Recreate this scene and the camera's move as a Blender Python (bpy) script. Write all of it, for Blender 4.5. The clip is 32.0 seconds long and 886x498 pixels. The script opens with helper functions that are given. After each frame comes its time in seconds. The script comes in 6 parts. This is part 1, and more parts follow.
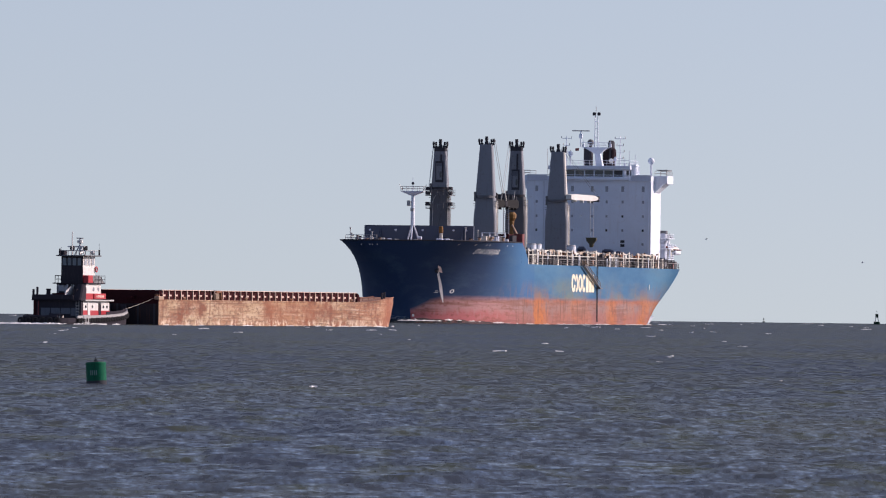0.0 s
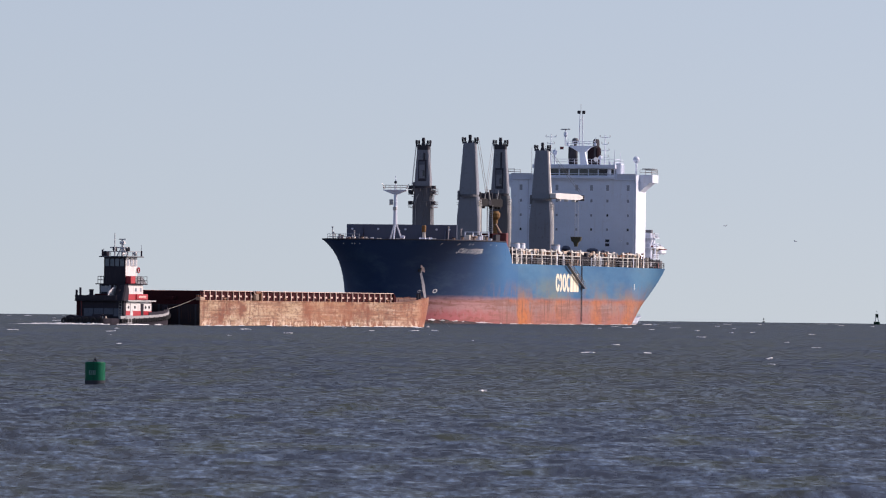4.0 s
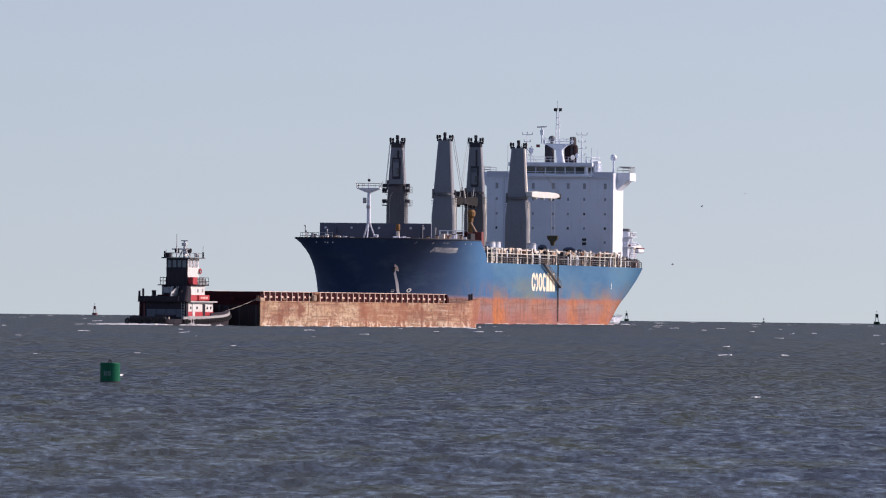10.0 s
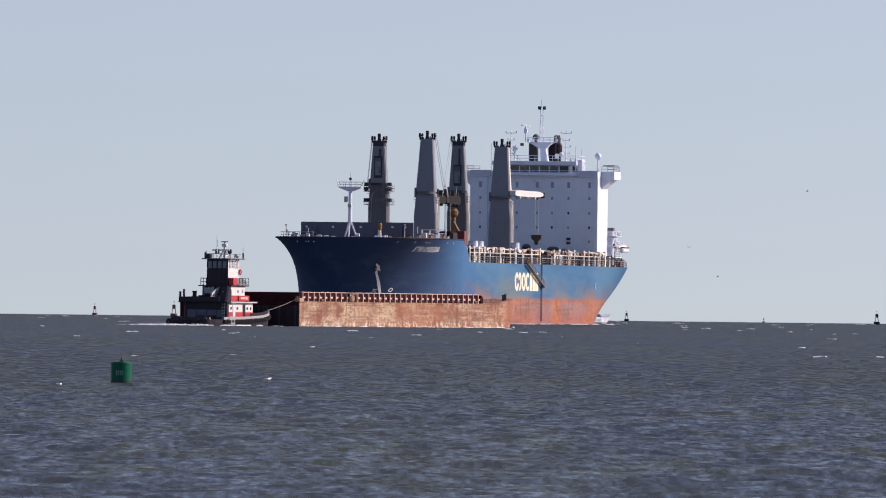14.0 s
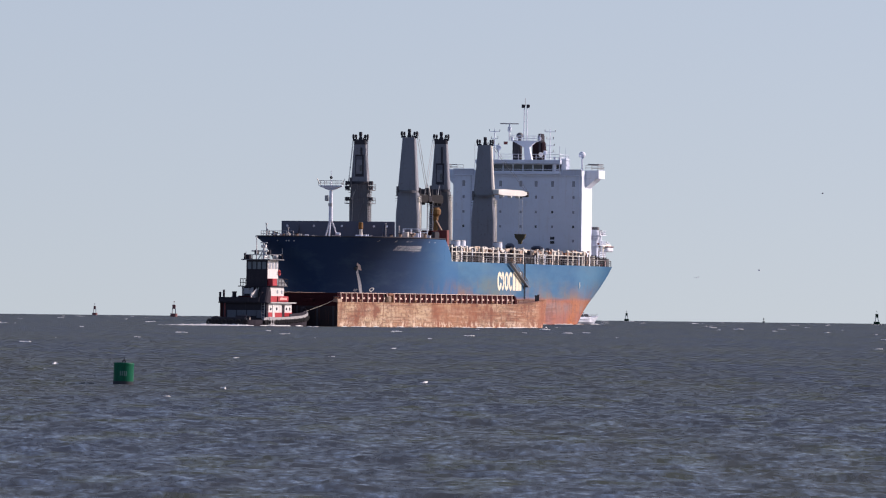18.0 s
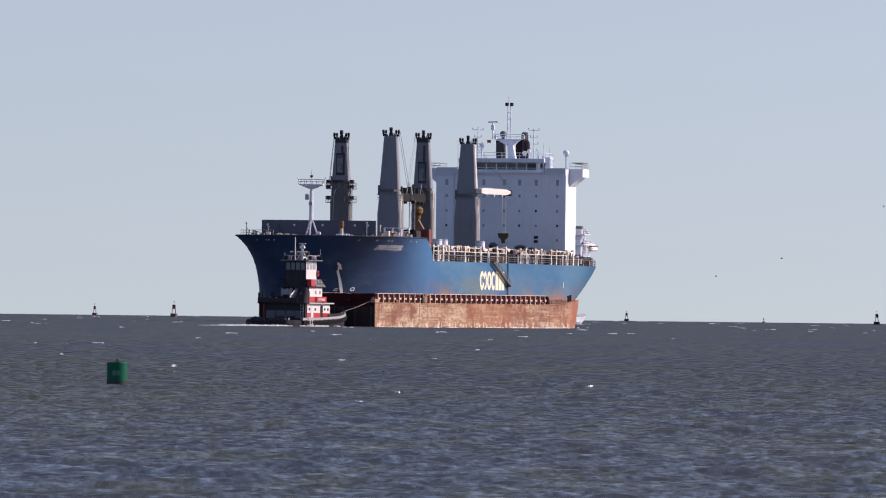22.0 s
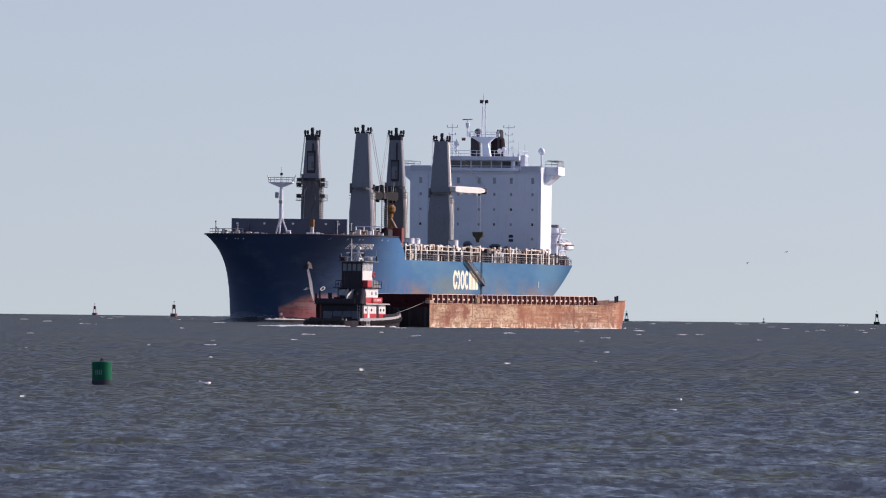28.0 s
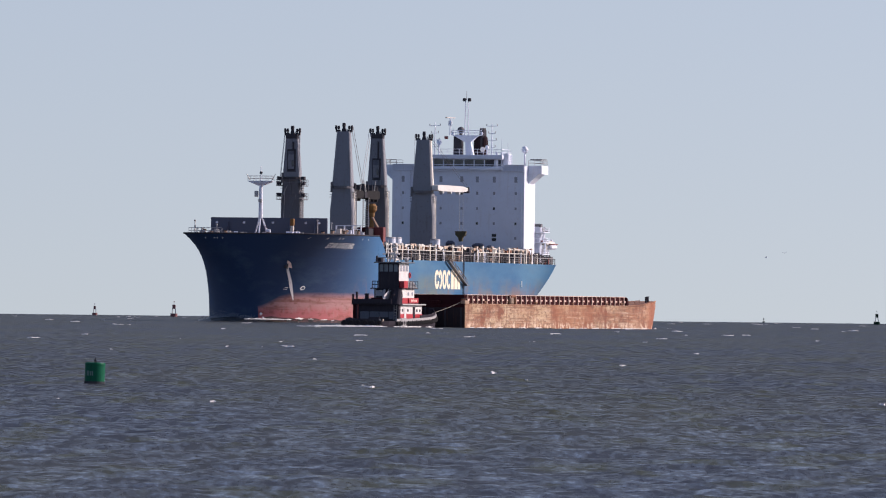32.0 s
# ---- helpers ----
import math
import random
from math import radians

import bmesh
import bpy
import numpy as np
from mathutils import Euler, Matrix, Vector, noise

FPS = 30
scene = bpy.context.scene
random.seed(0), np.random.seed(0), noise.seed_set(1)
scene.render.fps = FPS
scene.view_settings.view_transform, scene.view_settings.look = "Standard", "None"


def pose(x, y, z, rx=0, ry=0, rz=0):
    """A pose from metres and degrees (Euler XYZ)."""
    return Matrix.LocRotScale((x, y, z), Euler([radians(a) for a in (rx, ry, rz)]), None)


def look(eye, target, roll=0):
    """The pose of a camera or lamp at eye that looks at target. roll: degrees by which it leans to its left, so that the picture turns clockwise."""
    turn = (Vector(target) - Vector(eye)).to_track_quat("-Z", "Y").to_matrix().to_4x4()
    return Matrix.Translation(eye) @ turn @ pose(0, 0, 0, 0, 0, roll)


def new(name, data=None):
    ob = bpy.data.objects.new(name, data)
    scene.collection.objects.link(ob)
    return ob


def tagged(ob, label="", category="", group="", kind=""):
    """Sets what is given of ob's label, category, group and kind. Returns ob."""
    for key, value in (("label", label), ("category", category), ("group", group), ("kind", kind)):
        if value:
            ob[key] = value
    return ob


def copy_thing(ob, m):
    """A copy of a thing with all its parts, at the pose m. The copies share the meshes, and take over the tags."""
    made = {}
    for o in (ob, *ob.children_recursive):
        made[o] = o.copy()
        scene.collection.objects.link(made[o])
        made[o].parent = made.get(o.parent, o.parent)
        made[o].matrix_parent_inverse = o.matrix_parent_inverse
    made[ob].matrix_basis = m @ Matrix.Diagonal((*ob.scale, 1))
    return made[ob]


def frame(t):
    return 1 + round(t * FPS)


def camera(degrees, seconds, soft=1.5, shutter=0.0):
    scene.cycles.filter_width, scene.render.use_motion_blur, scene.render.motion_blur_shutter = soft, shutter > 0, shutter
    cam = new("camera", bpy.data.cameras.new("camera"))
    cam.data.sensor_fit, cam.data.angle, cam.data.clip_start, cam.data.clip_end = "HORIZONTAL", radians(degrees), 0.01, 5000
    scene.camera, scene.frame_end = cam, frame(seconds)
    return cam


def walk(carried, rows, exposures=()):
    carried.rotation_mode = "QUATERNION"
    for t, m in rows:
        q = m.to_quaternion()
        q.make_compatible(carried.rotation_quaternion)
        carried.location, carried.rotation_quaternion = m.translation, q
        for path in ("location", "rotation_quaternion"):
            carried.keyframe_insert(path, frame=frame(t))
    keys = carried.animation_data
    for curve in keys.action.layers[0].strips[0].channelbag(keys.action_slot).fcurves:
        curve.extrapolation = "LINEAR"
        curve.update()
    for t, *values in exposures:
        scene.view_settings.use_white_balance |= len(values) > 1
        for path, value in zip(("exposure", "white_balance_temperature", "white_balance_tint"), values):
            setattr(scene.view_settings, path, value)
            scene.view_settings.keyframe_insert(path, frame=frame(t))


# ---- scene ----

# A still long lens near the water; a bulk carrier comes in while a tug pushes a scow past it.
EARTH = 7.4e6                       # curvature of the sea with refraction
EYE_Z = 2.2
PITCH = 0.355


def sag(x, y):
    return -(x * x + y * y) / (2 * EARTH)


cam = camera(5.076, 32.0, soft=1.12)
aim = look((0, 0, EYE_Z), (0, 1000, EYE_Z + 1000 * math.tan(radians(PITCH))), 0.659)
walk(cam, [(0, aim), (32, aim)], [(0, 0.0, 6550, 28), (32, 0.0, 6550, 28)])

# ---- daylight: low sun from the side, clear pale sky ----
SUN_EL, SUN_AZ = 26.0, 14.0         # degrees; azimuth counted from +x towards +y
world = bpy.data.worlds.new("sky")
scene.world = world
world.use_nodes = True
wn = world.node_tree
wn.nodes.clear()
sky = wn.nodes.new("ShaderNodeTexSky")
sky.sky_type = "NISHITA"
sky.sun_disc = False
sky.sun_elevation, sky.sun_rotation = radians(SUN_EL), radians(90 - SUN_AZ)
sky.air_density, sky.dust_density, sky.ozone_density = 1.0, 1.0, 0.6
# the haze band is thin here: the sky is read a little above the true direction
w_co, w_sep, w_com = wn.nodes.new("ShaderNodeTexCoord"), wn.nodes.new("ShaderNodeSeparateXYZ"), wn.nodes.new("ShaderNodeCombineXYZ")
w_abs, w_up = wn.nodes.new("ShaderNodeMath"), wn.nodes.new("ShaderNodeMath")
w_abs.operation, w_up.operation = "ABSOLUTE", "MULTIPLY_ADD"
w_up.inputs[1].default_value, w_up.inputs[2].default_value = 0.95, 0.1
wn.links.new(w_co.outputs["Generated"], w_sep.inputs[0])
wn.links.new(w_sep.outputs[2], w_abs.inputs[0])
wn.links.new(w_abs.outputs[0], w_up.inputs[0])
for i in (0, 1):
    wn.links.new(w_sep.outputs[i], w_com.inputs[i])
wn.links.new(w_up.outputs[0], w_com.inputs[2])
w_nrm = wn.nodes.new("ShaderNodeVectorMath")
w_nrm.operation = "NORMALIZE"
wn.links.new(w_com.outputs[0], w_nrm.inputs[0])
wn.links.new(w_nrm.outputs[0], sky.inputs[0])
w_out, w_bg = wn.nodes.new("ShaderNodeOutputWorld"), wn.nodes.new("ShaderNodeBackground")
w_bg.inputs["Strength"].default_value = 0.13
wn.links.new(sky.outputs[0], w_bg.inputs[0])
wn.links.new(w_bg.outputs[0], w_out.inputs[0])
sun = new("sun", bpy.data.lights.new("sun", "SUN"))
sun.data.energy, sun.data.angle, sun.data.color = 5.0, radians(0.53), (1.0, 0.92, 0.8)
sun_dir = Vector((math.cos(radians(SUN_EL)) * math.cos(radians(SUN_AZ)), math.cos(radians(SUN_EL)) * math.sin(radians(SUN_AZ)), math.sin(radians(SUN_EL))))
sun.matrix_world = look(sun_dir * 300, (0, 0, 0))


# ---- materials ----
def mat_base(name, rough=0.5, metal=0.0, spec=0.5):
    m = bpy.data.materials.new(name)
    m.use_nodes = True
    b = m.node_tree.nodes["Principled BSDF"]
    b.inputs["Roughness"].default_value = rough
    b.inputs["Metallic"].default_value = metal
    b.inputs["Specular IOR Level"].default_value = spec
    return m, m.node_tree.nodes, m.node_tree.links, b


def add(nodes, kind, **values):
    n = nodes.new(kind)
    for k, v in values.items():
        n.inputs[k].default_value = v
    return n


def mapped(nodes, links, scale, space="Object"):
    c = nodes.new("ShaderNodeTexCoord")
    mp = nodes.new("ShaderNodeMapping")
    mp.inputs["Scale"].default_value = scale
    links.new(c.outputs[space], mp.inputs["Vector"])
    return mp.outputs[0]


def ramp(nodes, links, source, stops):
    r = nodes.new("ShaderNodeValToRGB")
    el = r.color_ramp.elements
    while len(el) < len(stops):
        el.new(0.5)
    for e, (p, v) in zip(el, stops):
        e.position = p
        e.color = (*v, 1) if isinstance(v, tuple) else (v, v, v, 1)
    links.new(source, r.inputs[0])
    return r.outputs[0]


def mix(nodes, links, fac, a, b, mode="MIX"):
    n = nodes.new("ShaderNodeMix")
    n.data_type, n.blend_type = "RGBA", mode
    for sock, v in ((n.inputs[0], fac), (n.inputs[6], a), (n.inputs[7], b)):
        if isinstance(v, (int, float)):
            sock.default_value = v
        elif isinstance(v, tuple):
            sock.default_value = (*v, 1)
        else:
            links.new(v, sock)
    return n.outputs[2]


def noise_tex(nodes, links, scale, detail=4.0, vec=None, rough=0.55):
    n = add(nodes, "ShaderNodeTexNoise", Scale=scale, Detail=detail, Roughness=rough)
    if vec is not None:
        links.new(vec, n.inputs["Vector"])
    return n.outputs[0]


def paint(name, color, rough=0.5, metal=0.0, wear=0.25, dirt=(0.12, 0.07, 0.04), size=1.0, bump=0.0, spec=None):
    """Weathered paint: broad fading, fine mottling and vertical run marks."""
    m, n, l, b = mat_base(name, rough if spec is not None or max(color) > 0.12 else max(rough, 0.8), metal, spec if spec is not None else 0.4 if max(color) > 0.12 else 0.015)
    vec = mapped(n, l, (1, 1, 1))
    broad = noise_tex(n, l, 0.35 / size, 3, vec)
    fine = noise_tex(n, l, 3.0 / size, 5, vec)
    runs = noise_tex(n, l, 1.0 / size, 4, mapped(n, l, (2.2, 2.2, 0.18)))
    faded = mix(n, l, ramp(n, l, broad, [(0.35, 0.0), (0.7, 0.5)]), color, tuple(c * 0.82 + 0.02 * min(1.0, c / 0.25) for c in color))
    spots = mix(n, l, ramp(n, l, fine, [(0.58, 0.0), (0.75, wear)]), faded, dirt)
    l.new(mix(n, l, ramp(n, l, runs, [(0.56, 0.0), (0.8, wear)]), spots, dirt), b.inputs["Base Color"])
    if bump:
        bp = add(n, "ShaderNodeBump", Strength=bump, Distance=0.05)
        l.new(fine, bp.inputs["Height"])
        l.new(bp.outputs[0], b.inputs["Normal"])
    return m


def hull_paint():
    """Blue topsides over a worn red boot topping; rust and scuffs aft, shade painted into bow and starboard side."""
    m, n, l, b = mat_base("hull_paint", 0.55, 0.0, 0.12)
    geo = n.new("ShaderNodeTexCoord")
    sep = n.new("ShaderNodeSeparateXYZ")
    l.new(geo.outputs["Object"], sep.inputs[0])
    vec = mapped(n, l, (1, 1, 1))
    zed = scaled(n, l, sep.outputs[2], 1 / 17.0)
    edge_n = noise_tex(n, l, 0.45, 4, vec)
    edge = n.new("ShaderNodeMath")
    edge.operation = "MULTIPLY_ADD"
    l.new(edge_n, edge.inputs[0])
    edge.inputs[1].default_value = 0.02
    l.new(zed, edge.inputs[2])
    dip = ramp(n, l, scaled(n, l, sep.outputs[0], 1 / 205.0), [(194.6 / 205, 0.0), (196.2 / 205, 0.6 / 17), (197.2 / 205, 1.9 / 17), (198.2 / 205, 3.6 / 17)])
    line = n.new("ShaderNodeMath")
    l.new(edge.outputs[0], line.inputs[0])
    l.new(dip, line.inputs[1])
    aft = ramp(n, l, scaled(n, l, sep.outputs[0], 1 / 205.0), [(0.8, 1.0), (0.9, 0.0)])
    crisp = ramp(n, l, line.outputs[0], [(4.95 / 17, 0.0), (5.85 / 17, 1.0)])
    topside = mix(n, l, aft, ramp(n, l, line.outputs[0], [(4.7 / 17, 0.0), (5.9 / 17, 1.0)]), crisp)
    smear = noise_tex(n, l, 1.0, 6, mapped(n, l, (0.045, 0.13, 0.24)), 0.68)
    runs = noise_tex(n, l, 1.0, 5, mapped(n, l, (0.3, 0.9, 0.16)), 0.64)
    patch = noise_tex(n, l, 1.0, 6, mapped(n, l, (0.03, 0.075, 0.13)), 0.62)
    fine = noise_tex(n, l, 1.4, 6, mapped(n, l, (0.35, 1, 1)))
    # topsides
    blue = mix(n, l, ramp(n, l, patch, [(0.4, 0.0), (0.62, 0.8)]), (0.027, 0.105, 0.215), (0.068, 0.18, 0.285))
    blue = mix(n, l, mix(n, l, 1.0, ramp(n, l, scaled(n, l, sep.outputs[0], 1 / 205.0), [(154.2 / 205, 0.0), (155.4 / 205, 0.75)]), ramp(n, l, patch, [(0.3, 1.0), (0.7, 0.75)]), "MULTIPLY"), blue, (0.022, 0.098, 0.235))
    # shade put into the paint: navy towards the bow, paler blue along the sides
    bow_shade = mix(n, l, 0.3, ramp(n, l, scaled(n, l, sep.outputs[0], 1 / 205.0), [(164.0 / 205, 0.0), (193.0 / 205, 1.0)]), patch)
    blue = mix(n, l, ramp(n, l, bow_shade, [(0.2, 0.0), (0.7, 1.0)]), blue, (0.021, 0.044, 0.1))
    blue = mix(n, l, ramp(n, l, smear, [(0.5, 0.0), (0.7, 0.3)]), blue, (0.09, 0.15, 0.2))
    low = ramp(n, l, zed, [(5.4 / 17, 1.0), (7.0 / 17, 0.55), (9.6 / 17, 0.0)])
    scuff = mix(n, l, 1.0, mix(n, l, 1.0, low, ramp(n, l, smear, [(0.44, 0.0), (0.58, 0.6)]), "MULTIPLY"), aft, "MULTIPLY")
    blue = mix(n, l, scuff, blue, (0.17, 0.16, 0.13))
    drip = mix(n, l, 1.0, mix(n, l, 1.0, low, ramp(n, l, runs, [(0.52, 0.0), (0.66, 0.55)]), "MULTIPLY"), aft, "MULTIPLY")
    blue = mix(n, l, drip, blue, (0.24, 0.1, 0.045))
    # boot topping: mauve-pink above, crimson towards the water, rust in broad vertical patches
    along = scaled(n, l, sep.outputs[0], 1 / 205.0)
    red = mix(n, l, ramp(n, l, patch, [(0.42, 0.0), (0.6, 1.0)]), (0.225, 0.148, 0.142), (0.25, 0.183, 0.175))
    red = mix(n, l, aft, (0.37, 0.2, 0.2), red)
    wet = n.new("ShaderNodeMath")
    wet.operation = "MULTIPLY_ADD"
    l.new(runs, wet.inputs[0])
    wet.inputs[1].default_value = -0.22
    l.new(zed, wet.inputs[2])
    crimson = mix(n, l, aft, (0.38, 0.11, 0.118), (0.265, 0.112, 0.1))
    red = mix(n, l, ramp(n, l, wet.outputs[0], [(-0.03, 0.9), (0.07, 0.0)]), red, crimson)
    spots = [(20, 0.75), (46, 0.95), (57, 0.4), (70, 0.35), (77, 0.9), (84, 0.35), (110, 0.35), (117, 0.7), (122, 0.3), (138, 0.2), (142, 1.0), (154, 1.0), (159, 0.1), (190, 0.0)]
    where = ramp(n, l, along, [(x / 205.0, v) for x, v in spots])
    deep = ramp(n, l, zed, [(0.6 / 17, 1.0), (4.2 / 17, 0.8), (5.4 / 17, 0.6)])
    blot = noise_tex(n, l, 1.0, 6, mapped(n, l, (0.08, 0.2, 0.085)), 0.68)
    rust = mix(n, l, 1.0, mix(n, l, 1.0, ramp(n, l, blot, [(0.41, 0.0), (0.53, 1.0)]), where, "MULTIPLY"), deep, "MULTIPLY")
    # a rough red-brown rust band just under the paint line
    rim = mix(n, l, 1.0, ramp(n, l, line.outputs[0], [(3.9 / 17, 0.0), (4.7 / 17, 0.7), (5.3 / 17, 0.8), (5.6 / 17, 0.0)]), ramp(n, l, smear, [(0.42, 0.0), (0.55, 1.0)]), "MULTIPLY")
    red = mix(n, l, mix(n, l, 1.0, rim, aft, "MULTIPLY"), red, (0.32, 0.09, 0.045))
    red = mix(n, l, rust, red, (0.4, 0.13, 0.036))
    red = mix(n, l, ramp(n, l, runs, [(0.54, 0.0), (0.72, 0.3)]), red, (0.36, 0.26, 0.235))
    bands = noise_tex(n, l, 1.0, 5, mapped(n, l, (0.05, 0.12, 1.1)), 0.65)
    red = mix(n, l, ramp(n, l, bands, [(0.5, 0.0), (0.62, 0.6)]), red, (0.17, 0.07, 0.05))
    red = mix(n, l, ramp(n, l, fine, [(0.52, 0.0), (0.66, 0.6)]), red, (0.19, 0.07, 0.05))
    thin = noise_tex(n, l, 1.0, 4, mapped(n, l, (0.8, 0.8, 0.13)), 0.65)
    red = mix(n, l, mix(n, l, 1.0, ramp(n, l, thin, [(0.54, 0.0), (0.66, 0.7)]), aft, "MULTIPLY"), red, (0.12, 0.055, 0.042))
    # rust that has crept up over the blue, and one greenish smear by the mark
    creep = mix(n, l, 1.0, mix(n, l, 1.0, ramp(n, l, where, [(0.62, 0.0), (1.0, 1.0)]), ramp(n, l, blot, [(0.38, 0.0), (0.55, 0.75)]), "MULTIPLY"), ramp(n, l, zed, [(5.2 / 17, 0.8), (8.2 / 17, 0.0)]), "MULTIPLY")
    blue = mix(n, l, creep, blue, (0.27, 0.115, 0.052))
    slime = mix(n, l, 1.0, ramp(n, l, along, [(110 / 205, 0.0), (121 / 205, 0.55), (131 / 205, 0.5), (139 / 205, 0.0)]), ramp(n, l, zed, [(5.4 / 17, 0.9), (8.5 / 17, 0.6), (10 / 17, 0.0)]), "MULTIPLY")
    blue = mix(n, l, mix(n, l, 1.0, slime, ramp(n, l, patch, [(0.36, 0.0), (0.5, 1.0)]), "MULTIPLY"), blue, (0.16, 0.18, 0.1))
    # starboard boot topping in the topside colour: its shade put into the paint
    stbd_shade = ramp(n, l, scaled(n, l, sep.outputs[1], 0.1), [(0.0, 1.0), (0.006, 0.4), (0.02, 0.0)])
    topside = mix(n, l, 1.0, topside, stbd_shade, "LIGHTEN")
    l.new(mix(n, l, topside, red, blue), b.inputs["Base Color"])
    bp = add(n, "ShaderNodeBump", Strength=0.25, Distance=0.08)
    l.new(fine, bp.inputs["Height"])
    l.new(bp.outputs[0], b.inputs["Normal"])
    return m


def scaled(n, l, source, k):
    x = n.new("ShaderNodeMath")
    x.operation = "MULTIPLY"
    l.new(source, x.inputs[0])
    x.inputs[1].default_value = k
    return x.outputs[0]


def scow_paint():
    """Bare rusted steel side plating: pale scraped rows, red-brown rust, a flaking waterline."""
    m, n, l, b = mat_base("scow_steel", 0.8)
    g = n.new("ShaderNodeTexCoord")
    sep = n.new("ShaderNodeSeparateXYZ")
    l.new(g.outputs["Object"], sep.inputs[0])
    rows = noise_tex(n, l, 1.0, 6, mapped(n, l, (0.12, 0.3, 2.3)), 0.7)
    patch = noise_tex(n, l, 1.0, 6, mapped(n, l, (0.1, 0.2, 0.25)), 0.66)
    streak = noise_tex(n, l, 1.0, 6, mapped(n, l, (0.22, 0.4, 0.26)), 0.7)
    fine = noise_tex(n, l, 1.0, 6, mapped(n, l, (0.8, 2.2, 2.4)), 0.72)
    col = mix(n, l, ramp(n, l, patch, [(0.42, 0.0), (0.57, 1.0)]), (0.28, 0.115, 0.055), (0.45, 0.315, 0.19))
    col = mix(n, l, ramp(n, l, rows, [(0.46, 0.0), (0.64, 0.7)]), col, (0.58, 0.46, 0.34))
    col = mix(n, l, ramp(n, l, streak, [(0.47, 0.0), (0.62, 0.95)]), col, (0.2, 0.055, 0.022))
    col = mix(n, l, ramp(n, l, fine, [(0.48, 0.0), (0.62, 0.75)]), col, (0.1, 0.045, 0.028))
    drips = noise_tex(n, l, 1.0, 5, mapped(n, l, (1.3, 1.3, 0.16)), 0.65)
    col = mix(n, l, ramp(n, l, drips, [(0.52, 0.0), (0.66, 0.7)]), col, (0.17, 0.055, 0.025))
    scrape = noise_tex(n, l, 1.0, 5, mapped(n, l, (0.06, 0.3, 4.2)), 0.7)
    col = mix(n, l, ramp(n, l, scrape, [(0.53, 0.0), (0.64, 0.75)]), col, (0.12, 0.05, 0.03))
    stain = noise_tex(n, l, 1.0, 3, mapped(n, l, (0.035, 0.1, 0.05)), 0.5)
    col = mix(n, l, ramp(n, l, stain, [(0.5, 0.0), (0.62, 0.35)]), col, (0.3, 0.1, 0.035))
    flake = noise_tex(n, l, 1.0, 5, mapped(n, l, (0.9, 1.1, 0.7)), 0.7)
    low = ramp(n, l, scaled(n, l, sep.outputs[2], 0.25), [(0.08, 1.0), (0.24, 0.0)])
    pale = mix(n, l, 1.0, low, ramp(n, l, flake, [(0.52, 0.0), (0.56, 1.0)]), "MULTIPLY")
    col = mix(n, l, pale, col, (0.62, 0.48, 0.36))
    fore = mix(n, l, 1.0, ramp(n, l, scaled(n, l, sep.outputs[0], 1 / 90.0), [(0.72, 0.0), (0.92, 1.0)]), ramp(n, l, patch, [(0.42, 0.0), (0.54, 0.5)]), "MULTIPLY")
    col = mix(n, l, fore, col, (0.3, 0.085, 0.035))
    info = n.new("ShaderNodeObjectInfo")
    tint = ramp(n, l, info.outputs["Random"], [(0.0, 0.82), (1.0, 0.95)])
    col = mix(n, l, 1.0, col, tint, "MULTIPLY")
    l.new(col, b.inputs["Base Color"])
    bp = add(n, "ShaderNodeBump", Strength=0.5, Distance=0.06)
    l.new(fine, bp.inputs["Height"])
    l.new(bp.outputs[0], b.inputs["Normal"])
    return m


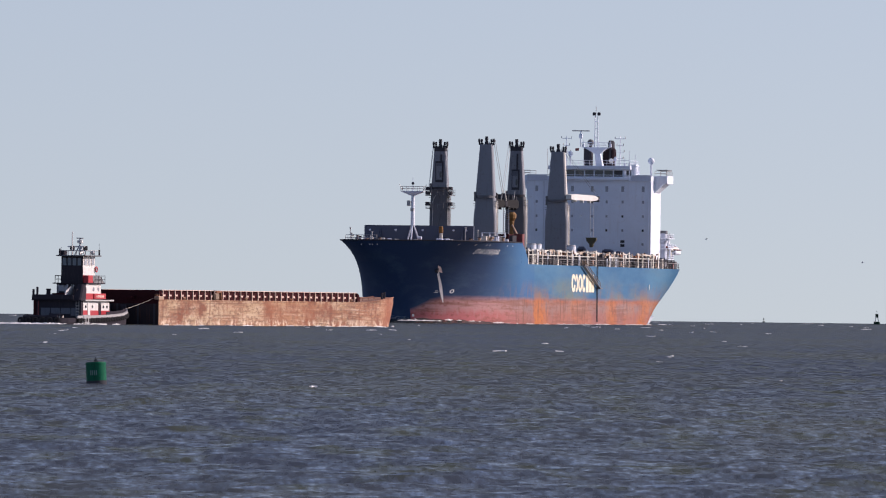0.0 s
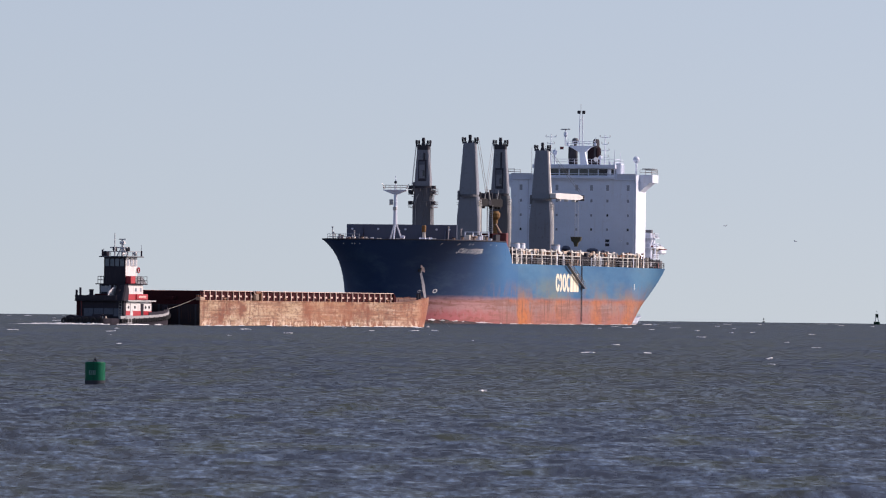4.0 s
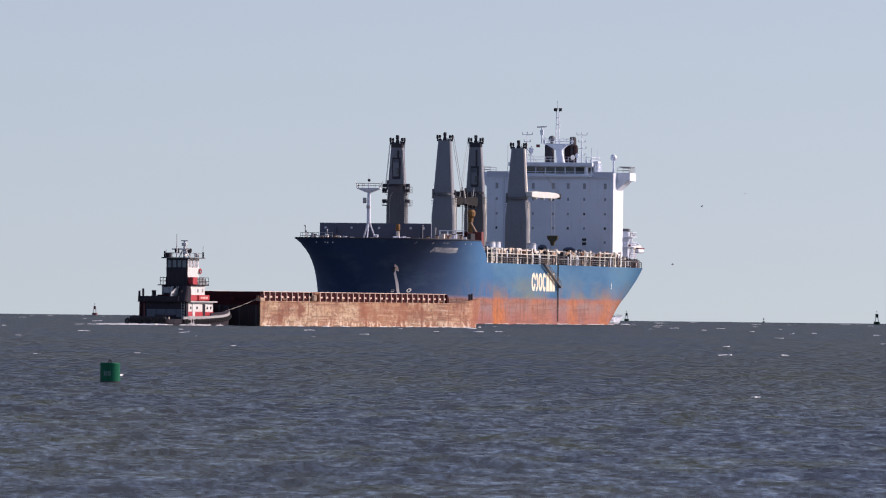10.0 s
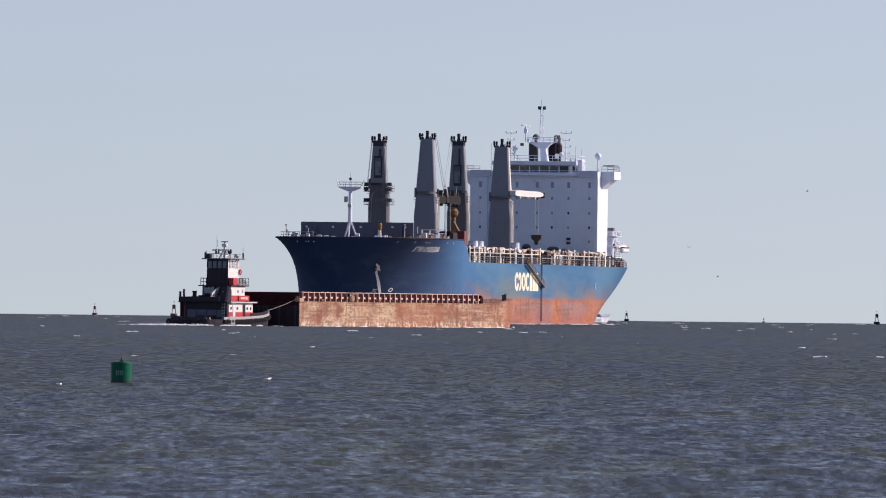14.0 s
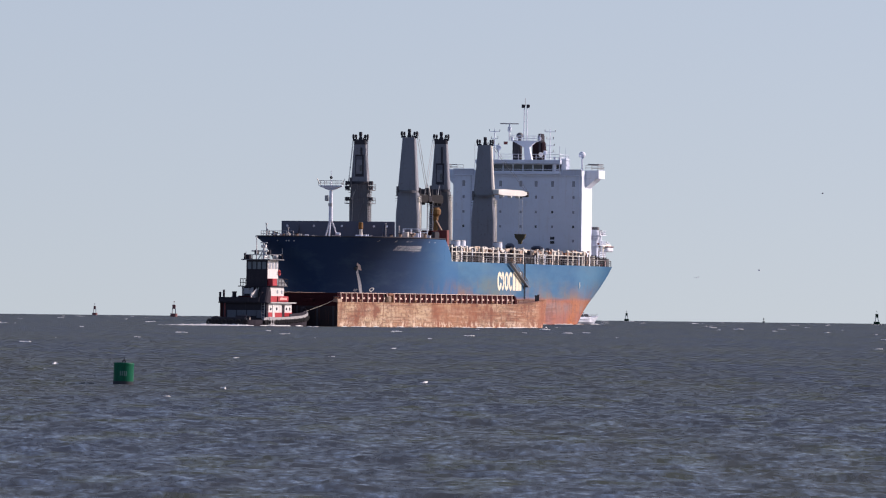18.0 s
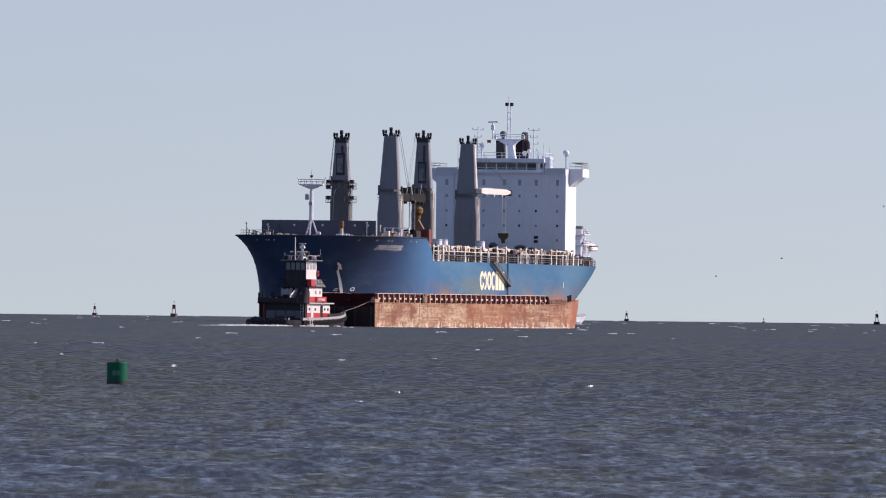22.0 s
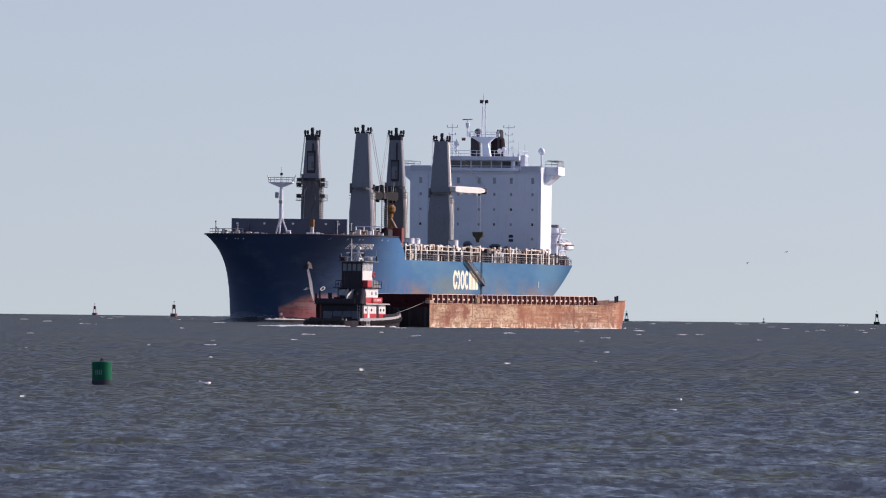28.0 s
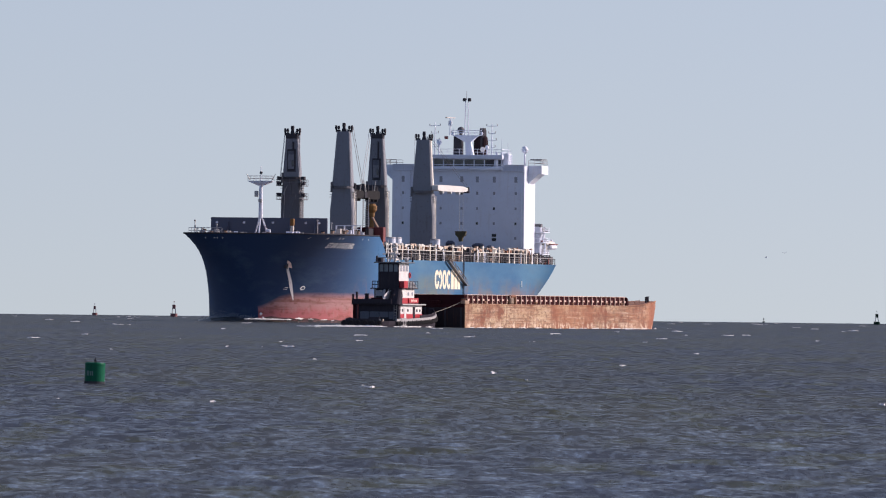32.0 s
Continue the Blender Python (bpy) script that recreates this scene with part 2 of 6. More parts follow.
def water_mat():
    """Silty sea water: a matt brown-grey body under a ruffled, patchy sheen."""
    m = bpy.data.materials.new("sea_water")
    m.use_nodes = True
    n, l = m.node_tree.nodes, m.node_tree.links
    n.remove(n["Principled BSDF"])
    murk = noise_tex(n, l, 0.07, 4, mapped(n, l, (1, 0.12, 1)))
    silt = noise_tex(n, l, 1.0, 4, mapped(n, l, (0.62, 0.075, 1)), 0.6)
    f = noise_tex(n, l, 1.0, 2, mapped(n, l, (7.5, 2.6, 1)), 0.6)
    e = noise_tex(n, l, 1.0, 3, mapped(n, l, (3.8, 1.5, 1)), 0.6)
    a = noise_tex(n, l, 1.0, 3, mapped(n, l, (2.2, 0.8, 1)), 0.6)
    c = noise_tex(n, l, 1.0, 3, mapped(n, l, (1.4, 0.36, 1)), 0.6)
    d = noise_tex(n, l, 1.0, 3, mapped(n, l, (0.85, 0.08, 1)), 0.65)
    body, sheen, both = n.new("ShaderNodeBsdfDiffuse"), n.new("ShaderNodeBsdfGlossy"), n.new("ShaderNodeMixShader")
    tone = mix(n, l, ramp(n, l, murk, [(0.4, 0.0), (0.66, 1.0)]), (0.0335, 0.041, 0.0565), (0.046, 0.05, 0.042))
    l.new(mix(n, l, ramp(n, l, silt, [(0.52, 0.0), (0.62, 0.8)]), tone, (0.047, 0.053, 0.031)), body.inputs["Color"])
    sheen.inputs["Roughness"].default_value = 0.2
    sheen.inputs["Color"].default_value = (0.925, 0.93, 0.925, 1)
    mean = mix(n, l, 0.08, mix(n, l, 0.22, mix(n, l, 0.36, mix(n, l, 0.5, f, e), a), c), d)
    # sky sheen put in by distance: strongest near, weaker farther out
    sea_co = n.new("ShaderNodeTexCoord")
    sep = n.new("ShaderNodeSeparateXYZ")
    l.new(sea_co.outputs["Object"], sep.inputs[0])
    near_sheen = ramp(n, l, scaled(n, l, sep.outputs[1], 0.001), [(0.1, 0.86), (0.2, 0.7), (0.36, 0.5), (0.9, 0.56)])
    sheen_streaks = ramp(n, l, mean, [(0.42, 0.06), (0.49, 0.2), (0.54, 0.42), (0.58, 0.68)])
    l.new(mix(n, l, 1.0, sheen_streaks, near_sheen, "MULTIPLY"), both.inputs[0])
    prev = None
    for h, dist in ((d, 0.4), (c, 0.22), (a, 0.13), (e, 0.07), (f, 0.03)):
        bp = add(n, "ShaderNodeBump", Strength=0.9, Distance=dist)
        l.new(h, bp.inputs["Height"])
        if prev is not None:
            l.new(prev, bp.inputs["Normal"])
        prev = bp.outputs[0]
    l.new(prev, sheen.inputs["Normal"])
    l.new(body.outputs[0], both.inputs[1])
    l.new(sheen.outputs[0], both.inputs[2])
    l.new(both.outputs[0], n["Material Output"].inputs[0])
    return m


def glass_mat():
    m, n, l, b = mat_base("dark_glass", 0.08)
    vec = mapped(n, l, (1, 1, 1))
    l.new(mix(n, l, noise_tex(n, l, 0.8, 2, vec), (0.02, 0.024, 0.032), (0.05, 0.058, 0.07)), b.inputs["Base Color"])
    return m


CREAM = paint("cream_paint", (0.6, 0.58, 0.52), 0.55, 0, 0.45, (0.2, 0.12, 0.08), 0.6)
SOOT = paint("soot_streaked_grey", (0.18, 0.193, 0.223), 0.6, 0, 0.9, (0.05, 0.05, 0.054), 0.9)
DIMGLASS = paint("dim_grey_glass", (0.13, 0.16, 0.19), 0.2, 0, 0.5, (0.02, 0.03, 0.04), 0.25)
PORTGLASS = paint("pale_port_glass", (0.28, 0.3, 0.35), 0.12, 0, 0.2, (0.1, 0.11, 0.13))
HULL, SCOW, SEA, GLASS = hull_paint(), scow_paint(), water_mat(), glass_mat()
WHITE = paint("white_paint", (0.67, 0.725, 0.82), 0.45, 0, 0.2, (0.36, 0.25, 0.17), 1.6)
WINGGREY = paint("pale_grey_paint", (0.5, 0.54, 0.63), 0.45, 0, 0.2, (0.3, 0.22, 0.18), 1.2)
GREY = paint("crane_grey", (0.185, 0.2, 0.232), 0.55, 0, 0.4, (0.09, 0.075, 0.065), 1.5)
DARKGREY = paint("sooty_grey", (0.112, 0.116, 0.128), 0.6, 0, 0.35, (0.045, 0.042, 0.04), 1.2)
BLACK = paint("black_paint", (0.052, 0.052, 0.061), 0.5, 0, 0.3, (0.03, 0.024, 0.02))
SLATE = paint("slate_paint", (0.075, 0.092, 0.14), 0.5, 0, 0.25, (0.12, 0.1, 0.09), 1.5)
TAN = paint("primer_tan", (0.36, 0.25, 0.18), 0.75, 0, 0.75, (0.16, 0.07, 0.045), 0.7)
HATCH = paint("dark_hatch_paint", (0.07, 0.05, 0.045), 0.8, 0, 0.6, (0.12, 0.06, 0.035), 0.9)
RUST = paint("rust", (0.2, 0.085, 0.045), 0.85, 0, 0.5, (0.09, 0.04, 0.025), 0.8, 0.4)
HOLD = paint("hold_rust", (0.04, 0.013, 0.015), 0.85, 0, 0.5, (0.016, 0.005, 0.005), 0.8)
RED = paint("red_paint", (0.4, 0.018, 0.028), 0.45, 0, 0.5, (0.12, 0.02, 0.025), 0.4)
TUGBLACK = paint("tug_black", (0.037, 0.034, 0.043), 0.55, 0, 0.6, (0.085, 0.075, 0.08), 0.35)
RUBBER = paint("tyre_rubber", (0.03, 0.03, 0.032), 0.85, 0, 0.4, (0.04, 0.035, 0.03), 0.4, 0.4)
FENDER = paint("worn_fender", (0.32, 0.32, 0.33), 0.85, 0, 0.5, (0.06, 0.05, 0.05), 0.4, 0.4)
YELLOW = paint("ochre_paint", (0.2, 0.1, 0.025), 0.65, 0, 0.55, (0.09, 0.045, 0.02))
DARKGREEN = paint("dark_green", (0.005, 0.022, 0.015), 0.5, 0, 0.3, (0.02, 0.03, 0.025), 0.6)
GREEN = paint("buoy_green", (0.004, 0.1, 0.055), 0.42, 0, 0.95, (0.012, 0.022, 0.022), 0.16, 0.0, 0.04)
BUOYRED = paint("buoy_red", (0.15, 0.055, 0.06), 0.6, 0, 0.4, (0.14, 0.08, 0.07), 0.6)
STEEL = paint("dull_steel", (0.4, 0.4, 0.4), 0.5, 0.4, 0.3)
ROPE = paint("hawser", (0.55, 0.5, 0.42), 0.9, 0, 0.3)
MAROON = paint("maroon_paint", (0.024, 0.016, 0.02), 0.5, 0, 0.3, (0.03, 0.01, 0.01), 1.2)
DULLRED = paint("dull_red_paint", (0.17, 0.04, 0.04), 0.65, 0, 0.4, (0.06, 0.02, 0.02), 0.8)
TUGWHITE = paint("tug_white", (0.62, 0.61, 0.6), 0.5, 0, 0.7, (0.24, 0.15, 0.12), 0.35)
BALE = paint("pale_tan_canvas", (0.5, 0.4, 0.31), 0.9, 0, 0.6, (0.2, 0.12, 0.08), 0.5, 0.4)
SCOUR = paint("scoured_paint", (0.8, 0.76, 0.74), 0.7, 0, 0.8, (0.12, 0.13, 0.18), 0.45)
POST = paint("worn_pink_primer", (0.6, 0.44, 0.38), 0.8, 0, 0.5, (0.2, 0.07, 0.04), 0.4)
BLOTCH = paint("blotched_grey", (0.1, 0.115, 0.145), 0.7, 0, 0.95, (0.02, 0.02, 0.025), 0.17)
FIGURE = paint("faded_figures", (0.12, 0.2, 0.19), 0.5, 0, 0.5, (0.01, 0.08, 0.04), 0.1)
JIB = paint("weathered_jib_white", (0.56, 0.57, 0.55), 0.6, 0, 0.4, (0.3, 0.24, 0.18), 0.8)
TRANSOM_SHADE = paint("shaded_steel", (0.033, 0.027, 0.031), 0.85, 0, 0.6, (0.1, 0.05, 0.035), 0.6)
BARE = paint("bare_primer", (0.85, 0.64, 0.56), 0.8, 0, 0.6, (0.3, 0.16, 0.12), 0.3)
PUMP = paint("weathered_tan_grey", (0.2, 0.14, 0.1), 0.75, 0, 0.6, (0.12, 0.06, 0.04), 0.5)
FOAM = paint("foam", (0.7, 0.7, 0.695), 0.8, 0, 0.3, (0.5, 0.52, 0.54), 0.3, 0.5)
LOGO = paint("chalky_cream", (0.74, 0.66, 0.5), 0.6, 0, 0.45, (0.5, 0.36, 0.16), 0.7)
OLIVE = paint("olive_brown", (0.095, 0.085, 0.055), 0.7, 0, 0.5, (0.05, 0.045, 0.035), 0.5)
MARK = paint("white_marking", (0.8, 0.8, 0.78), 0.5, 0, 0.25, (0.45, 0.4, 0.36))


# ---- mesh helpers ----
def part(name, bm, material, parent, label="", smooth=False):
    me = bpy.data.meshes.new(name)
    bmesh.ops.recalc_face_normals(bm, faces=bm.faces)
    bm.to_mesh(me)
    bm.free()
    me.materials.append(material)
    if smooth:
        me.shade_smooth()
    ob = new(name, me)
    if parent is not None:
        ob.parent = parent
    return tagged(ob, label)


def box(bm, x0, x1, y0, y1, z0, z1, bev=0.0):
    r = bmesh.ops.create_cube(bm, size=1.0)
    vs = r["verts"]
    for v in vs:
        v.co = Vector((x0 + (v.co.x + 0.5) * (x1 - x0), y0 + (v.co.y + 0.5) * (y1 - y0), z0 + (v.co.z + 0.5) * (z1 - z0)))
    if bev:
        es = {e for v in vs for e in v.link_edges}
        bmesh.ops.bevel(bm, geom=list(es), offset=bev, segments=1, affect="EDGES")
    return bm


def tube(bm, a, b, r0, r1=None, seg=8):
    a, b = Vector(a), Vector(b)
    d = b - a
    m = Matrix.Translation((a + b) / 2) @ d.to_track_quat("Z", "Y").to_matrix().to_4x4()
    bmesh.ops.create_cone(bm, cap_ends=True, segments=seg, radius1=r0, radius2=r0 if r1 is None else r1, depth=d.length, matrix=m)
    return bm


def loft(bm, rings, caps=True):
    """Skin closed rings of equal length."""
    made = [[bm.verts.new(p) for p in ring] for ring in rings]
    k = len(rings[0])
    for a, b in zip(made, made[1:]):
        for i in range(k):
            bm.faces.new((a[i], a[(i + 1) % k], b[(i + 1) % k], b[i]))
    if caps:
        bm.faces.new(made[0][::-1])
        bm.faces.new(made[-1])
    return bm


def rect(cx, cy, z, wx, wy, c=0.0):
    """A rectangle at height z with cut corners c."""
    x, y = wx / 2, wy / 2
    if c <= 0:
        return [(cx - x, cy - y, z), (cx + x, cy - y, z), (cx + x, cy + y, z), (cx - x, cy + y, z)]
    return [(cx - x + c, cy - y, z), (cx + x - c, cy - y, z), (cx + x, cy - y + c, z), (cx + x, cy + y - c, z),
            (cx + x - c, cy + y, z), (cx - x + c, cy + y, z), (cx - x, cy + y - c, z), (cx - x, cy - y + c, z)]


def ball(bm, c, r, sx=1, sy=1, sz=1, seg=12):
    bmesh.ops.create_uvsphere(bm, u_segments=seg, v_segments=seg // 2 + 2, radius=r, matrix=Matrix.Translation(c) @ Matrix.Diagonal((sx, sy, sz, 1)))
    return bm


def rail(bm, pts, height, step=1.5, r=0.03, bars=2):
    """Guard rail along a polyline."""
    for p, q in zip(pts, pts[1:]):
        p, q = Vector(p), Vector(q)
        k = max(1, round((q - p).length / step))
        for i in range(k + 1):
            a = p.lerp(q, i / k)
            tube(bm, a, a + Vector((0, 0, height)), r, seg=4)
        for j in range(1, bars + 1):
            up = Vector((0, 0, height * j / bars))
            tube(bm, p + up, q + up, r, seg=4)
    return bm


def B():
    return bmesh.new()


# ---- the sea: one sheet of wind waves out to the horizon ----
def wave_height(x, y):
    rng = np.random.RandomState(4)
    z = np.zeros(np.broadcast(x, y).shape)
    for i in range(44):
        lam = 0.34 * (5.0 / 0.34) ** (i / 43.0)
        k = 2 * math.pi / lam
        a = math.radians(-62 + rng.normal(0, 30))
        z = z + 0.0046 * lam ** 0.45 * rng.uniform(0.6, 1.3) * np.sin(k * (x * math.cos(a) + y * math.sin(a)) + rng.uniform(0, 6.28))
    return z + 1.2 * np.maximum(z, 0) ** 2


def sea_sheet():
    def grow(start, step, ratio, end):
        out, x = [], start
        while x < end:
            step *= ratio
            x += step
            out.append(min(x, end))
        return out
    mid = list(np.arange(-42, 42.01, 0.13))
    side = grow(42, 0.13, 1.05, 4960)
    xs = np.array([-v for v in side[::-1]] + mid + side)
    ys, y = [], 96.0
    while y < 4960:
        ys.append(y)
        y += max(0.14, 0.55 * y * y / 38900)
    ys.append(4990)
    back_rows = [96 - v for v in grow(0, 0.25, 1.2, 5050)]
    ys = np.array(sorted(back_rows + ys))
    gx, gy = np.meshgrid(xs, ys)
    gz = wave_height(gx, gy) + sag(gx, gy)
    nx, ny = len(xs), len(ys)
    me = bpy.data.meshes.new("sea")
    me.vertices.add(nx * ny)
    me.vertices.foreach_set("co", np.stack([gx, gy, gz], -1).astype(np.float32).ravel())
    i = (np.arange(ny - 1)[:, None] * nx + np.arange(nx - 1)[None, :]).ravel()
    quads = np.stack([i, i + 1, i + nx + 1, i + nx], 1).astype(np.int32)
    me.loops.add(quads.size)
    me.loops.foreach_set("vertex_index", quads.ravel())
    me.polygons.add(len(quads))
    me.polygons.foreach_set("loop_start", np.arange(0, quads.size, 4, dtype=np.int32))
    me.update(calc_edges=True)
    me.shade_smooth()
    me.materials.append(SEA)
    return tagged(new("water", me), "choppy grey-brown sea water with small windblown waves", "water", kind="structure")


SEA_DRIFT = (1.2, -2.0)
water = sea_sheet()


# ---- the bulk carrier: x forward from the transom, y to port, z up from the waterline ----
FC_Z, MAIN_Z, BEAM = 16.5, 12.2, 16.13


def bow_point(s, z):
    """Half breadth and place along the ship, s from 0 (shoulder) to 1 (stem)."""
    k = max(0.0, min(1.0, z / FC_Z))
    deck = BEAM * (1 - max(0.0, (s - 0.27) / 0.73) ** 4) ** 0.25
    line = 16.1 * (1 - s ** 2.4) ** 0.7
    return 160 + s * (37 + 7.4 * k ** 1.5), line + (deck - line) * k ** 3


def bow_breadth(x, z):
    k = max(0.0, min(1.0, z / FC_Z))
    return bow_point(max(0.0, min(1.0, (x - 160) / (37 + 7.4 * k ** 1.5))), z)[1]


def stern_point(s, z):
    """s from 0 (transom) to 1 (parallel body at 60 m)."""
    k = max(0.0, min(1.0, z / MAIN_Z))
    xs = 17.5 * (1 - k) ** 1.35
    bt = 9.2 + 6.1 * k ** 0.7 if z >= 0 else 7.5
    return xs + s * (60 - xs), bt + (BEAM - bt) * (1 - (1 - s) ** (3.5 - 1.3 * k))


def ship_hull(parent):
    zs = [-2, 0, 1.3, 2.6, 4, 5.3, 6.6, 8, 9.4, 10.8, MAIN_Z]
    top = [MAIN_Z, 13.3, 14.4, 15.5, FC_Z]
    ss = [i / 14 for i in range(15)]
    sb = [1 - (1 - i / 26) ** 1.6 for i in range(27)]

    def stations(z, bow_only=False):
        pts = [] if bow_only else [stern_point(s, z) for s in ss] + [(85, BEAM), (110, BEAM), (135, BEAM)]
        first = 6.0 / 40 if bow_only else 0.0
        return pts + [bow_point(first + (1 - first) * s, z) for s in sb]
    bm = B()
    for levels, bow_only in ((zs, False), (top, True)):
        grid = {}
        for sgn in (1, -1):
            for j, z in enumerate(levels):
                for i, (x, y) in enumerate(stations(z, bow_only)):
                    grid[sgn, j, i] = bm.verts.new((x, sgn * y, z))
            n = len(stations(levels[0], bow_only))
            for j in range(len(levels) - 1):
                for i in range(n - 1):
                    bm.faces.new((grid[sgn, j, i], grid[sgn, j, i + 1], grid[sgn, j + 1, i + 1], grid[sgn, j + 1, i]))
        for j in range(len(levels) - 1):
            if not bow_only:
                bm.faces.new((grid[1, j, 0], grid[-1, j, 0], grid[-1, j + 1, 0], grid[1, j + 1, 0]))
            else:
                bm.faces.new((grid[1, j, 0], grid[-1, j, 0], grid[-1, j + 1, 0], grid[1, j + 1, 0]))
    bmesh.ops.remove_doubles(bm, verts=bm.verts, dist=0.02)
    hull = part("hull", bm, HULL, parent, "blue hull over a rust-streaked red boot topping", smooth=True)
    hull.data.set_sharp_from_angle(angle=radians(35))
    # decks
    for name, z, pts in (("main_deck", MAIN_Z - 0.05, [stern_point(s, MAIN_Z) for s in ss] + [(166, BEAM - 0.05)]),
                         ("forecastle_deck", FC_Z - 0.9, [bow_point(0.15 + 0.85 * s, FC_Z - 0.9) for s in sb])):
        bm = B()
        ins = 0.06 if name == "main_deck" else 0.5
        pts = [(x - (ins if x > 203 else 0), max(0.0, y - ins)) for x, y in pts]
        ring = [bm.verts.new((x, y, z)) for x, y in pts] + [bm.verts.new((x, -y, z)) for x, y in pts[::-1]]
        bm.faces.new(ring)
        r = bmesh.ops.extrude_face_region(bm, geom=list(bm.faces))
        for v in r["geom"]:
            if isinstance(v, bmesh.types.BMVert):
                v.co.z -= 0.12
        bmesh.ops.remove_doubles(bm, verts=bm.verts, dist=0.01)
        part(name, bm, RUST, parent, "rust-red steel deck")
    # the bulwark sweeps down from the forecastle to the main deck
    for sgn in (1, -1):
        curve = [(166.75 - 6.2 * k / 8, MAIN_Z - 0.02 + (FC_Z - MAIN_Z) * (1 - k / 8) ** 0.62) for k in range(9)]
        out = [(166.9, MAIN_Z - 0.02)] + curve[::-1] + [(166.9, FC_Z)]
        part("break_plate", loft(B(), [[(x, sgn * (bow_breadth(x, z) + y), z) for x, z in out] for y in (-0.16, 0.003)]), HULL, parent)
    # bulb
    bm = ball(B(), (193.6, 0.3, -1.3), 1.0, 6.4, 2.3, 2.7, 24)
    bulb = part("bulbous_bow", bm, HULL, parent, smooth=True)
    # white ball added to show the sunlit spot at the bulb's tip
    part("bulb_spot", ball(B(), (197.0, 0.5, 1.6), 0.34, 0.6, 0.9, 1.0, 12), MARK, bulb, "white ball added for the sunlit spot on the bulb", smooth=True)
    # sheer strake cap
    bm = B()
    pts = [bow_point(0.15 + 0.85 * s, FC_Z) for s in sb]
    line = [(x, y, FC_Z) for x, y in pts] + [(x, -y, FC_Z) for x, y in pts[::-1]]
    for p, q in zip(line, line[1:]):
        if (Vector(p) - Vector(q)).length > 0.02:
            tube(bm, p, q, 0.14, seg=6)
    part("bulwark_cap", bm, BLACK, parent)
    return hull


def text_on_bow(word, x_start, z0, height, parent):
    """Painted letters, each a part of its own, following the bow's curve."""
    cursor = x_start
    for ch in word:
        cu = bpy.data.curves.new("lettering", "FONT")
        cu.body, cu.size, cu.shear, cu.offset = ch, height * 1.4, 0.2, 0.03
        tmp = bpy.data.objects.new("lettering", cu)
        scene.collection.objects.link(tmp)
        bpy.context.view_layer.update()
        me = bpy.data.meshes.new_from_object(tmp.evaluated_get(bpy.context.evaluated_depsgraph_get()))
        bpy.data.objects.remove(tmp)
        left = min(v.co.x for v in me.vertices)
        wide = max(v.co.x for v in me.vertices) - left
        bm = bmesh.new()
        bm.from_mesh(me)
        bmesh.ops.triangulate(bm, faces=bm.faces)
        bmesh.ops.subdivide_edges(bm, edges=[e for e in bm.edges if e.calc_length() > 0.25], cuts=3, use_grid_fill=True)
        bmesh.ops.triangulate(bm, faces=bm.faces)
        bm.to_mesh(me)
        bm.free()
        for v in me.vertices:
            x, z = cursor - 0.68 * (v.co.x - left), z0 + v.co.y
            v.co = (x, bow_breadth(x, z) + 0.1, z)
        me.materials.clear()
        me.materials.append(MARK)
        ob = new("letter", me)
        ob.parent = parent
        tagged(ob, "white slanted painted letter")
        cursor -= 0.68 * max(wide, 0.42 * height) + 0.3 * height
    return cursor


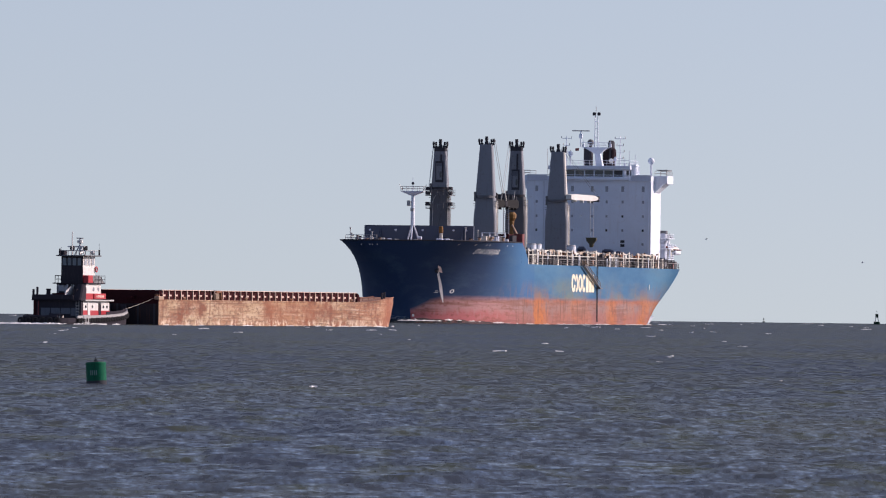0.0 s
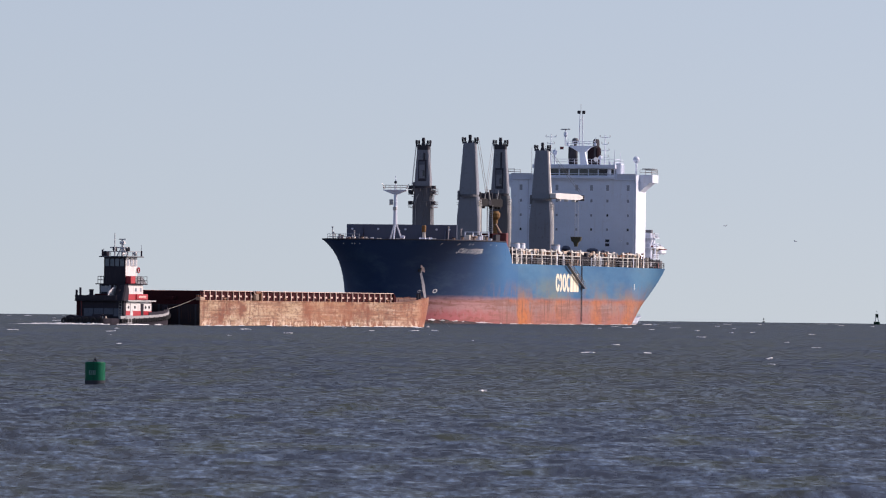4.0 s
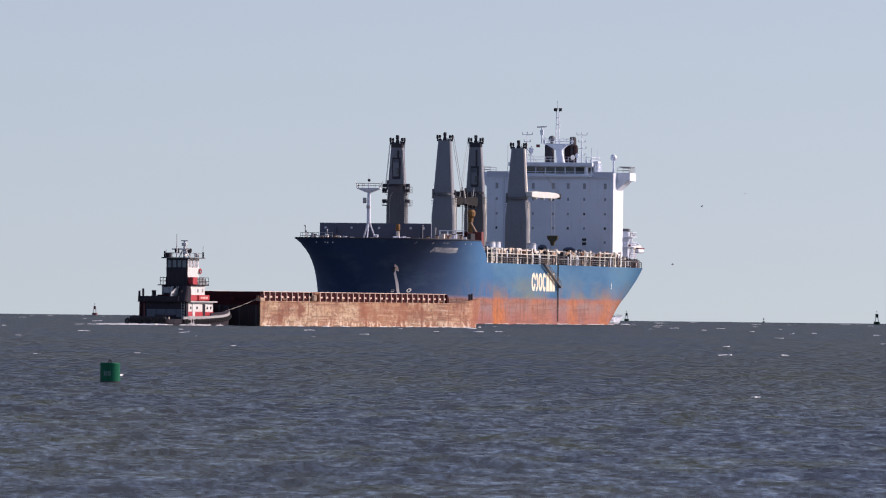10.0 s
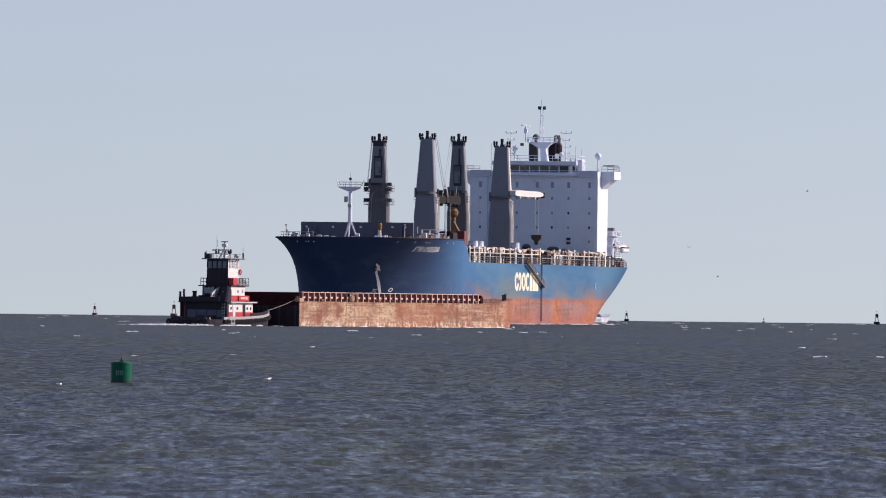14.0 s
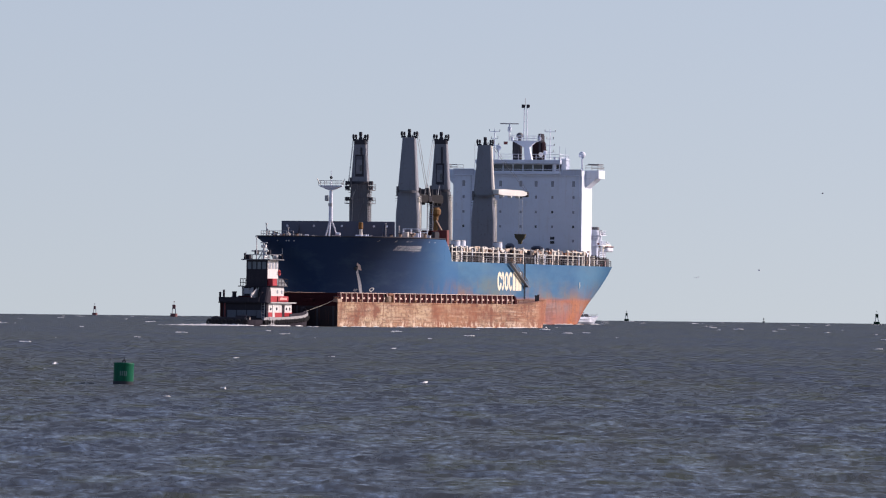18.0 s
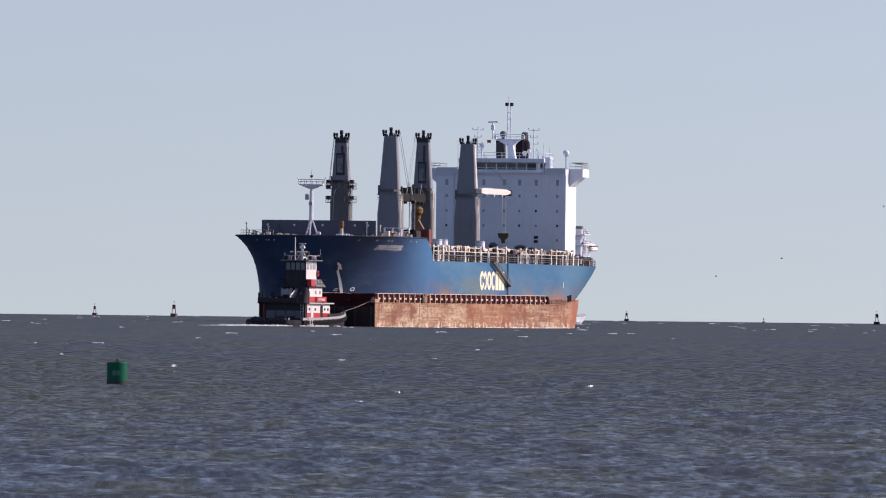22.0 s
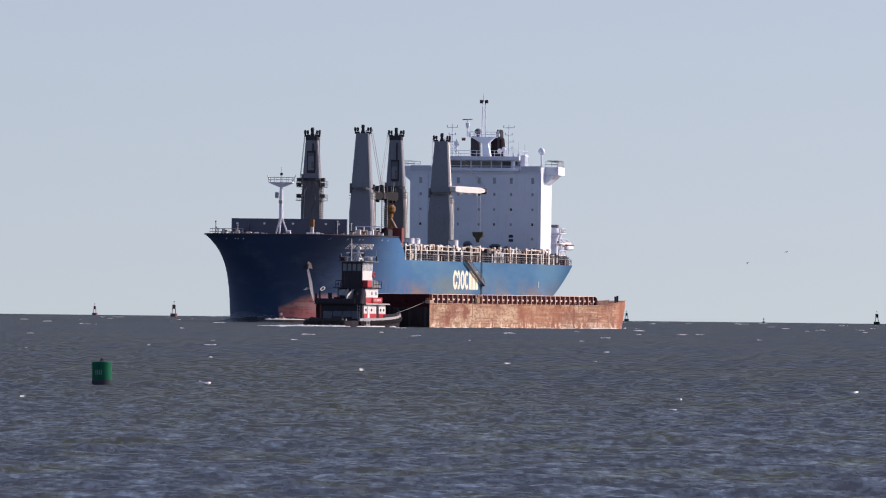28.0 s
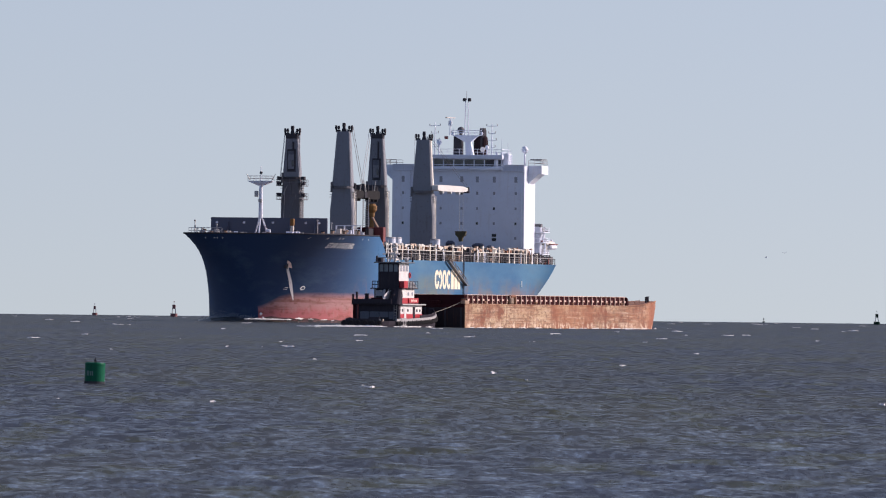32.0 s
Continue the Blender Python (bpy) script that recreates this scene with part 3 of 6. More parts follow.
def crane(parent, x, y, base_z, slew_z, top_z, w0, w1, back_forward, dark):
    """Deck crane: flared pedestal, slewing ring, tapered tower, head sheaves, hoist wires."""
    bm = loft(B(), [rect(x, y, base_z, w0 * 0.6, w0 * 1.09, 0.25), rect(x, y, slew_z - 4.6, w0 * 0.62, w0 * 1.1, 0.25),
                    rect(x, y, slew_z - 1.1, w0 * 0.56, w0 * 0.96, 0.25), rect(x, y, slew_z - 0.2, w0 * 0.56, w0 * 0.96, 0.25)])
    ped = part("crane", bm, DARKGREY if dark else GREY, parent, "sooty grey deck crane with a tapered tower" if dark else "grey deck crane with a tapered tower")
    part("slewing_ring", tube(B(), (x, y, slew_z - 0.25), (x, y, slew_z + 0.25), w0 * 0.47, seg=20), BLACK if dark else DARKGREY, ped)
    lean = 0.25 if back_forward else -0.25
    bm = loft(B(), [rect(x, y, slew_z + 0.2, w0 * 0.55, w0 * 0.92, 0.2), rect(x, y, slew_z + 1.4, w0 * 0.54, w0 * 0.9, 0.2),
                    rect(x + lean, y, top_z - 1.6, w1 * 0.62, w1 * 1.08, 0.15)])
    part("tower", bm, SOOT if dark else GREY, ped, "grey tower with soot towards its head" if dark else "")
    if dark:
        bm = loft(B(), [rect(x + lean, y, top_z - 2.4, w1 * 0.69, w1 * 1.14, 0.15), rect(x + lean, y, top_z - 1.55, w1 * 0.68, w1 * 1.11, 0.15)])
        part("head_plate", bm, BLACK, ped)
    for s in (-1, 1):
        part("sheave_bracket", box(B(), x + lean - 0.25, x + lean + 0.25, y + s * w1 * 0.5 - 0.45, y + s * w1 * 0.5 + 0.5, top_z - 1.75, top_z - 1.3, 0.06), BLACK, ped)
        for off, r in ((0.45, 0.44), (-0.06, 0.38)):
            yy = y + s * (w1 / 2 + off - 0.08)
            part("sheave", tube(B(), (x + lean, yy - 0.15, top_z - 0.85), (x + lean, yy + 0.15, top_z - 0.85), r, seg=16), BLACK, ped)
            part("sheave_pin", tube(B(), (x + lean, yy, top_z - 1.7), (x + lean, yy, top_z - 0.85), 0.1, seg=6), BLACK, ped)
    part("centre_post", loft(B(), [rect(x + lean, y, top_z - 1.7, 0.9, 0.9, 0.1), rect(x + lean, y, top_z - 0.9, 0.6, 0.5, 0.1), rect(x + lean, y, top_z - 0.3, 0.5, 0.45, 0.1)]), BLACK, ped)
    part("sheave", tube(B(), (x + lean, y - 0.26, top_z - 0.35), (x + lean, y + 0.26, top_z - 0.35), 0.42, seg=14), BLACK, ped)
    part("mast_light", box(B(), x + lean - 0.1, x + lean + 0.1, y + 0.5, y + 0.7, top_z - 1.65, top_z - 1.05, 0.03), STEEL, ped)
    # stepped grating fins below the slewing ring
    for k in range(3):
        z = slew_z - 0.9 - 0.5 * k
        for s, m in ((-1, DARKGREY), (1, STEEL if x < 130 else DARKGREY)):
            y0, y1 = sorted((y + s * w0 * 0.4, y + s * (w0 * 0.5 + 0.35)))
            part("step_grating", box(B(), x - 0.9, x + 0.9, y0, y1, z - 0.045, z + 0.045), m, ped)
    # cream strip up the port side, added to show its sunlit edge
    if x < 130:
        rows = [(base_z, 0.545), (slew_z - 4.6, 0.55), (slew_z - 1.1, 0.48)]
        part("sunlit_strip", loft(B(), [rect(x - w0 * 0.12, y + w0 * k + 0.02, z, w0 * 0.2, 0.1, 0.02) for z, k in rows]), CREAM, ped, "pale strip added for the sunlit port edge")
    if x < 70:
        rows = [(slew_z + 0.3, w0 * 0.46), (slew_z + 1.4, w0 * 0.45), (top_z - 1.7, w1 * 0.54)]
        part("sunlit_strip", loft(B(), [rect(x + (lean if z > slew_z + 2 else 0), y + k + 0.02, z, w1 * 0.36, 0.1, 0.02) for z, k in rows]), CREAM, ped, "pale strip added for the sunlit port edge")
    # the tower's forward face: machinery door, vent slots and a ladder
    fx = x + w0 * 0.25
    if dark:
        bm = B()
        for y0, y1, z0, z1 in ((-0.85, -0.68, 1.2, 5.5), (0.5, 0.85, 1.2, 5.5), (-0.68, 0.5, 5.15, 5.5), (-0.68, 0.5, 1.2, 1.75)):
            box(bm, fx - 0.5, fx + 0.1, y + y0, y + y1, slew_z + z0, slew_z + z1, 0.03)
        part("cab_frame", bm, BLACK, ped, "black frame round the crane cab")
        part("operator_cab", box(B(), fx - 0.6, fx + 0.04, y - 0.68, y + 0.5, slew_z + 1.75, slew_z + 5.15, 0.04), BLOTCH, ped)
        part("cab_glass", box(B(), fx + 0.03, fx + 0.09, y + 0.05, y + 0.42, slew_z + 2.2, slew_z + 3.4), GLASS, ped)
        part("cable_trunk", loft(B(), [rect(x + w0 * 0.25, y + 0.35, slew_z + 5.4, 0.5, 0.3, 0.03), rect(x + lean + w1 * 0.3, y + 0.35, top_z - 3.0, 0.5, 0.3, 0.03)]), BLACK, ped)
    bm = B()
    for i in range(26):
        z = base_z + 2.8 + i * 0.42
        if z < slew_z - 1:
            tube(bm, (x - 0.8, y + w0 * 0.57, z), (x - 0.3, y + w0 * 0.57, z), 0.03, seg=4)
    for q in (-0.8, -0.3):
        tube(bm, (x + q, y + w0 * 0.57, base_z + 2.5), (x + q, y + w0 * 0.57, slew_z - 0.8), 0.04, seg=4)
    part("ladder", bm, STEEL, ped)
    part("winch_box", box(B(), x - w0 * 0.3, x + w0 * 0.3, y - w0 / 2 - 0.12, y - w0 / 2 + 0.3, slew_z - 0.9, slew_z + 1.0, 0.05), DARKGREY, ped)
    return ped


def hoist_wires(ped, top, foot, spread=0.18, metal=STEEL, r=0.045):
    bm = B()
    for d in (-spread, spread):
        tube(bm, (top[0], top[1] + d, top[2]), (foot[0], foot[1] + d, foot[2]), r, seg=5)
    return part("hoist_wire", bm, metal, ped)


def jib(ped, x0, x1, y, z, h, w, metal, label):
    """Box-girder jib laid down fore and aft, tapered to its tip, with rest lugs below."""
    bm = B()
    rings = []
    for x, k in ((x0, 0.75), (x0 + 0.12 * (x1 - x0), 1.0), (x0 + 0.85 * (x1 - x0), 0.95), (x1, 0.45)):
        rings.append([(x, y - w / 2, z - h / 2 * k), (x, y + w / 2, z - h / 2 * k), (x, y + w / 2, z + h / 2 * k), (x, y - w / 2, z + h / 2 * k)])
    loft(bm, rings)
    j = part("jib", bm, metal, ped, label)
    for f in (0.18, 0.45, 0.72):
        x = x0 + f * (x1 - x0)
        part("rest_lug", box(B(), x - 0.3, x + 0.3, y - 0.2, y + w / 2, z - h / 2 - 0.45, z - h / 2 + 0.05, 0.03), metal, ped)
    d = 1 if x1 > x0 else -1
    part("jib_head", box(B(), min(x1, x1 + d), max(x1, x1 + d), y - w / 2 - 0.15, y + w / 2 + 0.15, z - 0.7, z + 0.5, 0.1), BLACK, ped)
    return j


def ring_platform(parent, x, y, z, w, out):
    bm = B()
    h = w / 2
    for (x0, x1, y0, y1) in ((x - h - out, x + h + out, y - h - out, y - h), (x - h - out, x + h + out, y + h, y + h + out)):
        box(bm, x0, x1, y0, y1, z - 0.14, z)
    e = h + out
    rail(bm, [(x - e, y - e, z), (x + e, y - e, z), (x + e, y + e, z), (x - e, y + e, z), (x - e, y - e, z)], 1.1, 1.4, 0.035)
    return part("service_platform", bm, DARKGREY, parent)


def on_bow(x, z, out=0.04):
    return (x, bow_breadth(x, z) + out, z)


def bow_strip(bm, line, out=0.05):
    """A strip laid on the port bow; line: rows of place along, height and width."""
    prev = None
    for x, z, w in line:
        a, b = bm.verts.new(on_bow(x + w / 2, z, out)), bm.verts.new(on_bow(x - w / 2, z, out))
        if prev:
            bm.faces.new((prev[0], prev[1], b, a))
        prev = (a, b)
    return bm


def bow_patch(a, b, c, d, out):
    """A four-cornered patch of paint laid on the port bow; corners by place along and height."""
    bm, n, rows = B(), 6, []
    for i in range(n + 1):
        u = i / n
        row = []
        for j in range(n + 1):
            v = j / n
            x, z = [(1 - u) * ((1 - v) * a[k] + v * b[k]) + u * ((1 - v) * d[k] + v * c[k]) for k in (0, 1)]
            row.append(bm.verts.new(on_bow(x, z, out)))
        rows.append(row)
    for r, s in zip(rows, rows[1:]):
        for j in range(n):
            bm.faces.new((r[j], r[j + 1], s[j + 1], s[j]))
    return bm


def forecastle(ship):
    # anchor, pocket and the scoured track below it
    ax, az = 198.9, 10.9
    ay = bow_breadth(ax, az)
    bm = box(B(), ax - 0.3, ax + 0.35, ay - 0.4, ay + 0.16, az - 0.75, az - 0.2, 0.1)
    tube(bm, (ax, ay + 0.2, az + 0.1), (ax - 0.05, ay + 0.05, az - 0.9), 0.12)
    part("anchor", bm, BLACK, ship, "black stowed anchor")
    part("anchor_wear", bow_patch((199.5, 11.6), (198.55, 11.1), (197.5, 10.1), (198.45, 10.35), 0.09), BARE, ship, "bare pinkish patch beside the anchor")
    part("chain_scour", bow_strip(B(), [(198.5, 10.6, 0.18), (197.9, 9.8, 0.34), (197.15, 9.0, 0.4), (196.45, 8.2, 0.45), (195.85, 7.4, 0.5), (195.35, 6.6, 0.5), (194.85, 5.8, 0.44), (194.4, 5.0, 0.3), (194.0, 4.2, 0.1)], 0.06), SCOUR, ship, "pale scoured track down the bow")
    # thruster mark and draught figures
    bm = B()
    tx, tz = 193.2, 6.45
    ring = [(tx + 0.45 * math.cos(k * math.pi / 8), tz + 0.4 * math.sin(k * math.pi / 8)) for k in range(16)]
    inner = [(tx + 0.27 * math.cos(k * math.pi / 8), tz + 0.25 * math.sin(k * math.pi / 8)) for k in range(16)]
    va, vb = [bm.verts.new(on_bow(*p)) for p in ring], [bm.verts.new(on_bow(*p)) for p in inner]
    for i in range(16):
        bm.faces.new((va[i], va[(i + 1) % 16], vb[(i + 1) % 16], vb[i]))
    part("thruster_mark", bm, MARK, ship)
    for z in (6.15, 6.45):
        part("draught_mark", bow_strip(B(), [(196.0, z, 0.55), (196.0, z + 0.08, 0.55)]), MARK, ship)
    # fairleads along the bulwark, seen as pale slots
    for x in (201.4, 197.4, 193.2, 191.6, 180.0, 175.5):
        part("fairlead", bow_strip(B(), [(x, FC_Z - 0.9, 0.5 if x < 199 else 0.15), (x, FC_Z - 0.62, 0.5 if x < 199 else 0.15)], 0.06), STEEL, ship)
    for x, w in ((203.78, 0.03), (203.62, 0.03), (203.5, 0.02), (202.8, 0.06)):
        y = -bow_breadth(x, FC_Z - 0.7)
        part("fairlead", box(B(), x - w, x + w, y - 0.14, y + 0.1, FC_Z - 0.98, FC_Z - 0.74, 0.02), STEEL, ship)
    # breakwater with its lamps
    part("breakwater", box(B(), 171.6, 172.2, -15.4, 7.2, FC_Z - 0.9, 19.75), SLATE, ship, "dark slate breakwater wall")
    for y in (-14.2, -8.9, -3.3, 3.1, 5.7):
        part("deck_lamp", tube(B(), (172.15, y, 18.8), (172.5, y, 18.8), 0.22, seg=10), WHITE, ship, "small white lamp")
    for y in (-12, -6, 0, 5):
        bm = B()
        loft(bm, [[(172.2, y - 0.06, FC_Z - 0.9), (174.2, y - 0.06, FC_Z - 0.9), (172.2, y - 0.06, 19.3)], [(172.2, y + 0.06, FC_Z - 0.9), (174.2, y + 0.06, FC_Z - 0.9), (172.2, y + 0.06, 19.3)]])
        part("breakwater_stay", bm, SLATE, ship)
    # foremast
    bm = B()
    tube(bm, (196, 0, 19.5), (196, 0, 26.2), 0.42, 0.32, 10)
    tube(bm, (196, 0, 26.4), (196, 0, 29.2), 0.1, 0.06, 6)
    fm = part("foremast", bm, WHITE, ship, "white foremast with a signal platform")
    part("signal_platform", loft(B(), [rect(196, 0, 25.5, 0.9, 1.0), rect(196, 0, 26.28, 1.6, 4.6), rect(196, 0, 26.4, 1.6, 4.6)]), WHITE, fm)
    part("platform_rail", rail(B(), [(195.2, -2.3, 26.4), (196.8, -2.3, 26.4), (196.8, 2.3, 26.4), (195.2, 2.3, 26.4), (195.2, -2.3, 26.4)], 0.9, 1.3, 0.045, 2), STEEL, fm)
    for s in (-1, 1):
        part("yard_arm", tube(B(), (196, s * 2.2, 26.6), (196, s * 2.75, 27.7), 0.07, seg=5), STEEL, fm)
        part("tripod_leg", tube(B(), (196, 0, 20.2), (195, s * 1.5, 15.6), 0.16, seg=6), WHITE, fm)
    part("tripod_leg", tube(B(), (196, 0, 20.2), (197.5, 0.0, 15.6), 0.16, seg=6), WHITE, fm)
    part("mast_lamp", box(B(), 195.7, 196.4, -1.15, -0.5, 23.4, 24.5, 0.08), STEEL, fm)
    part("mast_lamp", ball(B(), (196, 0, 27.9), 0.3), BLACK, fm)
    part("mast_bell", box(B(), 196.2, 196.7, -0.35, 0.35, 22.4, 23.0, 0.05), STEEL, fm)
    # windlasses, bollards, vents and rails on the forecastle
    rng = random.Random(3)
    for y in (-6.0, 5.0):
        w = part("windlass", tube(B(), (188, y - 1.2, 16.2), (188, y + 1.2, 16.2), 0.5, seg=14), DARKGREY, ship, "dark grey mooring windlass")
        for e in (-1.5, 1.5):
            part("drum_flange", tube(B(), (188, y + 0.85 * e - 0.08, 16.2), (188, y + 0.85 * e + 0.08, 16.2), 0.68, seg=16), DARKGREY, w)
    for x, y in ((201, -5.5), (199, -8.6), (197, -10.5), (190, -12.8), (186, -13.6), (199.5, 7.6), (194, 11.5), (191, 12.6), (186, 13.8), (183, 14.2), (178, 14.6), (175, 14.8)):
        h = rng.uniform(1.2, 2.0)
        b = part("bollard", tube(B(), (x, y, FC_Z - 0.9), (x, y, FC_Z - 0.9 + h), 0.3, seg=10), rng.choice((WHITE, STEEL, TAN)), ship)
        part("bollard_cap", tube(B(), (x, y, FC_Z - 0.9 + h), (x, y, FC_Z - 0.75 + h), 0.42, seg=10), BLACK, b)
    for x, y, h in ((202.5, -6.8, 2.5), (199.8, -11.6, 2.2), (185.5, -15.2, 3.4), (184, -15.0, 2.0), (186, 8.6, 3.6), (174.5, 8.6, 3.2)):
        v = part("vent_post", tube(B(), (x, y, FC_Z - 0.9), (x, y, FC_Z - 0.9 + h), 0.09, seg=8), STEEL, ship)
        part("vent_head", ball(B(), (x, y, FC_Z - 0.9 + h), 0.22, 1, 1, 0.7), STEEL, v)
    bm = B()
    edge = [bow_point(s, FC_Z) for s in (0.9, 0.955, 0.985, 0.997)]
    rail(bm, [(x - 0.4, -y + 0.3, FC_Z - 0.1) for x, y in edge], 1.1, 1.2, 0.05)
    part("bow_rail", bm, STEEL, ship)
    for i in range(16):
        x, y = rng.uniform(186, 200), rng.uniform(-11, 8)
        z1 = FC_Z + rng.uniform(-0.1, 0.55)
        part("deck_fitting", tube(B(), (x, y - 0.3, z1), (x, y + rng.uniform(0.2, 0.6), z1), rng.uniform(0.16, 0.32), seg=8), rng.choice((WHITE, WHITE, STEEL, CREAM)), ship)
        part("fitting_foot", box(B(), x - 0.15, x + 0.15, y - 0.2, y + 0.2, FC_Z - 0.95, z1), DARKGREY, ship)
    for i in range(22):
        x, y = rng.uniform(168.5, 176), rng.uniform(8.0, 13.4)
        z1 = FC_Z + rng.uniform(0.2, 1.3)
        w = rng.uniform(0.15, 0.45)
        part("deck_fitting", box(B(), x - w, x + w, y - w, y + w, FC_Z - 0.95, z1, 0.06), rng.choice((WHITE, CREAM, BALE, BLACK, CREAM)), ship)
    # white frame and stores gear aft of the breakwater
    bm = B()
    for y in (8.4, 10.0, 11.6, 13.2):
        box(bm, 169.6, 169.9, y - 0.12, y + 0.12, FC_Z - 0.9, 18.4)
    for z in (17.0, 17.7, 18.4):
        box(bm, 169.65, 169.85, 8.3, 13.3, z - 0.08, z + 0.08)
    part("mooring_frame", bm, WHITE, ship, "white tubular frame")
    part("stores_box", box(B(), 167.4, 169.4, 8.9, 10.6, FC_Z - 0.9, 17.6, 0.1), TAN, ship)
    part("mooring_house", box(B(), 166.6, 170.4, 14.2, 14.9, FC_Z - 0.9, 17.9, 0.1), BLACK, ship)


def main_deck_gear(ship):
    rng = random.Random(8)
    # hatches: coaming, two lids each with edge beams
    for x0, x1 in ((31, 54), (63, 93), (101, 123), (131, 157)):
        part("hatch_coaming", box(B(), x0, x1, -12.6, 12.6, MAIN_Z - 0.02, 14.1, 0.08), BLACK, ship, "rusty hatch coaming")
        n = 3
        for i in range(n):
            a, b = x0 + (x1 - x0) * i / n, x0 + (x1 - x0) * (i + 1) / n
            lid = part("hatch_cover", box(B(), a + 0.15, b - 0.15, -12.9, 12.9, 14.1, 14.85 + 0.12 * (i % 2), 0.1), HATCH, ship, "dark rust-brown hatch cover")
            for q in range(4):
                x = a + 0.8 + q * (b - a - 1.6) / 3
                part("edge_stiffener", box(B(), x - 0.15, x + 0.15, 12.9, 13.05, 14.15, 14.8), BLACK, lid)
    # gear between the hatches and the rail
    for i in range(74):
        x = 8 + i * 2.1 + rng.uniform(-1, 1)
        if x > 163:
            continue
        z1 = MAIN_Z + rng.uniform(0.9, 2.6)
        m = rng.choice((TAN, BLACK, WHITE, DARKGREY, BLACK, DARKGREY, BLACK, CREAM))
        y = rng.uniform(13.4, 15.0)
        if rng.random() < 0.55:
            w = rng.uniform(0.5, 1.6)
            part("deck_locker", box(B(), x - w, x + w, y - 0.3, y + 0.3, MAIN_Z - 0.05, z1, 0.06), m, ship)
        else:
            v = part("deck_vent", tube(B(), (x, y, MAIN_Z - 0.05), (x, y, z1), 0.18, seg=8), m, ship)
            part("vent_head", ball(B(), (x, y, z1), 0.36, 1, 1, 0.8, 8), m, v)
    # tall white stanchions along the port side with a head rail
    xs = (160.2, 156.3, 151.8, 146.6, 131.7, 122.2, 117.4, 102.0, 93.3, 79.5, 74.0, 65.0, 59.0, 49.4, 44.3, 33.0, 27.5)
    for x in xs:
        st = part("stanchion", box(B(), x - 0.27, x + 0.27, 15.98, 16.1, MAIN_Z - 0.05, 15.4 + rng.uniform(-0.15, 0.2), 0.04), CREAM, ship, "tall cream cargo stanchion")
        part("stanchion_head", box(B(), x - 0.95, x + 0.55, 15.6, 16.05, 15.0, 15.3, 0.05), TAN if rng.random() < 0.4 else CREAM, st)
        part("stanchion_foot", box(B(), x - 0.5, x + 0.5, 15.6, 16.08, MAIN_Z - 0.05, MAIN_Z + 0.4, 0.04), CREAM, st)
    for a, b in zip(xs[:-2], xs[1:-1]):
        if a - b < 10 or rng.random() < 0.7:
            part("head_rail", tube(B(), (a, 15.95, 14.15), (b, 15.95, 14.15), 0.09, seg=6), CREAM, ship)
        if rng.random() < 0.5:
            part("head_rail", tube(B(), (a, 15.8, 14.95), (b, 15.8, 14.95), 0.1, seg=6), CREAM, ship)
    for i in range(18):
        x = rng.uniform(24, 163)
        part("short_post", box(B(), x - 0.2, x + 0.2, 15.8, 15.95, MAIN_Z - 0.05, 13.9 + rng.uniform(0, 0.9), 0.03), rng.choice((CREAM, WHITE)), ship)
    for side in (1, -1):
        pts = [(160, side * 16.24, MAIN_Z)] + [(x, side * 16.24, MAIN_Z) for x in (120, 75, 60)] + [(x, side * (y - 0.2), MAIN_Z) for x, y in [stern_point(s, MAIN_Z) for s in (0.4, 0.2, 0.02)]]
        part("deck_rail", rail(B(), pts, 1.2, 2.2, 0.04, 3), DARKGREY, ship)
        bm = B()
        for p, q in zip(pts, pts[1:]):
            tube(bm, (p[0], p[1] + side * 0.05, p[2] + 1.24), (q[0], q[1] + side * 0.05, q[2] + 1.24), 0.05, seg=5)
        part("hand_rail", bm, STEEL, ship, "pale worn hand rail")
    part("deck_rail", rail(B(), [(0.3, -15.1, MAIN_Z), (0.3, 15.1, MAIN_Z)], 1.15, 2.0, 0.05, 3), DARKGREY, ship)
    bm = B()
    for i in range(60):
        x = 6 + i * 2.65
        tube(bm, (x, 15.2, MAIN_Z), (x, 15.2, MAIN_Z + 2.0 + 0.5 * math.sin(i * 2.1)), 0.09, seg=5)
    for z in (13.7, 14.0):
        tube(bm, (6, 15.2, z), (163, 15.2, z), 0.1, seg=5)
    tagged(part("pipe_rack", bm, BLACK, ship, "dark deck piping behind the rail"), kind="stuff")
    # dark forms added before the accommodation block for the wall's dark patches
    for y, w, h in ((-0.9, 1.5, 2.2), (4.9, 2.0, 1.7), (7.4, 1.2, 1.3), (-5.2, 1.3, 1.2)):
        cw = part("vent_cowl", loft(B(), [rect(27.6, y, MAIN_Z, 1.2, w, 0.2), rect(27.6, y, 14.6, 1.3, w * 1.1, 0.2), rect(27.7, y, 14.6 + h * 0.8, 1.6, w * 1.2, 0.35), rect(27.7, y, 14.6 + h, 0.9, w * 0.6, 0.2)]), SLATE, ship, "dark blue-grey rounded form")
        part("form_face", box(B(), 28.3, 28.55, y - w * 0.4, y + w * 0.4, 14.7, 14.5 + h * 0.75, 0.05), BLACK, cw)
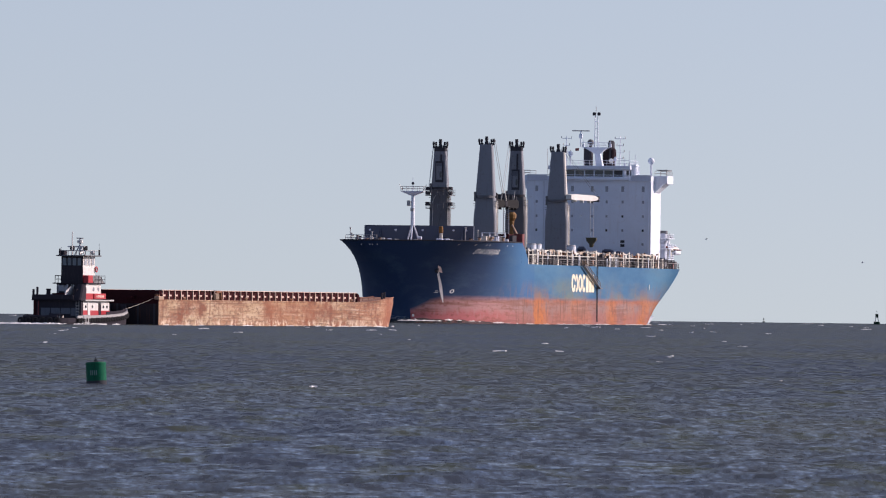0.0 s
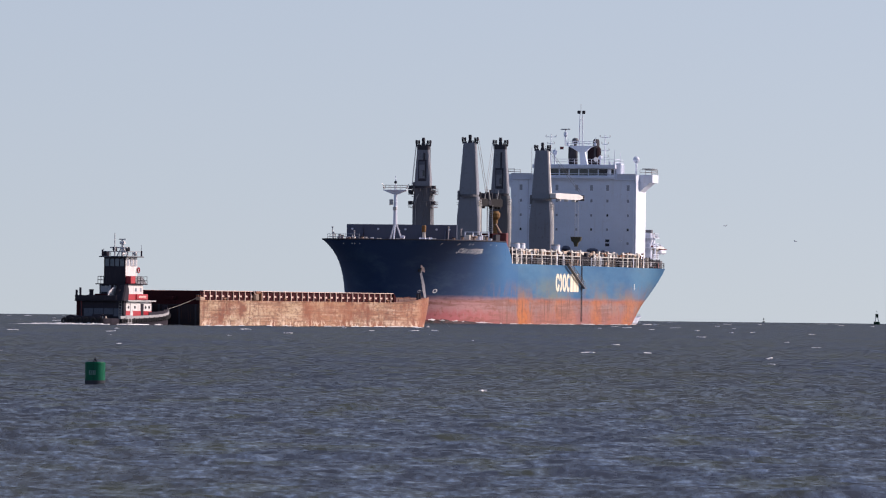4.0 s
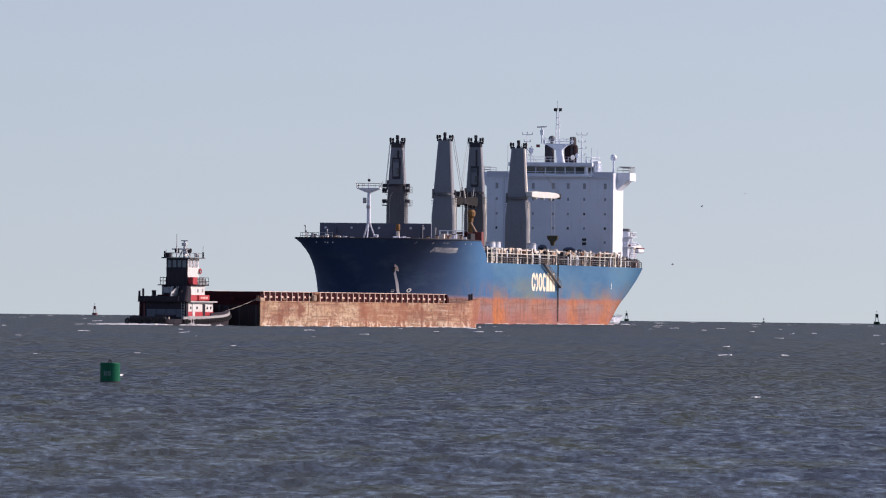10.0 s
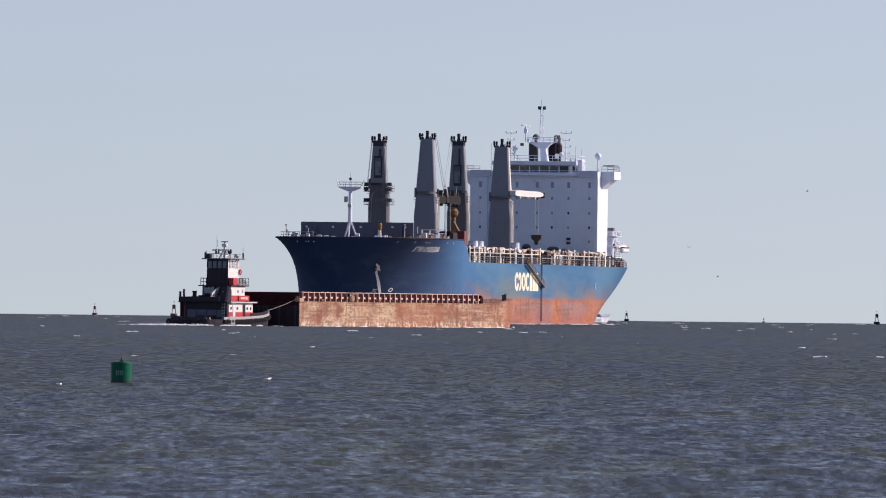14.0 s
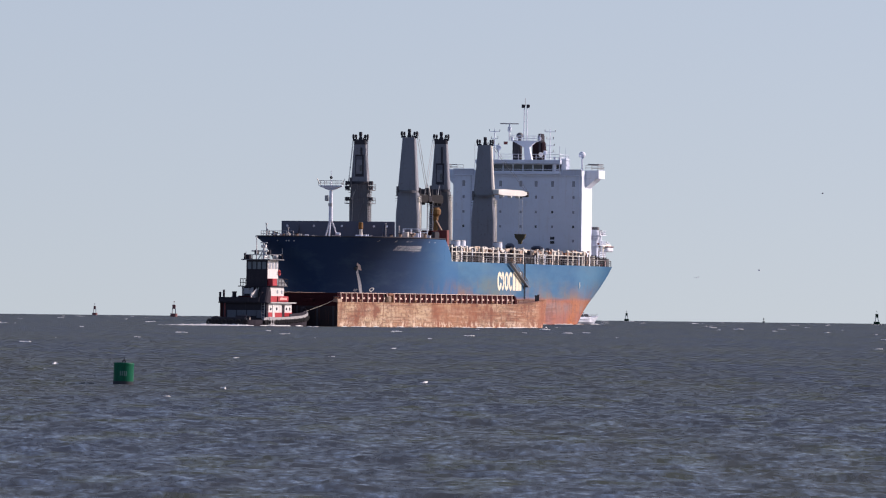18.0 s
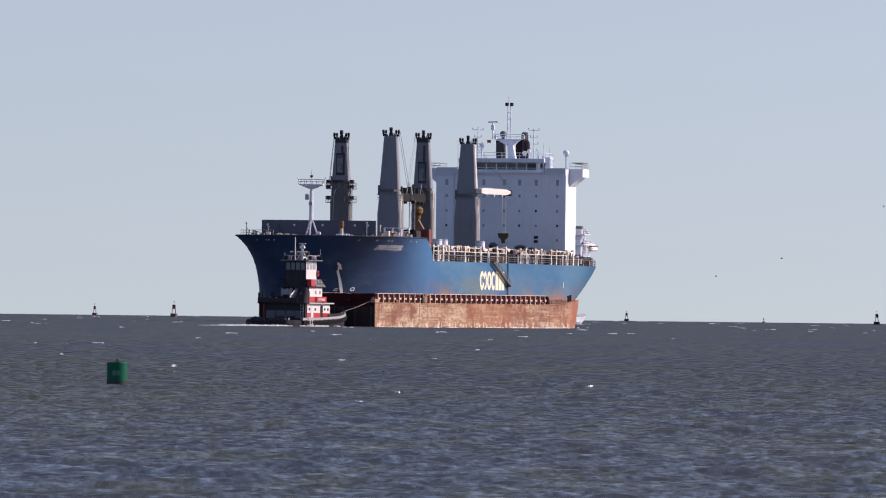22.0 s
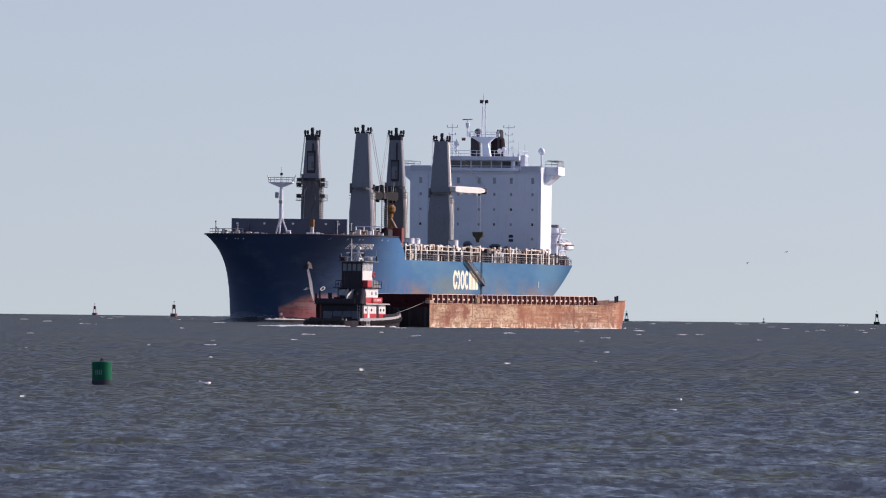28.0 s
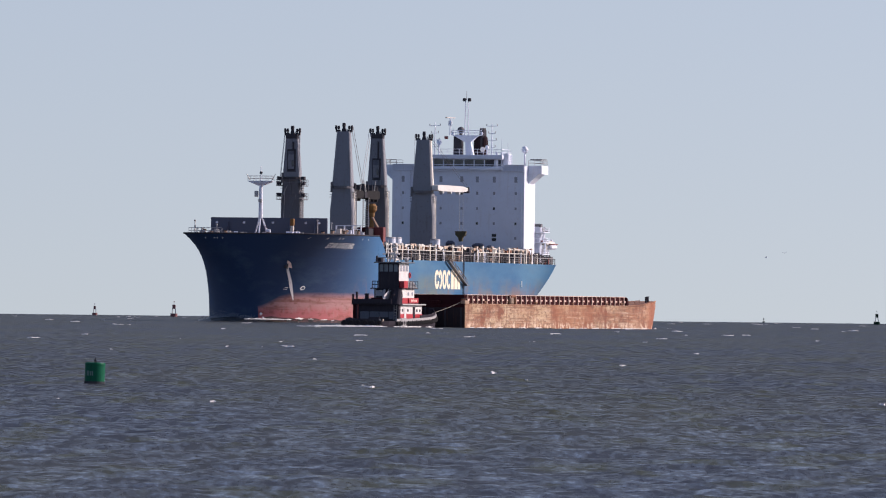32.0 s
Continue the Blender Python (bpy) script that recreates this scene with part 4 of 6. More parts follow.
    # pale lashing bins on dark racks along the hatch sides
    for a, b in ((157, 151), (136, 113.7), (106.8, 93.6), (91.8, 72.2), (62, 56), (36, 21)):
        part("stowage_rack", box(B(), b, a, 13.4, 14.0, MAIN_Z - 0.02, 14.5), BLACK, ship)
        x = a
        while x > b + 1:
            w = min(rng.uniform(1.2, 4.5), x - b)
            z0 = 14.5
            part("lashing_bin", box(B(), x - w, x, 13.35, 14.2, z0, z0 + rng.uniform(0.25, 0.95), 0.07), rng.choice((BALE, BALE, CREAM, BALE, TAN, DARKGREY)), ship, "pale canvas-covered lashing bin")
            x -= w + rng.uniform(0.2, 1.6)
    # lashing gear, drums and dunnage heaped along the hatch sides
    for i in range(120):
        x, y, z = rng.uniform(22, 158), rng.uniform(12.9, 15.0), rng.choice((14.2, 14.45, 14.6))
        w, d, h = rng.uniform(0.25, 1.3), rng.uniform(0.15, 0.4), rng.uniform(0.2, 0.85)
        k = rng.choice((BALE, BALE, CREAM, TAN, DARKGREY, BLACK, RUST, BALE))
        if rng.random() < 0.3:
            part("dunnage_post", tube(B(), (x, y, MAIN_Z), (x, y, z + h + 0.2), 0.13, seg=6), k, ship)
        else:
            part("dunnage", loft(B(), [rect(x, y, z - 0.4, w * 2, d * 2, 0.05), rect(x, y, z + h * 0.8, w * 1.9, d * 1.8, 0.08), rect(x + 0.1, y, z + h, w * 1.2, d, 0.05)]), k, ship)
    # white tanks by the break of the forecastle
    for x, y in ((145.5, 13.45), (140.6, 13.5), (106.0, 13.4)):
        t = part("air_pipe", tube(B(), (x, y, MAIN_Z), (x, y, 15.2), 0.5, seg=12), WHITE, ship)
        part("pipe_hood", tube(B(), (x, y, 14.9), (x, y, 16.35), 0.98, seg=18), WHITE, t)
        part("hood_lid", tube(B(), (x, y, 16.3), (x, y, 16.5), 1.06, 0.9, 18), STEEL, t)
    # accommodation ladder and pilot line
    lad = part("boarding_ladder", box(B(), 92.8, 108.9, 16.35, 17.0, -0.11, 0.11), DARKGREY, ship, "grey boarding ladder slung along the side")
    for v in lad.data.vertices:
        k = (108.9 - v.co.x) / 16.1
        v.co.z += MAIN_Z + 0.1 - 4.6 * k
    bm = B()
    for s in (16.4, 16.95):
        for i in range(13):
            k = i / 12
            p = Vector((108.9 - 16.1 * k, s, MAIN_Z + 0.2 - 4.6 * k))
            tube(bm, p, p + Vector((0, 0, 0.95)), 0.05, seg=4)
        tube(bm, (108.9, s, MAIN_Z + 1.15), (92.8, s, MAIN_Z - 3.45), 0.06, seg=4)
    part("ladder_rail", bm, PUMP, lad)
    part("ladder_platform", box(B(), 91.0, 93.4, 16.3, 17.1, MAIN_Z - 4.75, MAIN_Z - 4.5, 0.03), DARKGREY, lad)
    bm = B()
    tube(bm, (94.3, 16.5, MAIN_Z + 2.6), (94.3, 16.5, 0.6), 0.09, seg=5)
    tube(bm, (93.4, 16.5, MAIN_Z + 0.2), (93.4, 16.5, 0.6), 0.06, seg=5)
    part("pilot_ladder", bm, BLACK, ship, "dark pilot rope ladder hanging to the water")
    # company mark: plain cream arcs and blocks
    def arc(bm, x, hw, a0, a1, thick, zc=8.6, hh=1.88):
        k = 24
        ring = []
        for i in range(k + 1):
            q = radians(a0 + (a1 - a0) * i / k)
            ring.append([bm.verts.new((x - r * hw * math.cos(q), BEAM + 0.04, zc + (hh - (1 - r) * 1.3) * math.sin(q))) for r in (1.0, 1.0 - thick)])
        for p, q in zip(ring, ring[1:]):
            bm.faces.new((p[0], q[0], q[1], p[1]))
        return bm
    for x, hw, a0, a1, th in ((116.4, 2.0, 35, 345, 0.62), (113.4, 1.5, -120, 165, 0.66), (109.7, 1.95, 0, 360, 0.6), (105.9, 1.8, 40, 320, 0.62)):
        part("company_mark", arc(B(), x, hw, a0, a1, th), LOGO, ship, "cream painted mark")
    for x, w in ((102.5, 1.25), (99.4, 1.3), (96.6, 1.1)):
        part("company_mark", box(B(), x - w, x + w, BEAM - 0.02, BEAM + 0.04, 6.75, 10.45, 0.02), LOGO, ship, "cream painted mark")
    for x in (37.5,):
        part("side_mark", box(B(), x - 0.16, x + 0.16, BEAM - 0.05, BEAM + 0.03, 7.5, 8.7), MARK, ship)


def superstructure(ship):
    hx0, hx1, hy, roof = 14.4, 24.9, 13.75, 32.1
    house = part("superstructure", box(B(), hx0, hx1, -hy, hy, MAIN_Z - 0.05, roof), WHITE, ship, "white accommodation block")
    for s in (-1, 1):
        y0, y1 = (hy, 16.6) if s > 0 else (-16.4, -hy)
        part("bridge_wing", box(B(), 15.0, 21.5, y0, y1, 30.5, 32.25, 0.05), WHITE, house)
        tri = [(s * hy, 30.5), (s * (hy + 2.2), 30.5), (s * hy, 28.5)]
        part("wing_bracket", loft(B(), [[(x, y, z) for y, z in tri] for x in (15.6, 21.4)]), WHITE, house)
        ye = s * 16.4
        part("wing_rail", rail(B(), [(15.2, s * 13.8, 32.25), (15.2, ye, 32.25), (21.3, ye, 32.25), (21.3, s * 13.8, 32.25)], 1.05, 1.3, 0.045), STEEL, house)
    part("wing_canopy", box(B(), 15.5, 20.5, 14.0, 16.4, 33.45, 33.6, 0.02), DARKGREY, house)
    wh = part("wheelhouse", loft(B(), [rect(20.4, 0.2, 30.9, 9.8, 17.6, 1.0), rect(20.4, 0.2, 31.9, 9.8, 17.6, 1.0), rect(20.3, 0.2, 32.0, 9.4, 17.2, 1.0), rect(20.3, 0.2, 33.35, 9.4, 17.2, 1.0),
                                       rect(20.4, 0.2, 33.4, 10.0, 18.0, 1.0), rect(20.4, 0.2, 34.25, 10.0, 18.0, 1.0)]), WHITE, house)
    for i in range(7):
        y = -6.3 + i * 2.13
        part("bridge_window", box(B(), 24.97, 25.05, y - 0.93, y + 0.93, 31.98, 33.3), GLASS, house)
    part("bridge_ledge", box(B(), 24.6, 25.7, -8.8, 9.2, 31.2, 31.75, 0.1), WHITE, house)
    part("bridge_eave", box(B(), 24.6, 25.8, -8.9, 9.3, 33.45, 34.3, 0.08), WHITE, house)
    for y in (8.0, -7.6):
        part("bridge_window", box(B(), 24.2, 24.6, y - 0.1, y + 0.7, 32.05, 33.3), GLASS, house)
    part("monkey_rail", rail(B(), [(16.0, -8.6, 34.25), (25.2, -8.6, 34.25), (25.2, 9.0, 34.25), (16.0, 9.0, 34.25)], 1.2, 1.3, 0.045), WHITE, house)
    cols = (-11.5, -7.8, -3.6, 0.75, 3.98, 7.5, 12.0)
    for z, h, w in ((29.3, 1.2, 0.6), (26.5, 0.62, 0.45), (23.4, 0.52, 0.42), (20.35, 0.52, 0.42), (17.4, 0.55, 0.45)):
        for y in cols:
            if (z < 18 and y in (-11.5, -3.6, 0.75, 3.98)) or (z < 18 and y == 7.5):
                continue
            dim = GLASS if (round(y * 7 + z) % 4 == 0 and z < 28) else PORTGLASS
            part("window", box(B(), 24.88, 24.96, y - w / 2 - 0.1, y + w / 2 + 0.1, z - h / 2 - 0.1, z + h / 2 + 0.1, 0.02), WHITE, house)
            part("pane", box(B(), 24.93, 25.0, y - w / 2, y + w / 2, z - h / 2, z + h / 2), dim, house)
            part("brow", box(B(), 24.9, 25.06, y - w / 2 - 0.12, y + w / 2 + 0.12, z + h / 2 + 0.06, z + h / 2 + 0.14), WHITE, house)
    for z in (17.95, 17.1):
        part("pane", box(B(), 24.88, 24.98, 7.1, 8.0, z - 0.3, z + 0.3), GLASS, house)
    for z in (28.2, 25.1, 22.0, 18.9, 15.8):
        part("deck_edge", box(B(), hx0 + 0.2, 24.93, -hy - 0.03, hy + 0.03, z - 0.05, z + 0.05), WHITE, house)
    # the wings' bulwark runs across the front, a shade duller than the wall
    for y0, y1 in ((-13.7, -9.3), (9.6, 13.7)):
        part("wing_bulwark", box(B(), 24.9, 25.15, y0, y1, 31.05, 32.3, 0.03), WINGGREY, house, "pale grey wing bulwark")
    for z in (31.05, 32.3):
        part("bulwark_rail", box(B(), 24.9, 25.25, -13.7, 13.7, z - 0.06, z + 0.06, 0.02), WHITE, house)
    part("down_pipe", tube(B(), (25.02, 13.2, MAIN_Z), (25.02, 13.2, 31.0), 0.09, seg=6), WHITE, house)
    part("down_pipe", tube(B(), (25.02, -9.9, MAIN_Z), (25.02, -9.9, 31.0), 0.08, seg=6), WINGGREY, house)
    # radar mast
    bm = loft(B(), [rect(18, 0.9, 34.2, 1.6, 1.6), rect(18, 0.5, 37.0, 1.2, 1.2), rect(18, 0.1, 38.1, 1.4, 4.4), rect(18, 0.1, 38.4, 1.4, 6.1)])
    rm = part("radar_mast", bm, WHITE, ship, "white radar mast")
    part("mast_rail", rail(B(), [(17.3, -2.9, 38.4), (18.7, -2.9, 38.4), (18.7, 3.1, 38.4), (17.3, 3.1, 38.4), (17.3, -2.9, 38.4)], 1.0, 1.2, 0.05), WHITE, rm)
    for y in (-0.35, 0.35):
        part("mast_pole", tube(B(), (18, y + 0.1, 38.4), (18, y * 0.8 + 0.1, 45.6), 0.12, 0.09, 6), WHITE, rm)
    for z in (40.5, 42.5, 44.0):
        part("mast_rung", tube(B(), (18, -0.25, z), (18, 0.45, z), 0.06, seg=5), WHITE, rm)
    part("mast_lamp", box(B(), 17.7, 18.3, -0.75, -0.1, 45.3, 46.0, 0.1), BLACK, rm)
    part("mast_lamp", box(B(), 17.7, 18.3, 0.3, 0.95, 45.3, 46.0, 0.1), BLACK, rm)
    part("whip_aerial", tube(B(), (18, 0.0, 45.6), (18, 0.0, 47.4), 0.05, seg=4), STEEL, rm)
    part("scanner_post", tube(B(), (18.2, -3.3, 38.4), (18.2, -3.3, 41.9), 0.14, seg=6), WHITE, rm)
    part("scanner_motor", box(B(), 17.95, 18.45, -3.65, -2.95, 40.3, 41.3, 0.08), WHITE, rm)
    part("signal_flag", box(B(), 18.1, 18.13, -4.5, -3.7, 37.6, 38.2), DULLRED, rm, "small red flag")
    global RADAR
    RADAR = part("radar_scanner", box(B(), -0.12, 0.12, -1.95, 1.95, -0.12, 0.12, 0.04), STEEL, ship, "turning grey radar scanner bar")
    # funnels
    for y, w, z1, m in ((-3.0, 1.6, 38.6, BLACK), (1.7, 2.5, 38.4, MAROON), (2.1, 1.0, 40.0, BLACK)):
        part("funnel", loft(B(), [rect(11.5, y, 30.0, 3.0, w, 0.3), rect(11.5, y, z1 - 0.5, 2.8, w, 0.3), rect(11.5, y, z1, 2.2, w * 0.75, 0.3)]), m, house, "maroon funnel" if m is MAROON else "black funnel")
    part("funnel_casing", box(B(), 4.5, 14.3, -6.0, 6.5, MAIN_Z, 31.0, 0.1), WHITE, house)
    part("funnel_mark", tube(B(), (13.0, 2.4, 35.6), (13.14, 2.4, 35.6), 0.5, seg=14), MARK, house, "white round funnel mark")
    part("exhaust_hood", ball(B(), (12.0, -2.4, 39.6), 0.75, 1, 1, 0.85, 14), DARKGREY, house, "dark rounded exhaust hood")
    part("exhaust_pipe", tube(B(), (12.0, -2.4, 38.4), (12.0, -2.4, 39.4), 0.35, seg=10), DARKGREY, house)
    # aerial masts and domes
    for y in (-6.5, 5.4):
        am = part("aerial_mast", tube(B(), (18, y, 34.2), (18, y, 40.9), 0.13, 0.08, 6), WHITE, ship)
        for z, w in ((36.0, 0.7), (37.4, 0.9), (38.8, 0.7), (40.3, 1.1)):
            part("aerial_arm", tube(B(), (18, y - w, z), (18, y + w, z), 0.07, seg=5), WHITE, am)
            part("aerial_tip", tube(B(), (18, y + w, z), (18, y + w, z + 0.45), 0.08, seg=5), STEEL, am)
            part("aerial_tip", tube(B(), (18, y - w, z), (18, y - w, z + 0.45), 0.08, seg=5), STEEL, am)
    for y, z0, z1 in ((7.6, 34.2, 37.6), (8.9, 34.2, 36.9), (6.6, 34.2, 36.2), (-8.4, 34.2, 36.8), (3.4, 38.4, 40.2), (-2.6, 38.4, 39.9)):
        wp = part("whip_aerial", tube(B(), (18.6, y, z0), (18.6, y, z1), 0.06, 0.04, 5), WHITE, house)
        part("aerial_base", box(B(), 18.4, 18.8, y - 0.2, y + 0.2, z0, z0 + 0.7, 0.05), WHITE, wp)
    part("whip_aerial", tube(B(), (19, -10.5, 32.2), (19, -10.5, 38.0), 0.04, seg=4), STEEL, house)
    for y, r, z in ((-5.4, 0.55, 36.6), (4.6, 0.45, 35.6)):
        d = part("dome_post", tube(B(), (19, y, 34.2), (19, y, z), 0.15, seg=6), WHITE, ship)
        part("satellite_dome", ball(B(), (19, y, z + r * 0.6), r, 1, 1, 1.1, 14), WHITE, d)
    d = part("dome_post", tube(B(), (18, 12.3, 32.1), (18, 12.3, 34.9), 0.2, seg=8), WHITE, ship)
    part("satellite_dome", ball(B(), (18, 12.3, 35.5), 0.72, 1, 1, 1.05, 14), WHITE, d)
    # searchlight, awning frame and stair at the wheelhouse side
    part("side_stair", box(B(), 21.0, 24.0, 9.1, 10.2, 31.9, 34.6, 0.1), WHITE, house)
    part("stair_rail", rail(B(), [(21, 10.3, 32.1), (24, 10.3, 32.1)], 2.2, 0.8, 0.05), WHITE, house)
    # port side: exhaust trunk, davit and lifeboat aft
    tr = part("side_trunk", loft(B(), [rect(12.2, 14.0, MAIN_Z, 1.6, 1.4, 0.2), rect(12.2, 14.0, 17.6, 1.5, 1.3, 0.2), rect(12.2, 14.0, 18.2, 2.0, 1.8, 0.2), rect(12.2, 14.0, 19.9, 1.6, 1.4, 0.2)]), WINGGREY, ship, "pale grey ventilation trunk")
    part("trunk_cap", box(B(), 11.4, 13.0, 13.2, 14.8, 19.8, 20.5, 0.1), DARKGREY, tr)
    for z in (14.2, 16.6, 18.7):
        part("gallery", box(B(), 8.0, 14.3, 13.5, 15.6, z, z + 0.14), WHITE, house)
        part("gallery_rail", rail(B(), [(8, 15.5, z), (14.2, 15.5, z)], 1.0, 1.2, 0.045), WHITE, house)
    for x, y, z0, z1, r, m in ((10.2, 14.6, 16.7, 19.0, 0.45, WHITE), (9.0, 14.9, 14.3, 16.0, 0.4, CREAM), (11.0, 15.2, 14.3, 17.6, 0.22, WHITE), (9.6, 13.9, 18.8, 20.2, 0.3, DARKGREY)):
        part("vent_drum", tube(B(), (x, y, z0), (x, y, z1), r, seg=10), m, house)
    clutter = random.Random(21)
    for i in range(14):
        x, y, z = clutter.uniform(7, 13.5), clutter.uniform(14.0, 15.4), clutter.choice((14.3, 16.7, 18.8, MAIN_Z))
        w, h = clutter.uniform(0.15, 0.4), clutter.uniform(0.4, 1.3)
        part("side_fitting", box(B(), x - w, x + w, y - w, y + w, z, z + h, 0.05), clutter.choice((DARKGREY, BLACK, CREAM, STEEL, DULLRED)), house)
    bm = B()
    rings = []
    for x, k in ((0.6, 0.3), (1.4, 0.85), (4.0, 1.0), (6.6, 0.85), (7.4, 0.3)):
        rings.append([(x, 14.6 + k * 1.0 * math.cos(q * math.pi / 5), 16.35 + k * 0.8 * math.sin(q * math.pi / 5)) for q in range(10)])
    lb = part("lifeboat", loft(bm, rings), CREAM, ship, "faded orange and white enclosed lifeboat")
    part("lifeboat_stripe", box(B(), 1.0, 7.0, 13.5, 15.85, 16.3, 16.5, 0.05), DULLRED, lb)
    part("lifeboat_hull", box(B(), 1.2, 6.8, 13.6, 15.8, 15.3, 16.3, 0.3), WHITE, lb)
    for x in (1.6, 6.4):
        part("davit", tube(B(), (x, 13.4, MAIN_Z), (x, 14.4, 17.4), 0.2, seg=6), WHITE, house)
        part("davit_arm", tube(B(), (x, 14.4, 17.4), (x, 15.2, 16.7), 0.16, seg=6), WHITE, house)
    part("aft_locker", box(B(), 0.8, 2.6, 12.2, 14.8, MAIN_Z, 13.9, 0.1), DARKGREY, house)
    return house


def cargo_ship():
    ship = tagged(new("cargo_ship"), "blue bulk carrier with four grey deck cranes and a white superstructure", "ship")
    ship_hull(ship)
    ends = text_on_bow("STAR", 195.2, 14.0, 0.93, ship)
    text_on_bow("LYSEFJORD", ends - 0.55, 14.0, 0.93, ship)
    superstructure(ship)
    c1 = crane(ship, 162.1, -2.05, MAIN_Z, 27.4, 37.3, 3.6, 2.1, True, True)
    c2 = crane(ship, 126.8, -0.35, MAIN_Z, 26.2, 38.6, 4.2, 2.35, False, False)
    c3 = crane(ship, 96.8, -0.4, MAIN_Z, 26.8, 38.6, 3.9, 2.2, True, True)
    c4 = crane(ship, 58.5, 0.25, MAIN_Z, 26.25, 38.3, 4.4, 2.55, False, False)
    for z in (26.0, 23.4):
        ring_platform(c1, 162.1, -2.05, z, 3.6, 0.7)
    bm = B()
    for i in range(16):
        tube(bm, (163.4, -0.2, 18.8 + i * 0.45), (163.4, 0.35, 18.8 + i * 0.45), 0.04, seg=4)
    for y in (-0.2, 0.35):
        tube(bm, (163.4, y, 18.5), (163.4, y, 26.0), 0.05, seg=4)
    part("access_ladder", bm, STEEL, c1)
    for y0, z0, y1, z1 in ((-3.4, 19.0, -3.2, 25.6), (-2.6, 18.6, -1.4, 23.2), (-1.0, 21.0, 0.2, 25.8), (-3.9, 23.4, -2.7, 26.0), (-2.0, 24.0, -1.9, 27.0)):
        part("service_pipe", tube(B(), (163.35, y0, z0), (163.35, y1, z1), 0.06, seg=6), STEEL if y0 < -3 else DARKGREY, c1)
    for y in (-4.4, 0.3):
        for z in (24.2, 26.4, 27.3):
            part("gear_box", box(B(), 162.4, 163.6, y - 0.35, y + 0.35, z - 0.35, z + 0.4, 0.08), BLACK, c1)
    hoist_wires(c1, (162.3, -3.5, 36.3), (163.8, -4.0, 27.6), 0.06)
    hoist_wires(c1, (162.3, -0.6, 36.3), (164.0, -0.3, 27.6), 0.06)
    part("hook_block", box(B(), 174.6, 175.4, 0.7, 1.5, 18.2, 19.6, 0.15), YELLOW, c1, "ochre hook block")
    part("hook_stand", tube(B(), (175, 1.1, FC_Z - 0.9), (175, 1.1, 18.3), 0.5, 0.3, 8), CREAM, c1)
    # jibs of the middle pair lie towards each other, that of the aft crane lies along its port side
    jib(c2, 124.6, 112.5, -0.2, 25.0, 1.7, 1.6, RUBBER, "sooty jib laid aft")
    jib(c3, 99.0, 110.5, -0.2, 25.0, 1.7, 1.6, RUBBER, "sooty jib laid forward")
    hoist_wires(c2, (126.6, 1.3, 37.9), (113.0, 0.2, 27.2))
    hoist_wires(c3, (97.0, -1.9, 37.8), (109.5, -0.6, 27.2))
    rng = random.Random(5)
    for i in range(7):
        x = 100 + i * 3.7
        h = rng.uniform(0.4, 1.6)
        part("jib_sheave", box(B(), x - 0.25, x + 0.25, -0.5, 0.3, 25.7, 25.6 + h, 0.08), BLACK, c2 if x > 111 else c3)
    for i in range(9):
        x, y = 101 + i * 2.7, rng.uniform(-1.4, 1.4)
        part("rigging_pin", tube(B(), (x, y, 25.6), (x, y + rng.uniform(-0.3, 0.3), 26.6 + rng.uniform(0, 1.7)), 0.11, 0.06, 6), rng.choice((STEEL, CREAM, BLACK)), c2 if x > 111 else c3)
    for x in (119.0, 108.5):
        bm = B()
        for y in (-0.55, 0.55):
            tube(bm, (x, y, 16.6), (x, y, 24.5), 0.09, seg=5)
        for i in range(18):
            tube(bm, (x, -0.55, 16.8 + i * 0.44), (x, 0.55, 16.8 + i * 0.44), 0.05, seg=4)
        part("jib_rest_ladder", bm, STEEL, c2)
    jib(c4, 60.5, 32.5, 3.1, 27.1, 1.25, 1.2, JIB, "weathered white jib lying aft")
    hk = part("hook_block", loft(B(), [rect(31.5, 2.1, 16.6, 0.8, 0.6), rect(31.5, 2.1, 17.4, 1.0, 0.9), rect(31.5, 2.1, 17.9, 1.0, 2.0), rect(31.5, 2.1, 18.7, 1.0, 2.3)]), OLIVE, c4, "olive brown grab hanging on wires")
    hoist_wires(c4, (58.2, 1.0, 37.6), (31.6, 3.1, 28.0), 0.25, DARKGREY, 0.03)
    for y in (1.8, 2.5):
        part("fall_wire", tube(B(), (31.5, y, 18.6), (31.5, y, 26.5), 0.04, seg=4), STEEL, c4)
    # ochre post crane on a red plinth
    oc = part("stores_crane", loft(B(), [[(104 + r * math.cos(k * math.pi / 6), 0.2 + r * math.sin(k * math.pi / 6), z) for k in range(12)] for r, z in ((0.6, 18.2), (0.42, 19.3), (0.42, 20.6), (0.55, 20.8), (0.55, 21.5), (0.98, 22.0), (1.05, 22.8), (0.6, 23.3))]), YELLOW, ship, "ochre stores crane post on a red plinth")
    part("brace_leg", tube(B(), (104.3, 0.3, 20.7), (103.6, 1.4, 18.4), 0.24, 0.3, 8), TAN, oc, "tan slanting brace leg")
    part("plinth", box(B(), 104.0, 109.6, -1.5, 0.9, MAIN_Z, 18.65, 0.15), HOLD, oc, "dark red plinth")
    part("pump_box", box(B(), 104.4, 106.4, 1.2, 3.1, MAIN_Z, 18.75, 0.1), DULLRED, oc)
    forecastle(ship)
    main_deck_gear(ship)
    return ship


# ---- the scow ----
SW, SL, SH = 12.0, 87.0, 3.36


def scow_section(x):
    """Inset of the side, deck height and keel at a place along the scow."""
    k = max(0.0, (x - 72.0) / 15.0)
    return 1.3 * k ** 2.2, SH + 0.8 * k ** 1.5, -0.8 + 4.1 * max(0.0, (x - 83.4) / 3.6)


